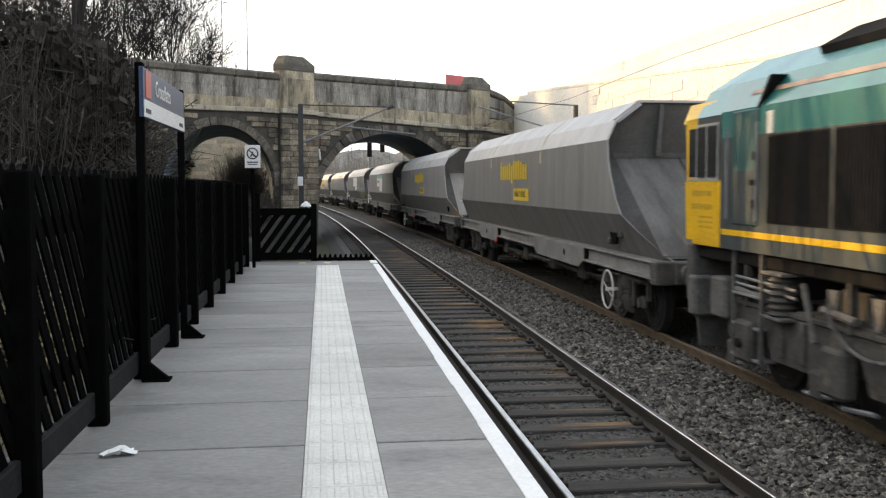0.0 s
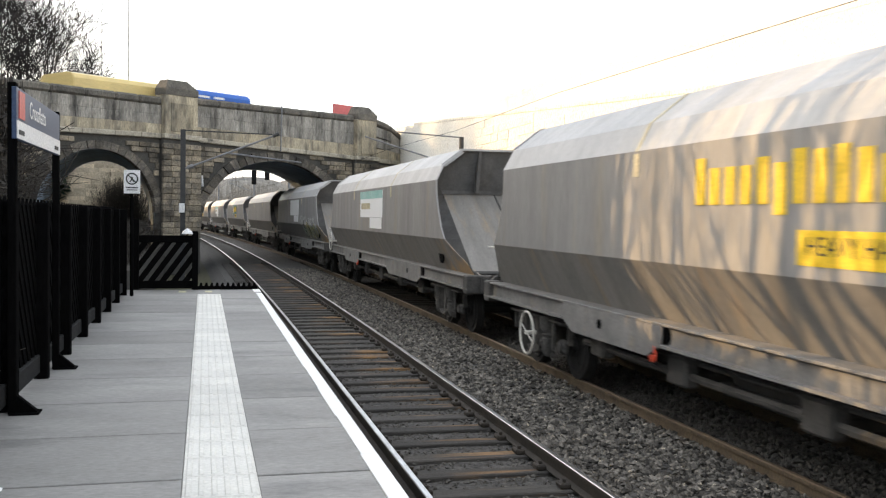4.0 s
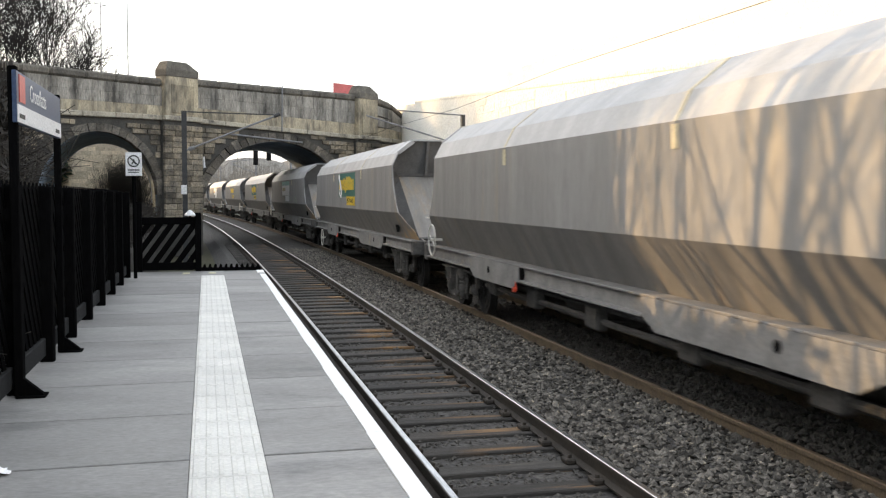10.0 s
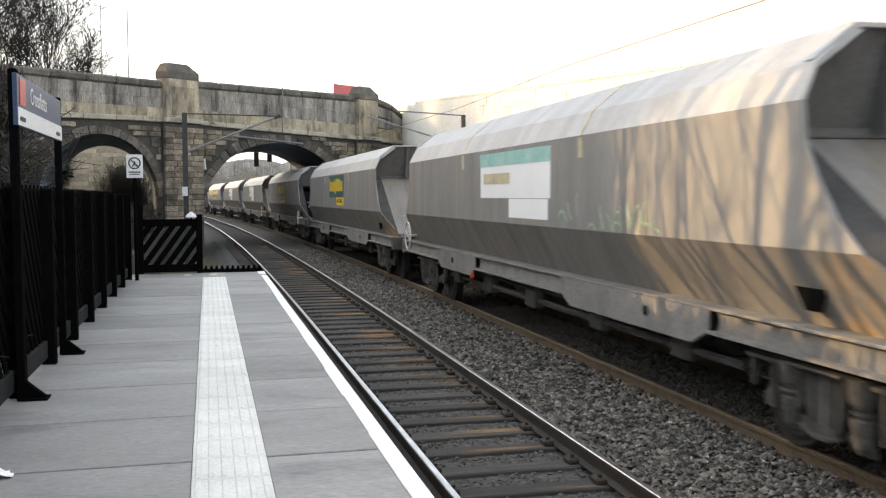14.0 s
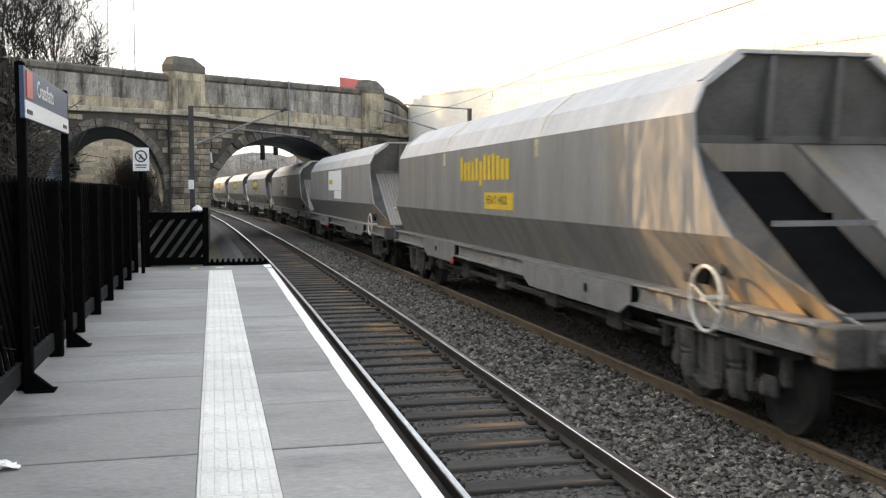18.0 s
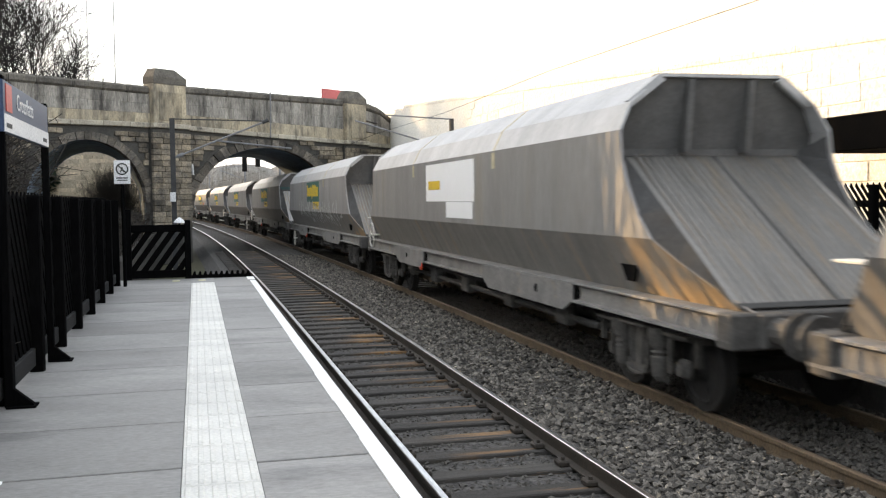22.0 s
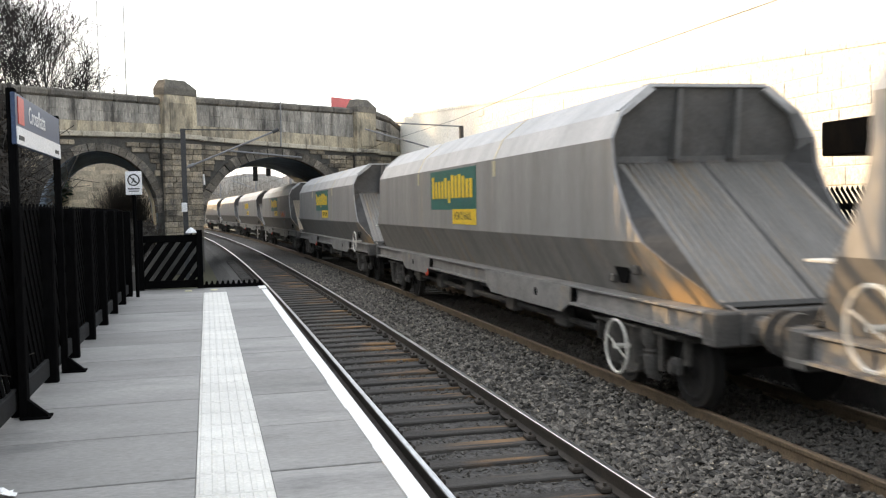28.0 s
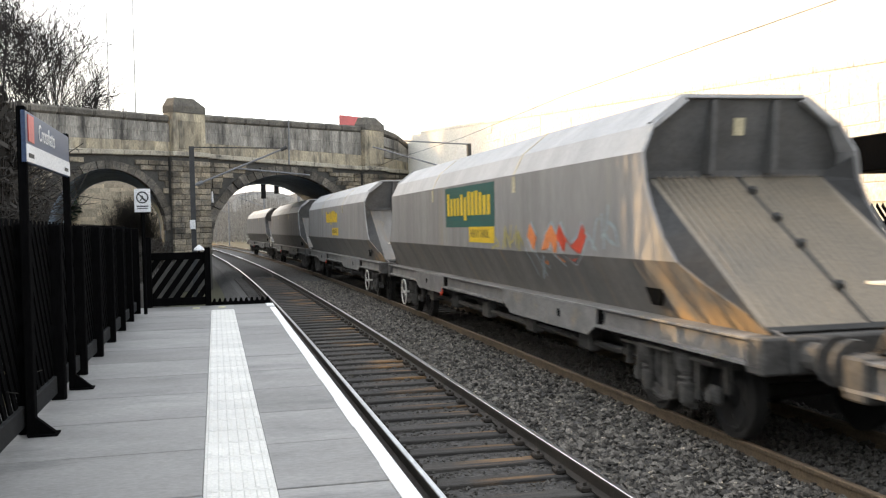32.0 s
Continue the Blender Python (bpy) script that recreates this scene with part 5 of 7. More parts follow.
# slender trees on the bank, mostly out of view, set to shadow the train


def slender_tree(seed, height, rad, fork):
    r2 = random.Random(seed)
    wood, fine = Mesher(), Mesher()

    def stem(p, d, length, ra, level):
        n2 = 9 if level == 0 else 4
        for i in range(n2):
            d = (d + Vector((r2.uniform(-1, 1), r2.uniform(-1, 1), 0.25)) * (0.05 if level == 0 else 0.16)).normalized()
            q = p + d * (length / n2)
            rb = ra * (0.93 if level == 0 else 0.78)
            (wood if level < 2 else fine).tube(p, q, ra, rb, n=8 if level == 0 else 4, caps=False)
            if level < 3 and i >= 1:
                for k in range(2):
                    a2 = r2.uniform(0, 6.28)
                    d2 = (d * 0.85 + Vector((math.cos(a2), math.sin(a2), 0.25)) * 0.42).normalized()
                    stem(q, d2, length * (0.32 if level == 0 else 0.5), rb * (0.50 if level == 0 else 0.58), level + 1)
            p, ra = q, rb
    stem(Vector((0, 0, -0.4)), Vector((0, 0, 1)), height, rad, 0)
    if fork:
        stem(Vector((0.02, 0.05, height * 0.42)), Vector((0.02, 0.10, 1)).normalized(), height * 0.55, rad * 0.6, 0)
        stem(Vector((0.02, -0.05, height * 0.48)), Vector((0.02, -0.13, 1)).normalized(), height * 0.5, rad * 0.55, 0)
    out = []
    for nm, mm, ma in (("trunk", wood, M_BARK), ("crown", fine, M_TWIG)):
        me = bpy.data.meshes.new(nm)
        me.from_pydata(mm.v, [], mm.f)
        me.materials.append(ma)
        out.append(me)
    return out


for k, (x, y, hgt, rad, fork) in enumerate(((-3.2, 7.72, 9.5, 0.105, True), (-3.0, 8.26, 9.0, 0.062, False), (-3.3, 6.62, 9.2, 0.045, False), (-3.0, 6.36, 9.5, 0.075, False),
                                            (-2.8, 8.85, 8.0, 0.036, False), (-3.4, 9.3, 9.0, 0.040, False), (-2.9, 10.4, 8.6, 0.050, False), (-3.6, 10.9, 9.5, 0.070, True), (-3.1, 5.1, 9.0, 0.06, False),
                                            (-4.2, 9.95, 9.0, 0.036, False), (-4.4, 11.25, 9.6, 0.06, True), (-4.0, 11.6, 9.2, 0.06, True), (-3.9, 12.0, 9.8, 0.07, True), (-4.3, 12.6, 9.6, 0.07, True))):
    x -= 5.2 if k < 12 else 1.1
    y += 0.98 * (4.62 - x)
    t = thing("tree", "slender bare tree on the bank, placed to shadow the train", "tree", m=pose(x, y, bank_z(x, y), 0, 0, 40 * k), group="bare trees")
    tm, cm = slender_tree(200 + k, hgt, rad, fork)
    part("trunk", tm, M_BARK, t)
    part("crown", cm, M_TWIG, t)
# close rows beyond
for row, x0 in enumerate((-6.2, -8.6)):
    for k in range(7):
        y = 12.0 + 4.4 * k + rt.uniform(-0.7, 0.7) + row * 0.7
        x = x0 + rt.uniform(-0.7, 0.7) - 0.13 * (y - 11)
        if y < bank_end(x) - 1.0 and not -1.0 < y - 0.98 * (4.65 - x) < 11.5:
            plant(rt.randrange(2), x, y, bank_z(x, y), rt.uniform(0, 6.28), rt.uniform(0.7, 0.9))
# a belt of dense evergreens, added out of view, keeps the line in shade


def evergreen_mesh(seed, count=5200, size=1.0):
    """A dense crown, one metre high and half a metre round, of small flat sprays."""
    q = np.random.RandomState(seed)
    v, f = [], []
    for i in range(count):
        z = q.random_sample() ** 0.8
        rad = 0.5 * min(1.0, (1.08 - z) * 1.6) * (0.35 + 0.65 * q.random_sample() ** 0.5)
        a = q.uniform(0, 6.283)
        p = np.array([rad * math.cos(a), rad * math.sin(a), z])
        u = q.normal(size=3)
        w2 = q.normal(size=3)
        u, w2 = u / np.linalg.norm(u) * np.array([0.085, 0.085, 0.03]) * size, w2 / np.linalg.norm(w2) * np.array([0.06, 0.06, 0.025]) * size
        n0 = len(v)
        v.extend(map(tuple, (p - u, p + w2, p + u, p - w2)))
        f.append((n0, n0 + 1, n0 + 2, n0 + 3))
    me = bpy.data.meshes.new("crown")
    me.from_pydata(v, [], f)
    me.materials.append(M_EVERGREEN)
    return me


EVER = [evergreen_mesh(1), evergreen_mesh(2), evergreen_mesh(3, 4500, 0.42), evergreen_mesh(4, 9500, 0.42)]
stem_me = Mesher().tube((0, 0, 0), (0, 0, 1), 0.03, 0.006, n=8, caps=False).data("trunk", M_BARK)
EVER_X = -26.0
ys, k = 12.2, 0
while ys < 40:
    # a tall tree whose shadow keeps the sun off the far track at ys
    x = EVER_X + rt.uniform(-0.4, 0.4)
    y = ys + 0.98 * (4.65 - x)
    g0 = hill_z(x, y)
    hgt = float(np.interp(ys, (12.2, 14.2), (2.9, 3.4))) + 1.4 * (4.65 - x) * math.tan(radians(SUN_EL)) - g0 + rt.uniform(0.0, 0.5)
    t = thing("evergreen_tree", "dense dark evergreen added out of view to shade the line", "tree", m=Matrix.Translation((x, y, g0)) @ Matrix.Rotation(rt.uniform(0, 6.28), 4, 'Z'), group="evergreens")
    part("trunk", stem_me, None, t, at=Matrix.Diagonal((hgt * 0.9, hgt * 0.9, hgt * 0.95, 1)))
    part("crown", EVER[2 if ys < 12.5 else 3 if ys < 14.3 else k % 2], None, t, at=Matrix.Translation((0, 0, hgt * 0.1)) @ Matrix.Diagonal((3.2, 3.2, hgt * 0.9, 1)))
    ys += 0.95 if ys < 16 else 1.3
    k += 1
# a second added belt, hidden by the bridge: only wagon roofs catch the sun
ys = 50.0
while ys < 150:
    tx = line(TRACK_B - 1.35, ys)[0]
    x = line(-9.5, ys + 14)[0] + rt.uniform(-0.5, 0.5)
    y = ys + 0.98 * (tx - x)
    g0 = hill_z(x, y)
    hgt = float(np.interp(ys, (60, 85, 110, 150), (2.9, 2.7, 2.1, 0.9))) + rt.uniform(-0.5, 0.3) + 1.4 * (tx - x) * math.tan(radians(SUN_EL)) - g0
    t = thing("evergreen_tree", "dark evergreen added behind the bridge to shade the wagons", "tree", m=Matrix.Translation((x, y, g0)) @ Matrix.Rotation(rt.uniform(0, 6.28), 4, 'Z'), group="evergreens")
    part("trunk", stem_me, None, t, at=Matrix.Diagonal((hgt * 0.9, hgt * 0.9, hgt * 0.95, 1)))
    part("crown", EVER[k % 2], None, t, at=Matrix.Translation((0, 0, hgt * 0.06)) @ Matrix.Diagonal((4.4, 4.4, hgt * 0.94, 1)))
    ys += 2.2
    k += 1
# bare trees behind the bridge
for k, (x, y, sz) in enumerate(((-7.4, 67.5, 0.94), (-8.6, 70, 1.05), (-9.8, 66.5, 1.08), (-11.6, 70, 1.12), (-13.2, 67, 1.08), (-15.6, 70, 1.14), (-18.0, 72, 1.15), (-21.0, 73.5, 1.2), (-24.5, 74, 1.2))):
    plant((3, 4, 2, 3, 2, 4, 2, 3, 4)[k], x, y, hill_z(x, y), 1.3 * k, sz, "bare winter tree behind the bridge")
# shrub before the wall beyond the side arch
sb = Mesher()
for i in range(900):
    a, h = r.uniform(0, 6.28), r.random_sample()
    p = Vector((-4.4 + 0.8 * r.uniform(-1, 1), 57 + 0.6 * r.uniform(-1, 1), -0.6))
    q = p + Vector((math.cos(a) * 1.5 * h, math.sin(a) * 1.2 * h, 1.4 + 2.7 * r.random_sample() * (1 - 0.4 * h)))
    sb.tube(p, q, 0.014, 0.005, n=3, caps=False)
    for k in range(4):
        e = q + Vector(tuple(r.uniform(-0.35, 0.35, 3)))
        sb.tube(p.lerp(q, r.uniform(0.5, 1)), e, 0.006, 0.003, n=3, caps=False)
shm = bpy.data.meshes.new("shrub")
shm.from_pydata(sb.v, [], sb.f)
shm.materials.append(M_BRAMBLE)
tagged(new("shrub", shm), "dark leafless shrub under the side arch", "shrub")
# hillside woods far beyond
hz = Mesher()
rowsH = []
for i in range(60):
    x = -160 + 6 * i
    top = 13 + 4 * noise.noise(Vector((i * 0.13, 0, 5))) + 3 * noise.noise(Vector((i * 0.5, 2, 5)))
    rowsH.append([(x, 330, -1.42), (x + r.uniform(-1, 1), 336, top * 0.6 + r.uniform(-0.6, 0.6)), (x + r.uniform(-1, 1), 345, top + r.uniform(-1, 1)), (x, 420, top)])
hz.loft(rowsH)
solo("far_woods", hz, M_WOODS, "bare woods on the far rise, haze in their colour", "woods", kind="stuff")
fw = Mesher()
for i in range(1500):
    x, y = r.uniform(-26, 30), r.uniform(190, 320)
    if abs(x - line(4, y)[0]) < 7:
        continue
    h = r.uniform(3.5, 9.5)
    fw.tube((x, y, -1.4), (x + r.uniform(-1.2, 1.2), y, h), 0.10, 0.03, n=3, caps=False)
    for k in range(3):
        z = h * r.uniform(0.3, 0.9)
        fw.tube((x, y, z), (x + r.uniform(-1.8, 1.8), y, z + r.uniform(0.5, 2)), 0.05, 0.02, n=3, caps=False)
fwm = bpy.data.meshes.new("far_trees")
fwm.from_pydata(fw.v, [], fw.f)
fwm.materials.append(M_WOODS)
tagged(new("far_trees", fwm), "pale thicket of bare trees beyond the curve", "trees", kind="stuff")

# ---- the coal train: local y along the train (away from the camera is +), z from the rail top ----
PITCH, HEAD_GAP = 20.35, 1.15
W_LEN = PITCH - HEAD_GAP
HALF = W_LEN / 2
NEAR_END = [(0.0, 1.17), (0.63, 1.40), (1.13, 1.62), (1.50, 1.83), (1.84, 2.09), (2.10, 2.41), (2.25, 2.68), (2.31, 3.02), (2.37, 3.33), (2.48, 3.67)]
FAR_END = [(0.0, 1.17), (0.30, 1.40), (0.56, 1.62), (0.78, 1.83), (0.98, 2.09), (1.14, 2.41), (1.20, 2.68), (1.20, 3.02), (1.22, 3.33), (1.26, 3.67)]


def half_width(z):
    return float(np.interp(z, (1.17, 1.83, 3.02, 3.33, 3.67), (1.02, 1.36, 1.35, 1.19, 0.76)))


def side_sheet(z_lo, z_hi, side, inset=0.0):
    """A strip of the body side between two heights, from end to end, with thickness."""
    m = Mesher()
    rows = [(zn, yn, yf) for (yn, zn), (yf, _) in zip(NEAR_END, FAR_END) if z_lo - 1e-6 <= zn <= z_hi + 1e-6]
    outer, inner = [], []
    cols = 13
    for z, yn, yf in rows:
        w = half_width(z)
        ys = [(-HALF + yn) + ((HALF - yf) - (-HALF + yn)) * k / (cols - 1) for k in range(cols)]
        outer.append([(side * w, y, z) for y in ys])
        inner.append([(side * (w - 0.035), y, z) for y in ys])
    m.loft(outer).loft([q[::-1] for q in inner])
    for a, b2 in ((outer[0], inner[0]), (outer[-1], inner[-1])):
        m.loft([a, b2])
    for k in (0, -1):
        m.loft([[q[k] for q in outer], [q[k] for q in inner]])
    return m


def wagon_shapes():
    """Meshes that all wagons share."""
    S = {}
    for side, tag in ((-1, "l"), (1, "r")):
        S["upper_" + tag] = side_sheet(1.83, 3.02, side).data("side_sheet", M_WAGON)
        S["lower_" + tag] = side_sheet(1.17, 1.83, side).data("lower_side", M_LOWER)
        # shaded copies of the side sheets, under the sooty_ keys
        S["sooty_upper_" + tag] = side_sheet(1.83, 3.02, side).data("side_sheet", M_WAGON2)
        S["sooty_lower_" + tag] = side_sheet(1.17, 1.83, side).data("lower_side", M_LOWER2)
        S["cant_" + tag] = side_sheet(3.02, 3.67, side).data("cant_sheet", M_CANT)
    # ends
    for tag, sgn, y_bot, y_top, y_cap in (("near", -1, 0.22, 2.70, 2.52), ("far", 1, 0.15, 1.45, 1.28)):
        def Y(v, sgn=sgn):
            return sgn * (HALF - v)
        zt, zb = 2.76, 1.22
        wt, wb = half_width(zt) - 0.04, half_width(zb) - 0.03
        steps = 8
        outer = []
        for k in range(steps + 1):
            t = k / steps
            z = zb + (zt - zb) * t
            outer.append([(x * 1.10, Y(y_bot + (y_top - y_bot) * t), z) for x in (-1, -0.5, 0, 0.5, 1)])
        sm = Mesher().loft(outer)
        prof = NEAR_END if tag == "near" else FAR_END
        for sx in (-1, 1):
            strip = []
            for off2, z in prof:
                if z > 2.75:
                    break
                t = min(1.0, max(0.0, (z - zb) / (zt - zb)))
                strip.append([(sx * (half_width(z) - 0.012), Y(off2 + 0.012), z), (sx * 1.10, Y(y_bot + (y_top - y_bot) * t), max(z, zb))])
            strip.append([(sx * 1.335, Y(prof[7][0] + 0.012), 2.98), (sx * 1.10, Y(y_top), zt)])
            ck = Mesher().loft(strip)
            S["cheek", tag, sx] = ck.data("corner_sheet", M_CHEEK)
        if tag == "near":
            S["half_slope"] = Mesher().loft([q[2:] for q in outer]).data("slope_sheet", M_SLOPE)
            # black plate stands in for the unlit inside of the open hatch
            S["lining"] = Mesher().loft([[(x, Y(0.62 + 2.2 * k / 4), 1.15 + 1.30 * k / 4) for x in (-1.09, 0.0)] for k in range(5)]).data("inner_lining", M_COAL_SHADE)
            S["ladder"] = Mesher().box(-1.06, -0.02, Y(1.25), Y(1.30), 1.93, 1.98).data("ladder_bar", M_STEEL)
        S["slope_" + tag] = sm.data("slope_sheet", M_SLOPE)
        for look_name, ma in (("bright", M_SLOPE2), ("tan", M_SLOPE3), ("sooty", M_SLOPE4)):
            S[look_name + "_slope_" + tag] = sm.data("slope_sheet", ma)
        ribs = Mesher()
        for i in range(-11, 12):
            if i == 0:
                continue
            x0, x1 = i / 12 * 1.09, i / 12 * 1.09
            ya, yb = Y(y_bot + 0.02), Y(y_top - 0.02)
            d = 0.012
            ribs.add([(x0 - 0.02, ya, zb + 0.015), (x0 + 0.02, ya, zb + 0.015), (x1 + 0.018, yb, zt + 0.015), (x1 - 0.018, yb, zt + 0.015),
                      (x0, ya + sgn * d, zb + d + 0.015), (x1, yb + sgn * d, zt + d + 0.015)], [(0, 1, 4), (0, 4, 5, 3), (1, 2, 5, 4), (2, 3, 5)])
        for look_name, ma in (("", M_SLOPE), ("bright_", M_SLOPE2), ("tan_", M_SLOPE3), ("sooty_", M_SLOPE4)):
            S[look_name + "ribs_" + tag] = ribs.data("slope_ribs", ma)
        def seam(y0, y1, z0, z1, x, hw, d):
            return [(x - hw, Y(y0), z0), (x + hw, Y(y0), z0), (x + hw, Y(y1), z1), (x - hw, Y(y1), z1),
                    (x - hw, Y(y0 - d), z0 + d), (x + hw, Y(y0 - d), z0 + d), (x + hw, Y(y1 - d), z1 + d), (x - hw, Y(y1 - d), z1 + d)]
        six_faces = [(0, 1, 5, 4), (1, 2, 6, 5), (2, 3, 7, 6), (3, 0, 4, 7), (4, 5, 6, 7)]
        cr = Mesher().add(seam(y_bot, y_top, zb + 0.004, zt + 0.004, 0.0, 0.016, 0.010), six_faces)
        S["centre_" + tag] = cr.data("seam_strip", M_SEAM)
        fl2 = Mesher().add(seam(y_bot - 0.02, y_bot + 0.05, zb - 0.012, zb + 0.03, 0.0, 1.10, 0.02), six_faces)
        S["foot_" + tag] = fl2.data("slope_foot", M_SEAM)
        st2 = Mesher()
        for tt in (0.22, 0.48, 0.66, 0.86):
            yy, zz = Y(y_bot - 0.015 + (y_top - y_bot) * tt), zb + 0.02 + (zt - zb) * tt
            st2.tube((0, yy, zz), (0, yy + sgn * 0.03, zz + 0.045), 0.055, 0.04, n=8)
        S["studs_" + tag] = st2.data("seam_stud", M_SEAM)
        # gusset cheeks between slope sheet and side
        ep = Mesher()
        yt, yc = Y(y_top), Y(y_cap)
        cross = [(half_width(zt) - 0.036, zt), (1.31, 3.02), (1.15, 3.33), (0.72, 3.65)]
        pts = [(-x, z) for x, z in cross] + [(x, z) for x, z in cross[::-1]]
        ep.add([(x, yt + (yc - yt) * (z - zt) / (3.67 - zt), z) for x, z in pts], [tuple(range(len(pts)))])
        ep.add([(x, yt + (yc - yt) * (z - zt) / (3.67 - zt) - sgn * 0.03, z) for x, z in pts], [tuple(range(len(pts)))])
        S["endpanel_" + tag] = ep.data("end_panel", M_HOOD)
        if tag == "near":
            def on_hood(z, lift):
                return yt + (yc - yt) * (z - zt) / (3.67 - zt) + sgn * lift
            S["hood_label"] = Mesher().add([(x, on_hood(z, 0.02), z) for x, z in ((-0.09, 3.22), (0.05, 3.22), (0.05, 3.42), (-0.09, 3.42))], [(0, 1, 2, 3)]).data("hood_label", M_TAPE)
            S["hood_band"] = Mesher().add([(x, on_hood(z, 0.012), z) for x, z in ((-1.24, 2.83), (1.24, 2.83), (1.26, 2.97), (-1.26, 2.97))], [(0, 1, 2, 3)]).data("hood_band", M_DULLTEAL)
        er = Mesher()
        for x in (-0.42, 0.36):
            lean = 0.06
            er.prism([(x - 0.035, zt + 0.02), (x + 0.035, zt + 0.02), (x + 0.035 + lean, 3.62), (x - 0.035 + lean, 3.62)], 'y', yt + sgn * 0.02, yc + sgn * 0.05)
        er.prism([(-1.25, zt - 0.02), (1.25, zt - 0.02), (1.25, zt + 0.06), (-1.25, zt + 0.06)], 'y', yt - sgn * 0.02, yt + sgn * 0.06)
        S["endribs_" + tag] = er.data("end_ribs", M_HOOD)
        # top lip with two small corner plates
        lp = Mesher().prism([(-0.78, 3.64), (0.78, 3.64), (0.78, 3.68), (-0.78, 3.68)], 'y', yc - sgn * 0.15, yc + sgn * 0.06)
        for sx in (-1, 1):
            lp.prism([(sx * 0.72, 3.60), (sx * 0.80, 3.66), (sx * 1.19, 3.36), (sx * 1.12, 3.30)], 'y', yc + sgn * 0.0, yc + sgn * 0.10)
        S["lip_" + tag] = lp.data("end_lip", M_CANT)
        hs = Mesher().chamfer_box(-1.30, 1.30, Y(0.28), Y(0), 0.86, 1.20, 0.02)
        S["headstock_" + tag] = hs.data("headstock", M_BOGIE)
        st = Mesher().tube((0, Y(0.0), 1.0), (0, Y(-0.57), 0.98), 0.06, n=8)
        st.chamfer_box(-0.1, 0.1, Y(-0.2), Y(-0.57), 0.88, 1.08, 0.02)
        S["coupling_" + tag] = st.data("coupling", M_BOGIE)
    # buffers as parts of their own
    for tag, sgn in (("near", -1), ("far", 1)):
        for sx in (-0.87, 0.87):
            y0 = sgn * HALF
            b2 = Mesher().chamfer_box(sx - 0.17, sx + 0.17, y0, y0 + sgn * 0.1, 0.88, 1.2, 0.02)
            b2.tube((sx, y0 + sgn * 0.1, 1.04), (sx, y0 + sgn * 0.44, 1.04), 0.13, 0.11, n=12)
            b2.tube((sx, y0 + sgn * 0.44, 1.04), (sx, y0 + sgn * 0.49, 1.04), 0.21, 0.22, n=14)
            S["buffer", tag, sx] = b2.data("buffer", M_BOGIE)
    # solebars: open channel at the ends, deeper plates between
    for side, tag in ((-1, "l"), (1, "r")):
        x0 = side * 1.30
        S["solebar", tag] = []
        S["solebar", tag].append(("solebar", Mesher().chamfer_box(x0 - side * 0.34, x0 - side * 0.022, -HALF + 0.02, HALF - 0.02, 1.155, 1.185, 0.006).data("solebar", M_FRAME)))
        for a, b3 in ((0.0, 3.9), (8.0, 12.45), (15.4, W_LEN)):
            sb = Mesher().prism([(x0, 0.93), (x0, 0.96), (x0 - side * 0.085, 0.96), (x0 - side * 0.085, 1.156), (x0 - side * 0.10, 1.156), (x0 - side * 0.34, 0.96), (x0 - side * 0.34, 0.93)], 'y', -HALF + a + 0.02, -HALF + b3)
            S["solebar", tag].append(("solebar_channel", sb.data("solebar_channel", M_FRAME)))
        for a, b3 in ((3.9, 8.0), (12.45, 15.4)):
            sb = Mesher().prism([(-HALF + a, 1.156), (-HALF + a, 0.95), (-HALF + a + 0.35, 0.80), (-HALF + b3 - 0.35, 0.80), (-HALF + b3, 0.95), (-HALF + b3, 1.156)], 'x', x0 - side * 0.03, x0 - side * 0.012)
            S["solebar", tag].append(("solebar_plate", sb.data("solebar_plate", M_FRAME)))
        # black discs stand in for the dark of the lifting holes
        for n2, yy in enumerate((5.3, 14.12)):
            S["hole", tag, n2] = Mesher().tube((x0 - side * 0.016, -HALF + yy, 1.0), (x0 - side * 0.004, -HALF + yy, 1.0), 0.06, n=10).data("lifting_hole", M_COAL_SHADE)
        # dark plates for notch shade at the deep plates, and a red release handle
        for n2, (yy, e) in enumerate(((3.9, -1), (8.0, 1), (12.45, -1), (15.4, 1))):
            arc = [(-HALF + yy + e * 0.10 * math.cos(q) * 1.0, 1.055 + 0.095 * math.sin(q)) for q in [(-0.5 + j / 8) * math.pi for j in range(9)]]
            S["notch", tag, n2] = Mesher().prism(arc, 'x', x0 - side * 0.08, x0 - side * 0.074).data("channel_notch", M_COAL_SHADE)
        rt2 = Mesher().tube((x0 - side * 0.02, -HALF + 12.6, 0.80), (x0 + side * 0.03, -HALF + 12.6, 0.80), 0.04, n=12)
        rt2.tube((x0 - side * 0.02, -HALF + 12.6, 0.80), (x0 - side * 0.02, -HALF + 12.6, 0.93), 0.018, n=6)
        S["release", tag] = rt2.data("release_handle", M_LAMP)
        # raised black shape stands in for the shade of a step recess
        lad = Mesher()
        for yy in (2.38,):
            lad.prism([(-HALF + yy - 0.2, 1.52), (-HALF + yy + 0.25, 1.52), (-HALF + yy + 0.08, 1.32), (-HALF + yy - 0.12, 1.32)], 'x', side * (half_width(1.45) - 0.0), side * (half_width(1.45) + 0.03))
        for n2, (yy, zz) in enumerate(((1.95, 1.50), (2.75, 1.36))):
            S["latch", tag, n2] = Mesher().chamfer_box(side * (half_width(zz) - 0.01), side * (half_width(zz) + 0.06), -HALF + yy - 0.07, -HALF + yy + 0.07, zz - 0.06, zz + 0.05, 0.02).data("door_latch", M_BOGIE)
        S["recess_" + tag] = lad.data("step_recess", M_COAL_SHADE)
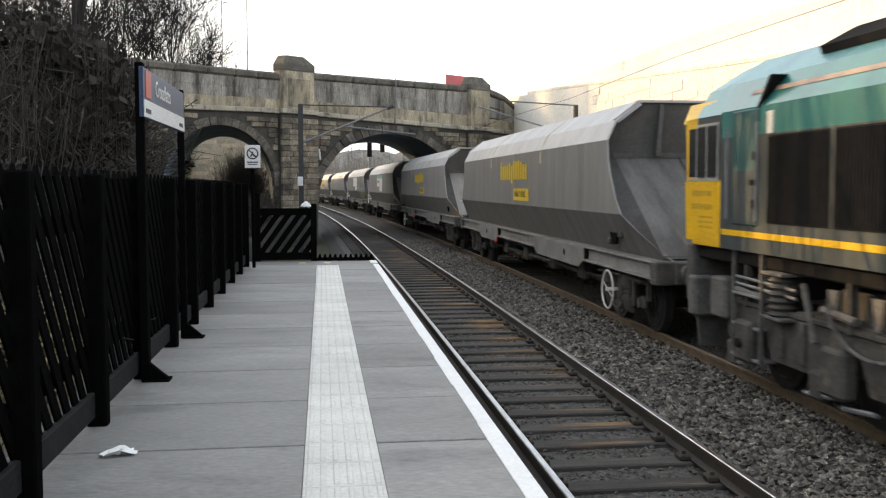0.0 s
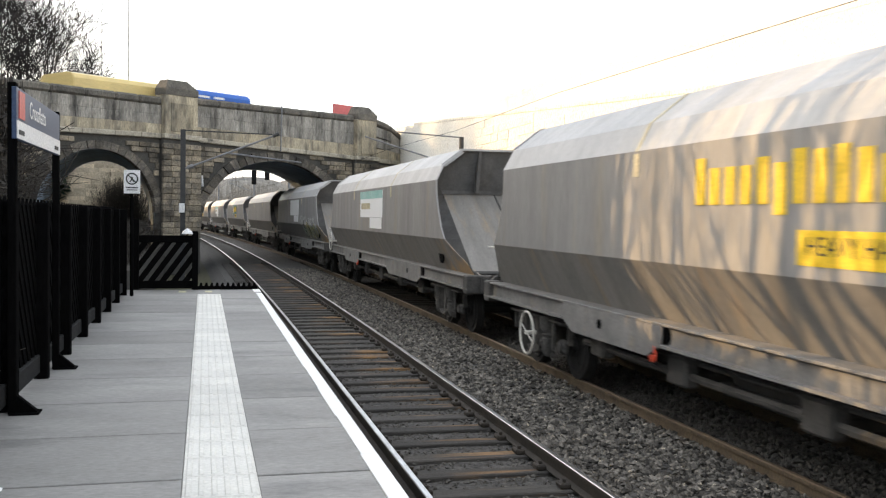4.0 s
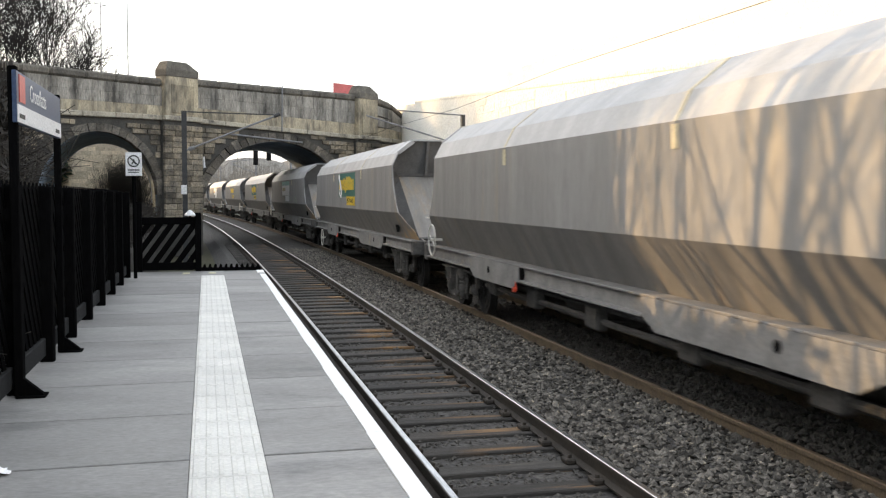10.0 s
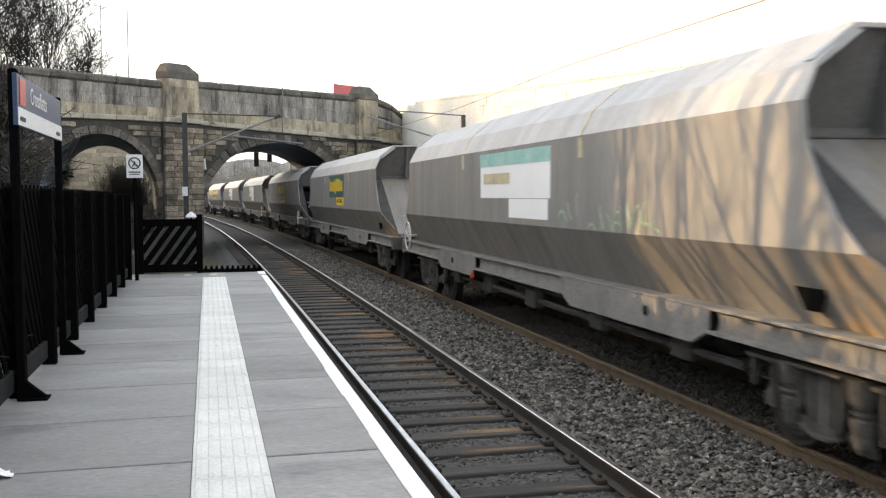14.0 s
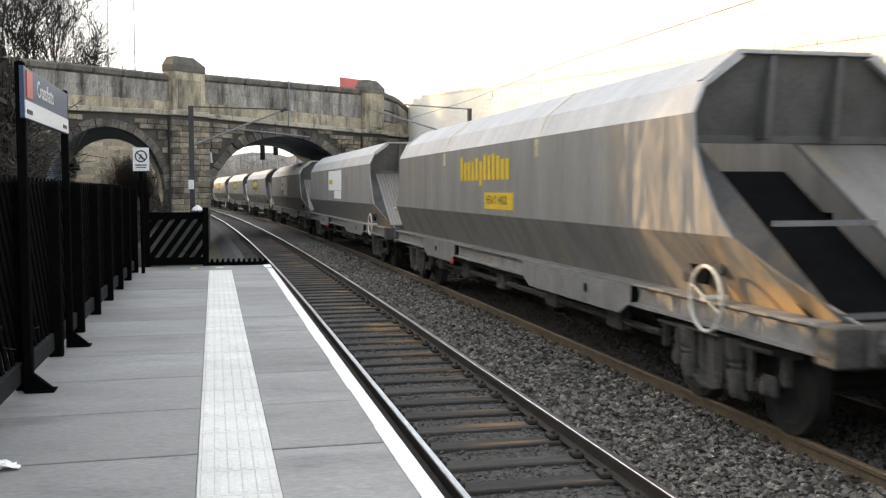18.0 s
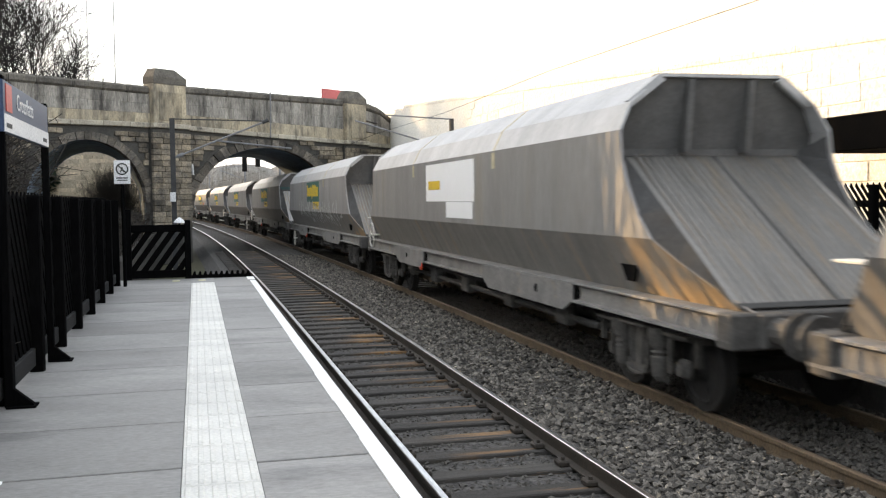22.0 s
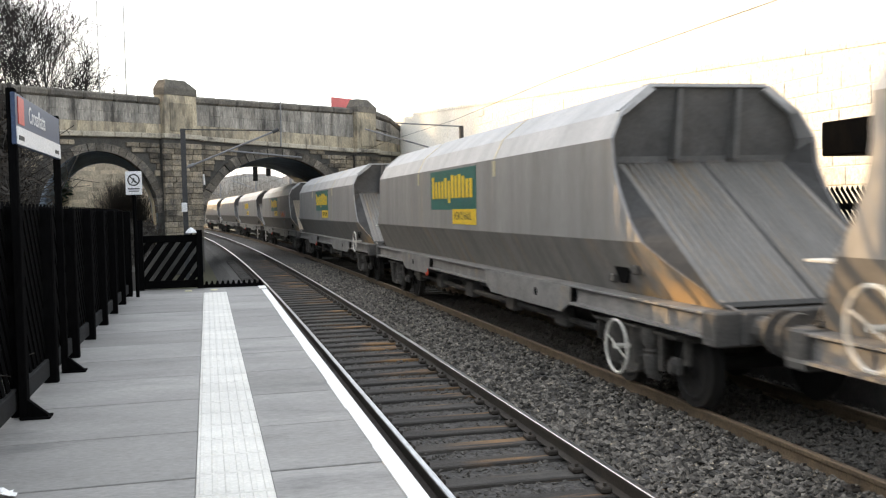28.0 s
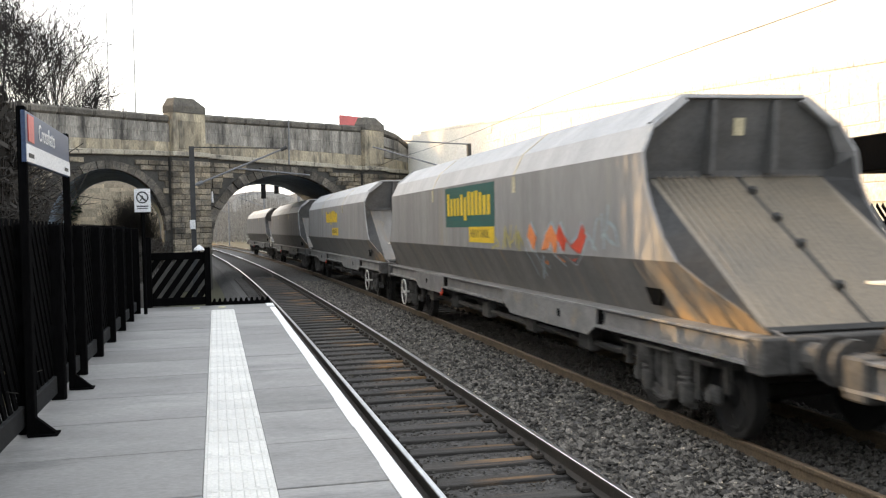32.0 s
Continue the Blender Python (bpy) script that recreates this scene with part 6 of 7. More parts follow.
        for n2, yy in enumerate((3.4, -2.5)):
            st = Mesher().prism([(side * (half_width(3.02) + 0.006), 3.02), (side * (half_width(3.33) + 0.006), 3.335), (side * (0.765), 3.675), (side * 0.745, 3.66), (side * (half_width(3.33) - 0.01), 3.32), (side * (half_width(3.02) - 0.01), 3.01)], 'y', yy - 0.035, yy + 0.035)
            S["strap", tag, n2] = st.data("marker_strap", M_TAPE)
            S["tag", tag, n2] = Mesher().box(side * 1.352, side * 1.362, yy - 0.07, yy + 0.07, 2.74, 2.99).data("marker_plate", M_TAPE)
    S["sill"] = Mesher().chamfer_box(-0.28, 0.28, -HALF + 0.3, HALF - 0.3, 0.92, 1.2, 0.02).data("centre_sill", M_BOGIE)
    un = Mesher().prism([(-1.0, 1.25), (1.0, 1.25), (0.62, 0.55), (-0.62, 0.55)], 'y', -0.85, 0.85)
    un.chamfer_box(-0.75, 0.75, -0.95, 0.95, 0.48, 0.58, 0.02)
    S["chute"] = un.data("hopper_chute", M_BOGIE)
    rg = Mesher()
    for sx in (-0.95, 0.95):
        rg.tube((sx, -5.8, 0.62), (sx, 5.8, 0.62), 0.045, n=6)
        rg.tube((sx * 0.9, -5.0, 0.78), (sx * 0.9, 5.4, 0.74), 0.03, n=6)
        for yy in (-4.6, -2.2, 0.5, 3.0, 5.2):
            rg.chamfer_box(sx - 0.09, sx + 0.09, yy - 0.22, yy + 0.22, 0.5, 0.82, 0.03)
            rg.tube((sx, yy, 0.62), (sx * 0.5, yy + 0.5, 0.9), 0.03, n=6)
    S["rigging"] = rg.data("door_gear", M_BOGIE)
    fl = Mesher().box(-0.72, 0.72, -HALF + 3.0, HALF - 1.6, 1.9, 2.0)
    S["floor"] = fl.data("hopper_floor", M_COAL_SHADE)
    # bogie: deep bolster box between coil spring packs, wheels clear at both ends
    bg = Mesher()
    for side in (-1, 1):
        x = side * 1.04
        # slim beam set back over the wheels
        bg.prism([(-1.24, 0.76), (-1.24, 0.83), (1.24, 0.83), (1.24, 0.76), (0.40, 0.72), (-0.40, 0.72)], 'x', x - side * 0.14, x - side * 0.02)
        # ledge and hanging bucket with a rounded bottom and upright flanges
        bg.chamfer_box(x - side * 0.10, x + side * 0.20, -0.34, 0.34, 0.835, 0.865, 0.008)
        bg.prism([(-0.29, 0.835), (0.29, 0.835), (0.26, 0.56), (0.19, 0.38), (0.08, 0.29), (-0.08, 0.29), (-0.19, 0.38), (-0.26, 0.56)], 'x', x + side * 0.02, x + side * 0.09)
        bg.prism([(-0.26, 0.34), (-0.10, 0.285), (0.10, 0.285), (0.26, 0.34), (0.26, 0.37), (0.10, 0.315), (-0.10, 0.315), (-0.26, 0.37)], 'x', x + side * 0.02, x + side * 0.14)
        for dy in (-1, 1):
            bg.box(x + side * 0.085, x + side * 0.15, dy * 0.285 - 0.014, dy * 0.285 + 0.014, 0.50, 0.835)
            bg.box(x + side * 0.085, x + side * 0.12, dy * 0.13 - 0.012, dy * 0.13 + 0.012, 0.40, 0.835)
            # slanting arm to the axlebox, and the upright guide before the wheel
            bg.prism([(dy * 0.24, 0.36), (dy * 0.33, 0.42), (dy * 0.56, 0.33), (dy * 0.56, 0.26), (dy * 0.40, 0.27)], 'x', x, x + side * 0.05)
            bg.box(x + side * 0.06, x + side * 0.10, dy * 0.74 - 0.025, dy * 0.74 + 0.025, 0.40, 0.84)
            bg.box(x - 0.02, x + side * 0.12, dy * 0.62, dy * 1.16, 0.80, 0.835)
            bg.box(x - 0.03, x + 0.04, dy * 1.17, dy * 1.22, 0.52, 0.80)
    bg.chamfer_box(-0.9, 0.9, -0.22, 0.22, 0.42, 0.80, 0.03)
    S["bogie"] = bg.data("bogie", M_FRAME2)
    for side in (-1, 1):
        x = side * 1.10
        for dy in (-0.47, 0.47):
            prof2 = ((0.0, 0.27), (0.055, 0.28), (0.085, 0.33), (0.105, 0.50), (0.105, 0.54), (0.075, 0.55), (0.075, 0.575), (0.10, 0.585), (0.10, 0.60), (0.075, 0.61), (0.075, 0.635), (0.10, 0.645), (0.10, 0.66), (0.115, 0.67), (0.13, 0.78), (0.13, 0.86), (0.0, 0.86))
            spg = Mesher().loft([[(x + rr2 * math.cos(2 * math.pi * j / 16), dy + rr2 * math.sin(2 * math.pi * j / 16), zz) for j in range(16)] for rr2, zz in prof2], closed=True)
            S["spring", side, dy] = spg.data("spring", M_FRAME2)
        for dy in (-0.87, 0.87):
            ab = Mesher().chamfer_box(x - side * 0.14, x - side * 0.05, dy - 0.11, dy + 0.11, 0.36, 0.56, 0.03)
            ab.tube((x - side * 0.06, dy, 0.46), (x - side * 0.01, dy, 0.46), 0.085, 0.075, n=12)
            S["axlebox", side, dy] = ab.data("axlebox", M_BOGIE)
    ws = Mesher()
    ws.tube((-0.9, 0, 0), (0.9, 0, 0), 0.08, n=10)
    for side in (-1, 1):
        x = side * 0.75
        ws.tube((x - side * 0.07, 0, 0), (x - side * 0.035, 0, 0), 0.485, n=28)
        ws.tube((x - side * 0.035, 0, 0), (x + side * 0.065, 0, 0), 0.46, 0.455, n=28)
        ws.ring((x + side * 0.06, 0, 0), 'x', 0.36, 0.03, n=24, m=6)
        ws.tube((x + side * 0.06, 0, 0), (x + side * 0.10, 0, 0), 0.14, n=12)
        for k in range(5):
            a = 2 * math.pi * k / 5
            ws.tube((x + side * 0.064, 0.24 * math.cos(a), 0.24 * math.sin(a)), (x + side * 0.075, 0.24 * math.cos(a), 0.24 * math.sin(a)), 0.035, n=8)
    S["wheelset"] = ws.data("wheelset", M_WHEEL)
    # handwheel
    hw = Mesher().ring((0, 0, 0), 'x', 0.31, 0.018, n=28, m=6)
    for k in range(2):
        a = math.pi * k + 0.4
        hw.tube((0, 0, 0), (0, 0.31 * math.cos(a), 0.31 * math.sin(a)), 0.009, n=6)
    hw.tube((-0.03, 0, 0), (0.22, 0, 0), 0.03, n=8)
    S["handwheel"] = hw.data("handwheel", M_HWHEEL)
    hb = Mesher().chamfer_box(-0.10, 0.10, -0.18, 0.18, -0.012, 0.012, 0.005)
    S["step"] = hb.data("shunter_step", M_HWHEEL)
    return S


SHAPES = wagon_shapes()
SIDE_X = -1.352


def plate(y0, y1, z0, z1, lift=0.004):
    """A thin plate on the upper side of the wagon."""
    return Mesher().box(SIDE_X - lift - 0.004, SIDE_X - lift + 0.003, y0, y1, z0, z1)


def lettering(y_far, y_near, z0, z1, lift):
    """A wordmark as plain upright bars of its height, some with stems above or below."""
    m = Mesher()
    n = 12
    stepw = (y_far - y_near) / n
    ups = {0: 0.10, 4: 0.06, 5: -0.09, 6: 0.10, 7: 0.08, 8: 0.10, 9: 0.06}
    for k in range(n):
        ya = y_far - k * stepw
        u = ups.get(k, 0.0)
        x = SIDE_X - lift
        m.box(x - 0.004, x + 0.002, ya - stepw * 0.68, ya, z0 + min(0, u), z1 + max(0, u))
    return m


def spray(points, r, material, wagon, seed, label, step=0.13):
    """Sprayed strokes: flat ribbons along wandering lines on the side."""
    rr = random.Random(seed)
    for (y0, z0, y1, z1, n) in points:
        m = Mesher()
        for k in range(n):
            t = k / max(1, n - 1)
            y, z = y0 + (y1 - y0) * t, z0 + (z1 - z0) * t
            p = [(y + rr.uniform(-0.10, 0.10), z + rr.uniform(-0.06, 0.06))]
            a = rr.uniform(0.8, 2.2)
            for j in range(5):
                a += rr.uniform(-0.7, 0.7)
                p.append((p[-1][0] + math.cos(a) * step, p[-1][1] + math.sin(a) * step))
            for (ya, za), (yb, zb) in zip(p, p[1:]):
                za, zb = min(2.6, max(1.25, za)), min(2.6, max(1.25, zb))
                d = Vector((yb - ya, zb - za, 0))
                if d.length < 1e-3:
                    continue
                nx, nz = -d.y / d.length * r, d.x / d.length * r
                q = [(ya - nx, za - nz), (yb - nx, zb - nz), (yb + nx, zb + nz), (ya + nx, za + nz)]
                m.add([(-(half_width(max(1.17, zz)) + 0.010 + 0.0005 * (k % 7)), yy, zz) for yy, zz in q], [(0, 1, 2, 3)])
        part("graffiti", m, material, wagon, label)["kind"] = "stuff"


def tag_stroke(line2, r, lift, material, wagon, label):
    """One broad sprayed zigzag on the side."""
    m = Mesher()
    left, right = [], []
    for k, (y, z) in enumerate(line2):
        a, b2 = line2[max(0, k - 1)], line2[min(len(line2) - 1, k + 1)]
        d = Vector((b2[0] - a[0], b2[1] - a[1], 0)).normalized()
        for side, lst in ((-1, left), (1, right)):
            yy, zz = y - d.y * r * side, z + d.x * r * side
            lst.append((-(half_width(zz) + lift), yy, zz))
    m.loft([left, right])
    part("graffiti", m, material, wagon, label)


LOGO_Y0, LOGO_Y1 = -1.38, 2.18
words = bpy.data.curves.new("words", 'FONT')
words.body, words.size, words.extrude = "HEAVY HAUL", 0.21, 0.001
tmp = bpy.data.objects.new("words", words)
HAUL = bpy.data.meshes.new_from_object(tmp)
HAUL.materials.append(M_DARKBAR)
bpy.data.objects.remove(tmp)


def make_wagon(kind, hand, ribbed=False, open_panel=False, studs=False, sheet=""):
    """A bogie coal hopper. kind: what is painted on its side; hand: where the handwheel sits."""
    looks = {"green": "grimy grey bogie coal hopper wagon with a green and yellow panel", "plain": "grimy grey bogie coal hopper wagon, rust streaked, unlettered",
             "white": "grimy grey bogie coal hopper wagon with white reflective panels", "yellow": "grimy grey bogie coal hopper wagon with yellow lettering",
             "teal": "grimy grey bogie coal hopper wagon with faded teal panel"}
    w = thing("hopper_wagon", looks[kind], "wagon", group="coal train")
    S = SHAPES
    for nm, key in (("side_sheet", "upper_"), ("lower_side", "lower_"), ("cant_sheet", "cant_"), ("step_recess", "recess_")):
        for tag in "lr":
            part(nm, S[("sooty_" if sheet == "sooty_" and nm in ("side_sheet", "lower_side") else "") + key + tag], None, w)
    for tag in "lr":
        for nm, me in S["solebar", tag]:
            part(nm, me, None, w)
        for n2 in range(2):
            part("marker_strap", S["strap", tag, n2], None, w, "cream marker tape")
            part("marker_plate", S["tag", tag, n2], None, w, "cream marker plate")
        if hand in ("near", "low"):
            for n2 in range(2):
                part("door_latch", S["latch", tag, n2], None, w)
        for n2 in range(4):
            part("channel_notch", S["notch", tag, n2], None, w)
        part("release_handle", S["release", tag], None, w, "red release handle")
        for n2 in range(2):
            part("lifting_hole", S["hole", tag, n2], None, w)
    for tag in ("near", "far"):
        for nm in ("slope", "ribs", "centre", "foot", "studs", "endpanel", "endribs", "lip", "headstock", "coupling"):
            key = nm + "_" + tag
            if nm == "ribs" and (not ribbed or open_panel) or nm == "studs" and not studs:
                continue
            if nm in ("slope", "ribs"):
                key = sheet + key
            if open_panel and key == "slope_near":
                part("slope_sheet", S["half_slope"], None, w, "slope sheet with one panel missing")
                part("inner_lining", S["lining"], None, w, "black plate standing for the dark inside the hatch")
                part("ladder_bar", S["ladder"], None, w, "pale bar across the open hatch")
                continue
            part(S[key].name.split(".")[0], S[key], None, w)
        for sx in (-1, 1):
            part("corner_sheet", S["cheek", tag, sx], None, w)
        if tag == "near" and (sheet == "bright_" or kind == "green" and studs):
            part("hood_label", S["hood_label"], None, w, "small pale label on the hood")
        if tag == "near" and sheet == "bright_":
            part("hood_band", S["hood_band"], None, w, "dull teal band under the hood")
        for sx in (-0.87, 0.87):
            part("buffer", S["buffer", tag, sx], None, w)
    part("centre_sill", S["sill"], None, w)
    for yy in (-4.2, -1.6, 1.6, 4.2):
        part("hopper_chute", S["chute"], None, w, at=Matrix.Translation((0, yy, 0)))
    part("door_gear", S["rigging"], None, w)
    part("hopper_floor", S["floor"], None, w)
    for yb in (-HALF + 2.27, HALF - 2.27):
        bg = part("bogie", S["bogie"], None, w, at=Matrix.Translation((0, yb, 0)))
        for side in (-1, 1):
            for dy in (-0.47, 0.47):
                part("spring", S["spring", side, dy], None, bg)
            for dy in (-0.87, 0.87):
                part("axlebox", S["axlebox", side, dy], None, bg)
        for dy in (-0.87, 0.87):
            part("wheelset", S["wheelset"], None, bg, at=Matrix.Translation((0, dy, 0.46)))
    if hand:
        hy, hz = {"near": (-HALF + 1.85, 1.23), "far": (HALF - 1.3, 1.34), "low": (-HALF + 2.35, 0.58), "lowfar": (HALF - 2.35, 0.58)}[hand]
        part("handwheel", S["handwheel"], None, w, "cream painted brake handwheel", at=Matrix.Translation((-1.42 if "low" not in hand else -1.30, hy, hz)))
    part("shunter_step", S["step"], None, w, at=Matrix.Translation((-1.25, HALF - 0.55, 1.78)))
    if kind == "green":
        part("logo_panel", plate(LOGO_Y0, LOGO_Y1, 2.20, 2.97), M_GREEN, w, "green logo panel")
    if kind in ("green", "yellow"):
        part("logo_lettering", lettering(2.02, -1.22, 2.42, 2.76, 0.010), M_YELLOW, w, "yellow wordmark as plain bars")
        part("logo_box", plate(LOGO_Y0 + 0.02, 0.32, 1.93, 2.21, 0.010), M_YELLOW, w, "yellow box under the wordmark")
        part("box_lettering", HAUL, None, w, "dark lettering on the yellow box", at=Matrix.Translation((SIDE_X - 0.016, 0.20, 2.015)) @ Matrix.Rotation(radians(-90), 4, 'Z') @ Matrix.Rotation(radians(90), 4, 'X'))
    if kind in ("white", "teal"):
        part("logo_panel", plate(0.3, LOGO_Y1, 2.22, 2.95), M_PANELW, w, "washed out logo panel")
        if kind == "teal":
            part("logo_strip", plate(LOGO_Y0, LOGO_Y1, 2.74, 2.952, 0.010), M_TEAL, w, "teal strip along the panel top")
        part("logo_panel", plate(LOGO_Y0, 0.292, 2.22, 2.95), M_PANELW, w, "white reflective panel")
        part("logo_box", plate(LOGO_Y0 + 0.1, 0.55, 1.92, 2.212), M_PANELW, w, "white reflective panel")
        if ribbed or kind == "teal":
            part("logo_lettering", plate(1.0 if kind == "white" else 0.5, 1.95, 2.45, 2.62, 0.012), M_YELLOW if kind == "white" else M_TAPE, w)
    return w


# order along the train, from the locomotive back
# the first wagon takes the sooty_ set, whose colours hold its shade
TRAIN = [("yellow", "low", False, False, False, "sooty_"), ("yellow", "lowfar"), ("teal", "far"), ("white", "far"), ("plain", "far"), ("green", "lowfar"), ("teal", "far"), ("green", None), ("yellow", "near", True, True), ("white", "near", True),
         ("white", "far", True), ("green", "lowfar", True, False, True), ("green", "far", True, False, False, "bright_"), ("green", "low", True), ("green", "near", True), ("green", "lowfar", True, False, True, "tan_"), ("yellow", "low"), ("plain", "far"), ("plain", "far")]
WAGONS = [make_wagon(*spec) for spec in TRAIN]


def scrawl(wagon, y0, y1, z0, z1, count, width, material, seed, label, lift, lean=0.5):
    """Broad sprayed arcs side by side along the side, each bowing over to one hand."""
    rr = random.Random(seed)
    for k in range(count):
        ya = y0 + (y1 - y0) * (k + rr.uniform(0.1, 0.9)) / count
        za, zb = z0 + rr.uniform(0, 0.25) * (z1 - z0), z1 - rr.uniform(0, 0.35) * (z1 - z0)
        bow, slant = rr.uniform(-0.35, 0.35), -lean * rr.uniform(0.3, 1.3) * (zb - za)
        curve = [(ya + slant * t + bow * 4 * t * (1 - t), za + (zb - za) * math.sin(t * 2.2) / math.sin(1.57)) for t in [q / 9 for q in range(10)]]
        tag_stroke(curve, width * rr.uniform(0.7, 1.25), lift + 0.0004 * (k % 9), material, wagon, label)


scrawl(WAGONS[3], -1.5, -7.0, 1.80, 2.22, 24, 0.026, M_SPRAYW, 1, "white sprayed strokes", 0.006)
scrawl(WAGONS[3], -2.6, -7.2, 1.22, 2.00, 10, 0.085, M_DARKBAR, 2, "dark sprayed arcs", 0.010)
scrawl(WAGONS[3], -2.4, -7.4, 1.25, 2.12, 14, 0.050, M_SPRAYW, 3, "white sprayed arcs", 0.015)
scrawl(WAGONS[3], -3.6, -7.5, 1.22, 1.95, 10, 0.055, M_SPRAYY, 4, "yellow sprayed arcs", 0.020)
scrawl(WAGONS[3], -2.9, -6.8, 1.24, 1.80, 6, 0.045, M_SPRAYG, 5, "green sprayed arcs", 0.025)
spray([(-4.8, 1.88, -3.0, 1.9, 14), (-2.4, 1.95, -1.8, 1.95, 4)], 0.016, M_SPRAYG, WAGONS[6], 4, "green spray strokes", step=0.06)
spray([(-6.0, 1.62, 4.8, 1.66, 34), (-5.0, 1.42, 2.0, 1.5, 14)], 0.034, M_SPRAYW, WAGONS[11], 5, "white spray strokes")

tag_stroke([(2.05, 2.92), (1.85, 2.80), (1.68, 2.62), (1.50, 2.45), (1.38, 2.25)], 0.11, 0.020, M_PANELW, WAGONS[5], "white scrape across the panel")
tag_stroke([(1.95, 2.45), (1.85, 2.32), (1.60, 2.22), (1.40, 2.21)], 0.05, 0.021, M_PANELW, WAGONS[5], "white scrape across the panel")
for pts, r0, col in (([(-3.25, 2.16), (-3.5, 1.98), (-3.85, 1.76), (-4.1, 2.0), (-4.25, 2.12), (-4.45, 1.95), (-4.7, 1.80)], 0.12, M_SPRAYO),
                     ([(-4.55, 2.16), (-4.75, 1.98), (-5.05, 1.84), (-5.35, 1.96), (-5.55, 2.16)], 0.11, M_LAMP)):
    tag_stroke(pts, r0 + 0.055, 0.006, M_SPRAYB, WAGONS[15], "grey blue graffiti outline")
    tag_stroke(pts, r0, 0.010, col, WAGONS[15], "orange graffiti stroke")
spray([(-2.9, 1.85, -1.6, 1.9, 12)], 0.022, M_SPRAYY, WAGONS[15], 8, "yellow spray strokes", step=0.07)
spray([(-6.6, 2.0, -5.8, 1.95, 6), (-3.6, 1.5, -3.2, 1.4, 4)], 0.022, M_SPRAYB, WAGONS[15], 7, "pale spray strokes", step=0.09)

# ---- locomotive: its +y end couples to the first wagon ----
LOCO_L = 20.4
LH = LOCO_L / 2


def make_loco():
    lo = thing("diesel_locomotive", "green and yellow diesel freight locomotive, grimy below", "locomotive", group="coal train")

    def cross(z):
        return float(np.interp(z, (1.55, 3.12, 3.45, 3.75, 3.92), (1.33, 1.33, 1.16, 0.72, 0.0)))

    def shell(z0, z1, y0, y1, n=1):
        zs = [z for z in (1.55, 1.72, 1.80, 2.35, 2.82, 2.95, 3.12, 3.28, 3.45, 3.60, 3.75, 3.85, 3.92) if z0 - 1e-6 <= z <= z1 + 1e-6]
        left = [(-cross(z), z) for z in zs]
        right = [(cross(z), z) for z in zs[::-1]]
        pts = left + right
        rows = [[(x, y0 + (y1 - y0) * k / n, z) for x, z in pts] for k in range(n + 1)]
        m = Mesher().loft(rows)
        m.add([(x, y0, z) for x, z in pts], [tuple(range(len(pts)))])
        m.add([(x, y1, z) for x, z in pts], [tuple(range(len(pts)))])
        return m
    part("lower_body", shell(1.55, 2.82, -LH + 1.15, LH - 1.15, 4), M_LOCOD, lo, "dirty dull green lower body")
    part("upper_body", shell(2.82, 3.45, -LH + 1.15, LH - 1.15, 4), M_LOCOG, lo, "dark green upper body")
    part("roof", shell(3.45, 3.92, -LH + 0.9, LH - 0.9, 4), M_LOCOROOF, lo, "green roof, lightened for the sky above it")
    for side in (-1, 1):
        x = side * 1.334
        part("waist_stripe", Mesher().box(x - 0.003, x + 0.003, -LH + 1.2, LH - 1.2, 1.71, 1.775), M_LOCOY, lo, "yellow waist stripe")
        part("cantrail_stripe", Mesher().prism([(side * 1.24, 3.27), (side * 1.262, 3.265), (side * 1.240, 3.315), (side * 1.215, 3.32)], 'y', -LH + 1.8, LH - 1.8), M_CANTLINE, lo, "thin faded orange cantrail stripe")
        for k in range(11):
            y0 = LH - 2.36 - 1.36 * (k + 1)
            if y0 < -LH + 2.4:
                break
            gm = Mesher().box(x - 0.003, x + 0.006, y0 + 0.04, y0 + 1.32, 1.88, 2.80)
            for j in range(22):
                gm.box(x - 0.0 if side > 0 else x - 0.018, x + 0.018 if side > 0 else x, y0 + 0.06 + j * 0.058, y0 + 0.085 + j * 0.058, 1.90, 2.78)
            part("grille", gm, M_GRILLE, lo, "black bodyside grille")
        for e in (-1, 1):
            yb = e * (LH - 2.17)
            door = part("cab_door", Mesher().chamfer_box(x - 0.012, x + 0.012, yb, yb + 0.66 * e, 1.84, 3.10, 0.01), M_LOCODOOR, lo, "dark green cab door, grimy below")
            part("kick_plate", Mesher().box(x - 0.014, x + 0.014, yb + 0.03 * e, yb + 0.63 * e, 1.86, 2.44), M_LOCOD, door, "dull grey lower door plate")
            for zz in (2.03, 2.55):
                part("lock", Mesher().box(x - 0.03, x + 0.03, yb + 0.04 * e, yb + 0.10 * e, zz, zz + 0.09), M_GRILLE, door)
            for yy in (yb - 0.06 * e, yb + 0.72 * e):
                part("handrail", Mesher().tube((x + side * 0.05, yy, 1.9), (x + side * 0.05, yy, 2.95), 0.015, n=8), M_STEEL, lo, "grey upright handrail")
            part("door_handle", Mesher().box(x - 0.03, x + 0.03, yb + 0.05 * e, yb + 0.16 * e, 2.28, 2.34), M_GRILLE, lo)
            part("hood_louvre", Mesher().prism([(yb - 0.0 * e, 3.1), (yb + 0.05 * e, 3.1), (yb - 0.25 * e, 3.42), (yb - 0.32 * e, 3.42)], 'x', side * 1.16, side * 1.345), M_GRILLE, lo)
    # cabs
    for e in (-1, 1):
        y0, y1 = e * (LH - 1.15), e * (LH - 0.02)
        yb = e * (LH - 0.18)
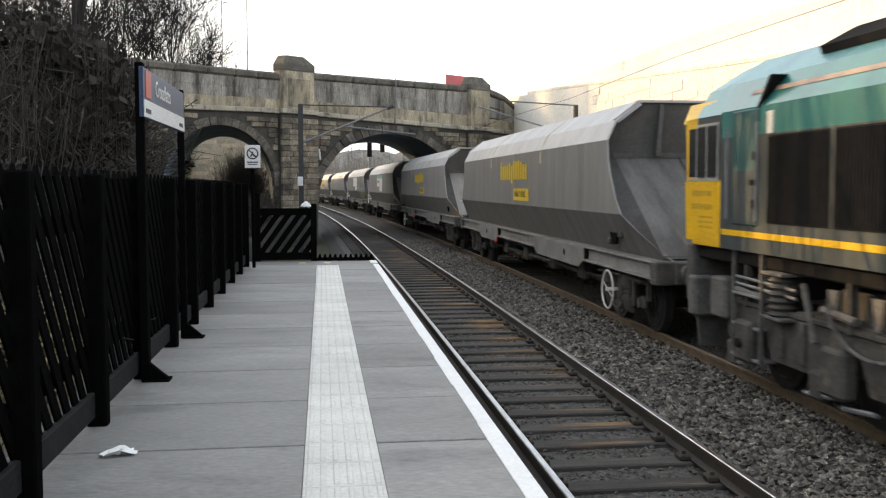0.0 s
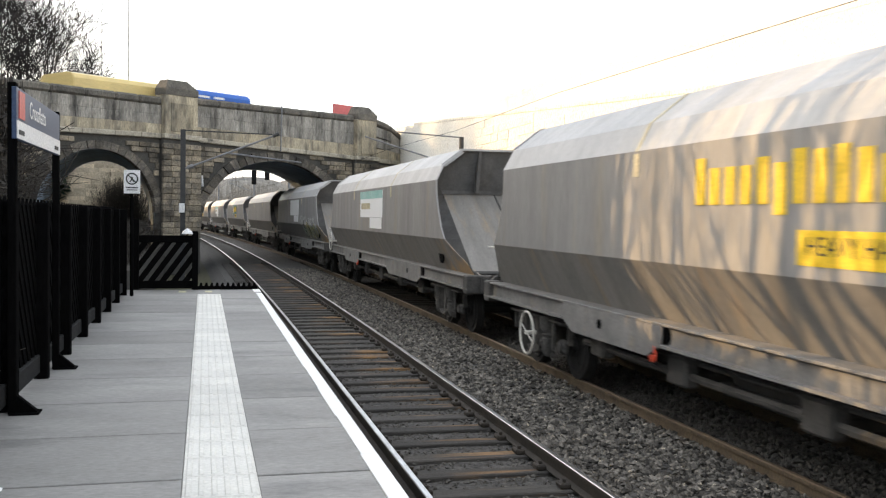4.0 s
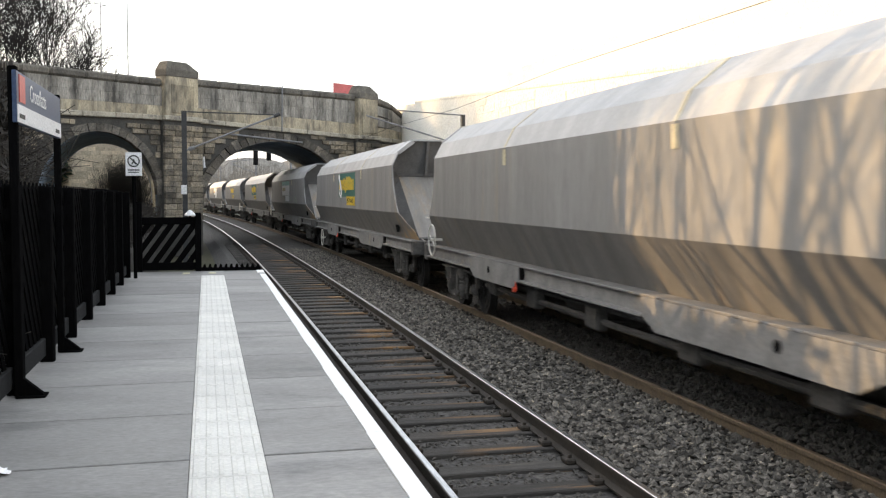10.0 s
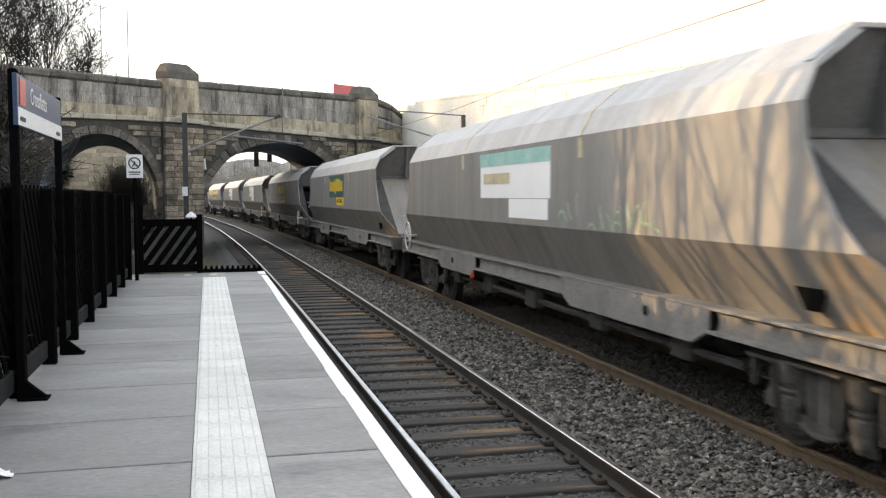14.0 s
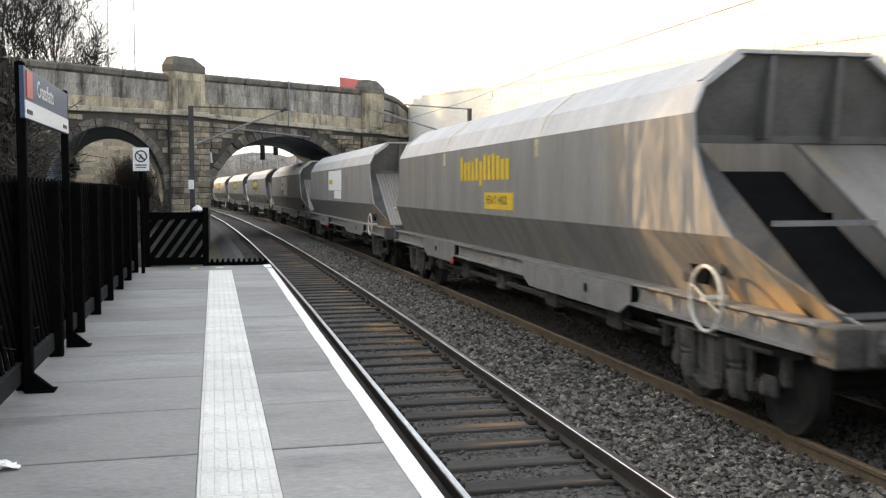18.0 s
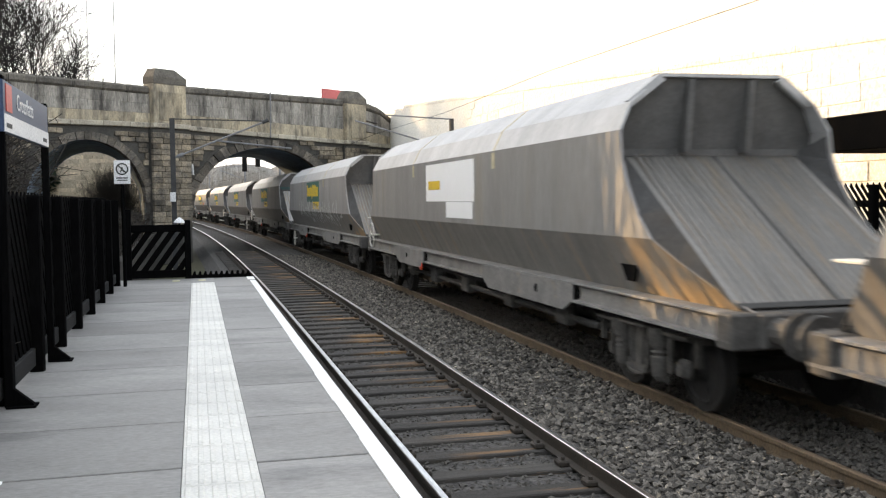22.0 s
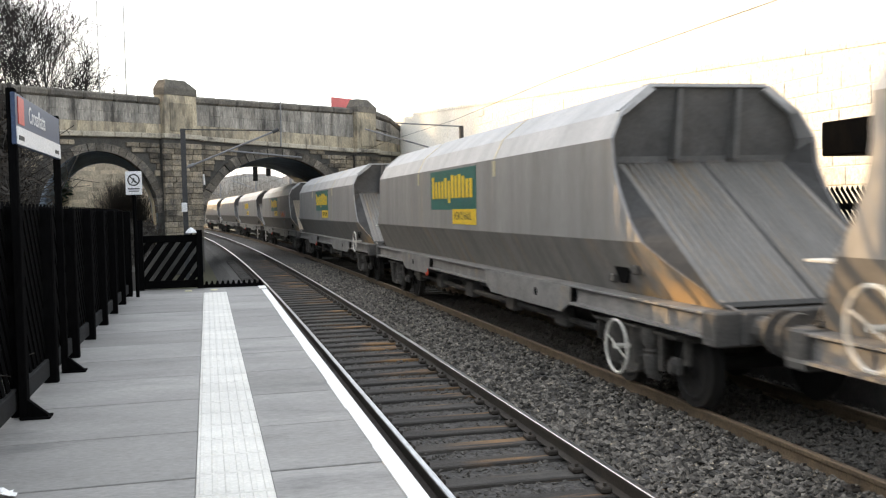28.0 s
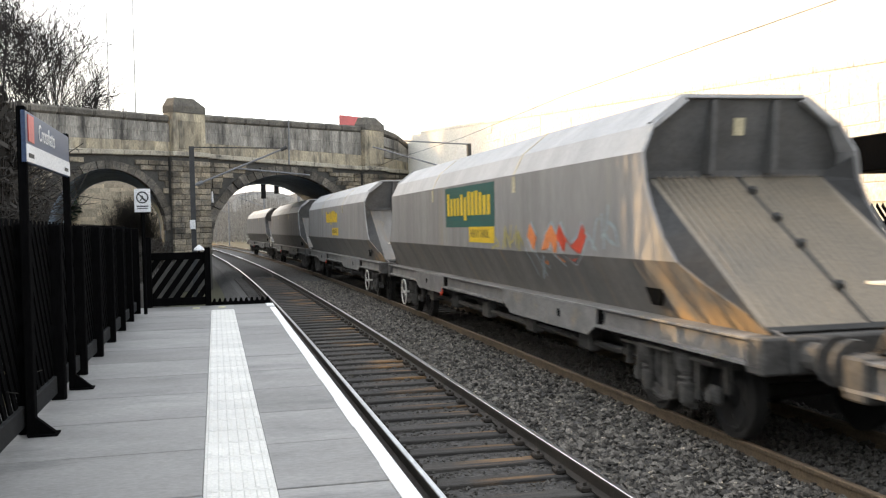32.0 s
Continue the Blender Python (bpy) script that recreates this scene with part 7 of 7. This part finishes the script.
        secs = [(1.55, yb), (1.80, y1), (2.35, y1 + 0.06 * e), (3.10, y1 + 0.12 * e)]
        pts = []
        for z, y in secs:
            pts.append([(-1.33, y0, z), (-1.33, y - 0.12 * e, z), (-1.18, y, z), (1.18, y, z), (1.33, y - 0.12 * e, z), (1.33, y0, z)])
        part("cab_shell", Mesher().loft(pts), M_LOCOY, lo, "warning yellow cab end")
        pr = [(-1.33, 3.10), (-1.16, 3.45), (-0.72, 3.75), (0, 3.9), (0.72, 3.75), (1.16, 3.45), (1.33, 3.10)]
        rf = Mesher().loft([[(x, y0, z) for x, z in pr], [(x * 0.99, e * (LH - 0.35), 3.10 + (z - 3.10) * 0.92) for x, z in pr], [(x * 0.95, e * (LH + 0.06), 3.10 + (z - 3.10) * 0.45) for x, z in pr], [(x * 0.92, e * (LH + 0.10), 3.10) for x, z in pr]])
        part("cab_roof", rf, M_LOCOROOF, lo)
        part("cab_brow", Mesher().prism([(-1.31, 3.06), (1.31, 3.06), (1.22, 3.30), (-1.22, 3.30)], 'y', e * (LH - 0.75), e * (LH + 0.115)), M_LOCOY, lo, "yellow brow over the cab windows")
        for side in (-1, 1):
            x = side * 1.336
            part("cab_side_panel", Mesher().box(x - 0.003, x + 0.003, e * (LH - 1.15), e * (LH - 0.45), 2.34, 3.10), M_LOCOD, lo)
            for a, b2 in ((0.16, 0.40), (0.43, 0.72), (0.75, 1.05)):
                part("side_window", Mesher().chamfer_box(x - 0.006, x + 0.008, e * (LH - b2), e * (LH - a), 2.38, 2.98, 0.004), M_GLASS, lo)
            fr = Mesher()
            for a in (0.415, 0.735, 1.07):
                fr.box(x - 0.004, x + 0.014, e * (LH - a - 0.018), e * (LH - a + 0.018), 2.33, 3.02)
            fr.box(x - 0.004, x + 0.014, e * (LH - 1.1), e * (LH - 0.15), 2.33, 2.365)
            fr.box(x - 0.004, x + 0.014, e * (LH - 1.1), e * (LH - 0.42), 2.99, 3.02)
            part("window_frame", fr, M_ALU, lo, "pale window frame")
            part("side_plate", Mesher().prism([(e * (LH - 1.15), 1.60), (e * (LH - 0.10), 1.60), (e * (LH - 0.04), 2.32), (e * (LH - 1.0), 2.32)], 'x', x - 0.004, x + 0.005), M_LOCOY, lo, "yellow cab side panel")
            for z in (2.02, 2.18):
                part("side_lettering", Mesher().box(x - 0.004, x + 0.009, e * (LH - 0.92), e * (LH - 0.28), z - 0.035, z + 0.035), M_DARKBAR, lo)
            for k in range(3):
                part("side_lettering", Mesher().box(x - 0.004, x + 0.009, e * (LH - 0.95), e * (LH - 0.5), 1.76 + k * 0.06, 1.79 + k * 0.06), M_DARKBAR, lo)
            part("cream_plate", Mesher().box(x - 0.004, x + 0.006, e * (LH - 2.5), e * (LH - 2.36), 2.82, 3.05), M_HWHEEL, lo)
        for sx in (-0.6, 0.6):
            part("front_window", Mesher().chamfer_box(sx - 0.5, sx + 0.5, e * (LH + 0.02), e * (LH + 0.11), 2.42, 3.02, 0.01), M_GLASS, lo)
        fr2 = Mesher()
        for sx in (-1.13, -0.06, 1.07):
            fr2.box(sx, sx + 0.06, e * (LH + 0.03), e * (LH + 0.125), 2.38, 3.05)
        part("window_frame", fr2, M_ALU, lo)
        for k, zz in enumerate((2.05, 2.17)):
            part("front_stripe", Mesher().box(-0.9, 0.1, e * (LH + 0.02), e * (LH + 0.055), zz - 0.04, zz + 0.03), M_GREEN, lo, "dark green band")
        part("number_bars", Mesher().box(-1.0, -0.25, e * (LH + 0.01), e * (LH + 0.045), 1.85, 1.97), M_DARKBAR, lo)
        for sx in (-0.95, 0.95):
            part("headlamp", Mesher().tube((sx, e * (LH - 0.02), 1.72), (sx, e * (LH + 0.06), 1.72), 0.11, n=14), M_ALU, lo)
        # headstock, buffers, plough
        part("buffer_beam", Mesher().chamfer_box(-1.30, 1.30, e * (LH - 0.25), e * (LH - 0.02), 0.80, 1.55, 0.03), M_BOGIE, lo)
        for sx in (-0.87, 0.87):
            b2 = Mesher().chamfer_box(sx - 0.2, sx + 0.2, e * LH, e * (LH + 0.12), 0.86, 1.22, 0.02)
            b2.tube((sx, e * (LH + 0.1), 1.04), (sx, e * (LH + 0.46), 1.04), 0.14, n=12)
            b2.tube((sx, e * (LH + 0.46), 1.04), (sx, e * (LH + 0.52), 1.04), 0.24, n=14)
            part("buffer", b2, M_BOGIE, lo)
        part("plough", Mesher().prism([(-1.2, 0.25), (1.2, 0.25), (1.25, 0.75), (-1.25, 0.75)], 'y', e * (LH - 0.3), e * (LH - 0.22)), M_BOGIE, lo)
        for side in (-1, 1):
            x = side * 1.2
            part("sand_box", Mesher().chamfer_box(x - 0.12, x + 0.12, e * (LH - 1.3), e * (LH - 0.85), 0.72, 1.2, 0.03), M_LOCOBOX, lo)
            part("sand_box", Mesher().chamfer_box(x - 0.15, x + 0.14, e * (LH - 0.45), e * (LH - 0.2), 0.65, 1.15, 0.03), M_LOCOBOX, lo)
            for z in (0.35, 0.7, 1.05):
                part("cab_step", Mesher().chamfer_box(x - 0.1, x + 0.12, e * (LH - 2.15), e * (LH - 1.45), z, z + 0.03, 0.006), M_STEEL, lo, "worn step tread")
            for yy in (2.17, 1.45):
                part("step_rail", Mesher().box(x + 0.05 * side, x + 0.09 * side, e * (LH - yy - 0.02), e * (LH - yy + 0.02), 0.35, 1.6), M_LOCOBOX, lo)
    # solid beam in black, in place of the dark openings under the body
    part("underframe", Mesher().chamfer_box(-1.25, 1.25, -LH + 0.3, LH - 0.3, 1.38, 1.56, 0.02), M_GRILLE, lo)
    for side in (-1, 1):
        part("roof_grille", Mesher().prism([(side * 0.98, 3.58), (side * 0.60, 3.79), (side * 0.62, 3.87), (side * 1.01, 3.66)], "y", -LH + 6.0, LH - 2.8), M_GRILLE, lo, "black roof grille")
    part("fuel_tank", Mesher().prism([(-1.25, 1.38), (1.25, 1.38), (1.25, 0.75), (0.9, 0.35), (-0.9, 0.35), (-1.25, 0.75)], 'y', -3.0, 3.0), M_LOCOBOX, lo)
    for e in (-1, 1):
        yc = e * (LH - 3.75)
        bm2 = Mesher()
        for side in (-1, 1):
            x = side * 1.12
            out = [(-2.62, 1.0), (-2.62, 0.55)]
            for cy in (-1.95, 0.0, 1.95):
                out += [(cy - 0.46, 0.42), (cy - 0.36, 0.66), (cy - 0.20, 0.78), (cy + 0.20, 0.78), (cy + 0.36, 0.66), (cy + 0.46, 0.42)]
            out += [(2.62, 0.55), (2.62, 1.0), (1.6, 0.90), (0.8, 1.02), (-0.8, 1.02), (-1.6, 0.90)]
            bm2.prism(out, 'x', x - 0.08, x + 0.08)
            for cy in (-1.2, -0.75, 0.75, 1.2):
                bm2.chamfer_box(x - side * 0.02, x + side * 0.12, cy - 0.06, cy + 0.06, 0.48, 0.92, 0.015)
            bm2.chamfer_box(x - side * 0.02, x + side * 0.11, -2.55, 2.55, 0.93, 0.985, 0.01)
        bm2.chamfer_box(-1.1, 1.1, -0.3, 0.3, 0.5, 1.3, 0.03)
        bg = part("bogie", bm2, M_LOCOBOGIE, lo, at=Matrix.Translation((0, yc, 0)))
        for side in (-1, 1):
            x = side * 1.22
            for dy in (-1.95, 0.0, 1.95):
                ab = Mesher().chamfer_box(x - 0.12, x + 0.06, dy - 0.22, dy + 0.22, 0.32, 0.78, 0.04)
                ab.tube((x, dy, 0.53), (x + side * 0.10, dy, 0.53), 0.15, 0.12, n=12)
                ab.chamfer_box(x - 0.06, x + 0.08, dy + 0.26, dy + 0.52, 0.22, 0.5, 0.03)
                part("axlebox", ab, M_LOCOBOGIE, bg)
            for dy in (-1.2, 1.2):
                coil = [(0.0, 0.90)] + [(0.125 + 0.04 * (k % 2), 0.91 + 0.035 * k) for k in range(13)] + [(0.0, 1.36)]
                sp = Mesher().loft([[(x - side * 0.02 + rr2 * math.cos(2 * math.pi * j / 14), dy + rr2 * math.sin(2 * math.pi * j / 14), zz) for j in range(14)] for rr2, zz in coil], closed=True)
                part("spring", sp, M_LOCOBOGIE, bg)
            pipe = Mesher().loft([[(x + side * 0.06 + 0.019 * math.cos(q), -0.6 + (0.75 + 0.019 * math.sin(q)) * math.cos(a), 1.18 - (0.42 + 0.019 * math.sin(q)) * math.sin(a)) for q in [2 * math.pi * j / 8 for j in range(8)]] for a in [math.pi * k / 12 for k in range(13)]], closed=True)
            part("air_pipe", pipe, M_LOCOBOX, bg)
            part("damper", Mesher().tube((x, 0.5, 0.75), (x, 0.75, 1.3), 0.035, n=8), M_LOCOBOX, bg)
            for dy in (-2.15, -0.35, 0.35, 2.15):
                part("brake_rod", Mesher().tube((x + side * 0.02, dy - 0.28, 0.30), (x + side * 0.02, dy + 0.28, 0.24), 0.025, n=6), M_STEEL, bg)
            for dy in (-1.2, 1.2):
                for zz in (0.885, 1.345):
                    part("spring_seat", Mesher().chamfer_box(x - 0.14, x + 0.12, dy - 0.24, dy + 0.24, zz, zz + 0.035, 0.008), M_LOCOBOX, bg)
            for dy in (-2.3, -0.15, 2.05):
                part("hanger", Mesher().chamfer_box(x - 0.03, x + 0.05, dy - 0.035, dy + 0.035, 0.92, 1.40, 0.008), M_LOCOBOGIE, bg)
            for dy in (-1.95, 0.0, 1.95):
                part("yaw_damper", Mesher().tube((x + side * 0.03, dy - 0.30, 1.06), (x + side * 0.03, dy + 0.30, 1.10), 0.04, n=8), M_LOCOBOX, bg)
            for dy in (-0.62, 0.15, 1.62):
                part("bracket", Mesher().prism([(dy - 0.10, 1.30), (dy + 0.10, 1.30), (dy + 0.05, 1.02), (dy - 0.05, 1.02)], 'x', x - side * 0.03, x + side * 0.02), M_LOCOBOX, bg)
            for zz in (1.14, 1.22):
                part("cable_pipe", Mesher().tube((x + side * 0.03, 0.85, zz), (x + side * 0.03, 2.35, zz + 0.03), 0.018, n=6), M_STEEL, bg)
            part("speed_sensor", Mesher().tube((x + side * 0.10, 1.95, 0.53), (x + side * 0.17, 1.95, 0.53), 0.05, n=10), M_GRILLE, bg)
            part("sand_hose", Mesher().tube((x, 2.62, 0.9), (x - side * 0.2, 2.72, 0.15), 0.02, n=6), M_GRILLE, bg)
            part("brake_cylinder", Mesher().tube((x - 0.04, -1.65, 0.86), (x - 0.04, -1.15, 0.86), 0.11, n=10), M_LOCOBOX, bg)
        ws = Mesher().tube((-1.0, 0, 0), (1.0, 0, 0), 0.09, n=10)
        for side in (-1, 1):
            x = side * 0.75
            ws.tube((x - side * 0.07, 0, 0), (x - side * 0.035, 0, 0), 0.555, n=28)
            ws.tube((x - side * 0.035, 0, 0), (x + side * 0.065, 0, 0), 0.53, 0.525, n=28)
            ws.ring((x + side * 0.06, 0, 0), 'x', 0.42, 0.03, n=24, m=6)
        wd = ws.data("wheelset", M_WHEEL)
        for dy in (-1.95, 0.0, 1.95):
            part("wheelset", wd, None, bg, at=Matrix.Translation((0, dy, 0.53)))
    return lo


LOCO = make_loco()

# ---- movement ----


def run(t):
    """Metres that the train has gone since the start."""
    return 9.1128 * t + 0.014651 * t * t + 0.00012892 * t ** 3


HEAD_AT = 13.45      # near headstock of the first wagon at the start


def track_pose(s, base):
    """A vehicle that stands with its two bogies on the curve, base apart."""
    xa, ya, _ = line(TRACK_B, s - base / 2)
    xb, yb, _ = line(TRACK_B, s + base / 2)
    return Matrix.Translation((0.5 * (xa + xb), 0.5 * (ya + yb), RAIL)) @ Matrix.Rotation(math.atan2(-(xb - xa), yb - ya), 4, 'Z')


def motions():
    times = [i * 0.5 for i in range(65)]
    for k, w in enumerate(WAGONS):
        walk(w, [(t, track_pose(HEAD_AT + HALF + k * PITCH - run(t), W_LEN - 4.8)) for t in times])
    walk(LOCO, [(t, track_pose(HEAD_AT - HEAD_GAP - LH - run(t), LOCO_L - 7.5)) for t in times])
    # the bus comes over the bridge and stops out of sight
    walk(BUS, [(t, BR @ pose(s - 1.3, 0.75, 4.75)) for t, s in ((0.0, 62.0), (1.5, 40.8), (2.5, 26.8), (3.5, 13.2), (4.5, 0.0), (5.0, -5.0), (6.0, -14.9), (7.5, -29.6), (9.0, -42.5), (10.5, -50.0), (12.0, -52.0), (32.0, -52.0))])
    # wheels roll; those that stand alike in their bogies share their keys
    spun = {}
    frames = [i / FPS for i in range(961)]
    for v in (*WAGONS, LOCO):
        for b in v.children:
            for c in b.children:
                if c.name.split(".")[0] != "wheelset":
                    continue
                place = c.matrix_basis.translation.copy()
                key = (round(place.y, 2), round(place.z, 2))
                if key not in spun:
                    walk(c, [(t, Matrix.Translation(place) @ Matrix.Rotation(run(t) / place.z, 4, 'X')) for t in frames])
                    spun[key] = c
                else:
                    c.rotation_mode = "QUATERNION"
                    c.animation_data_create()
                    c.animation_data.action = spun[key].animation_data.action
                    c.animation_data.action_slot = spun[key].animation_data.action_slot


motions()
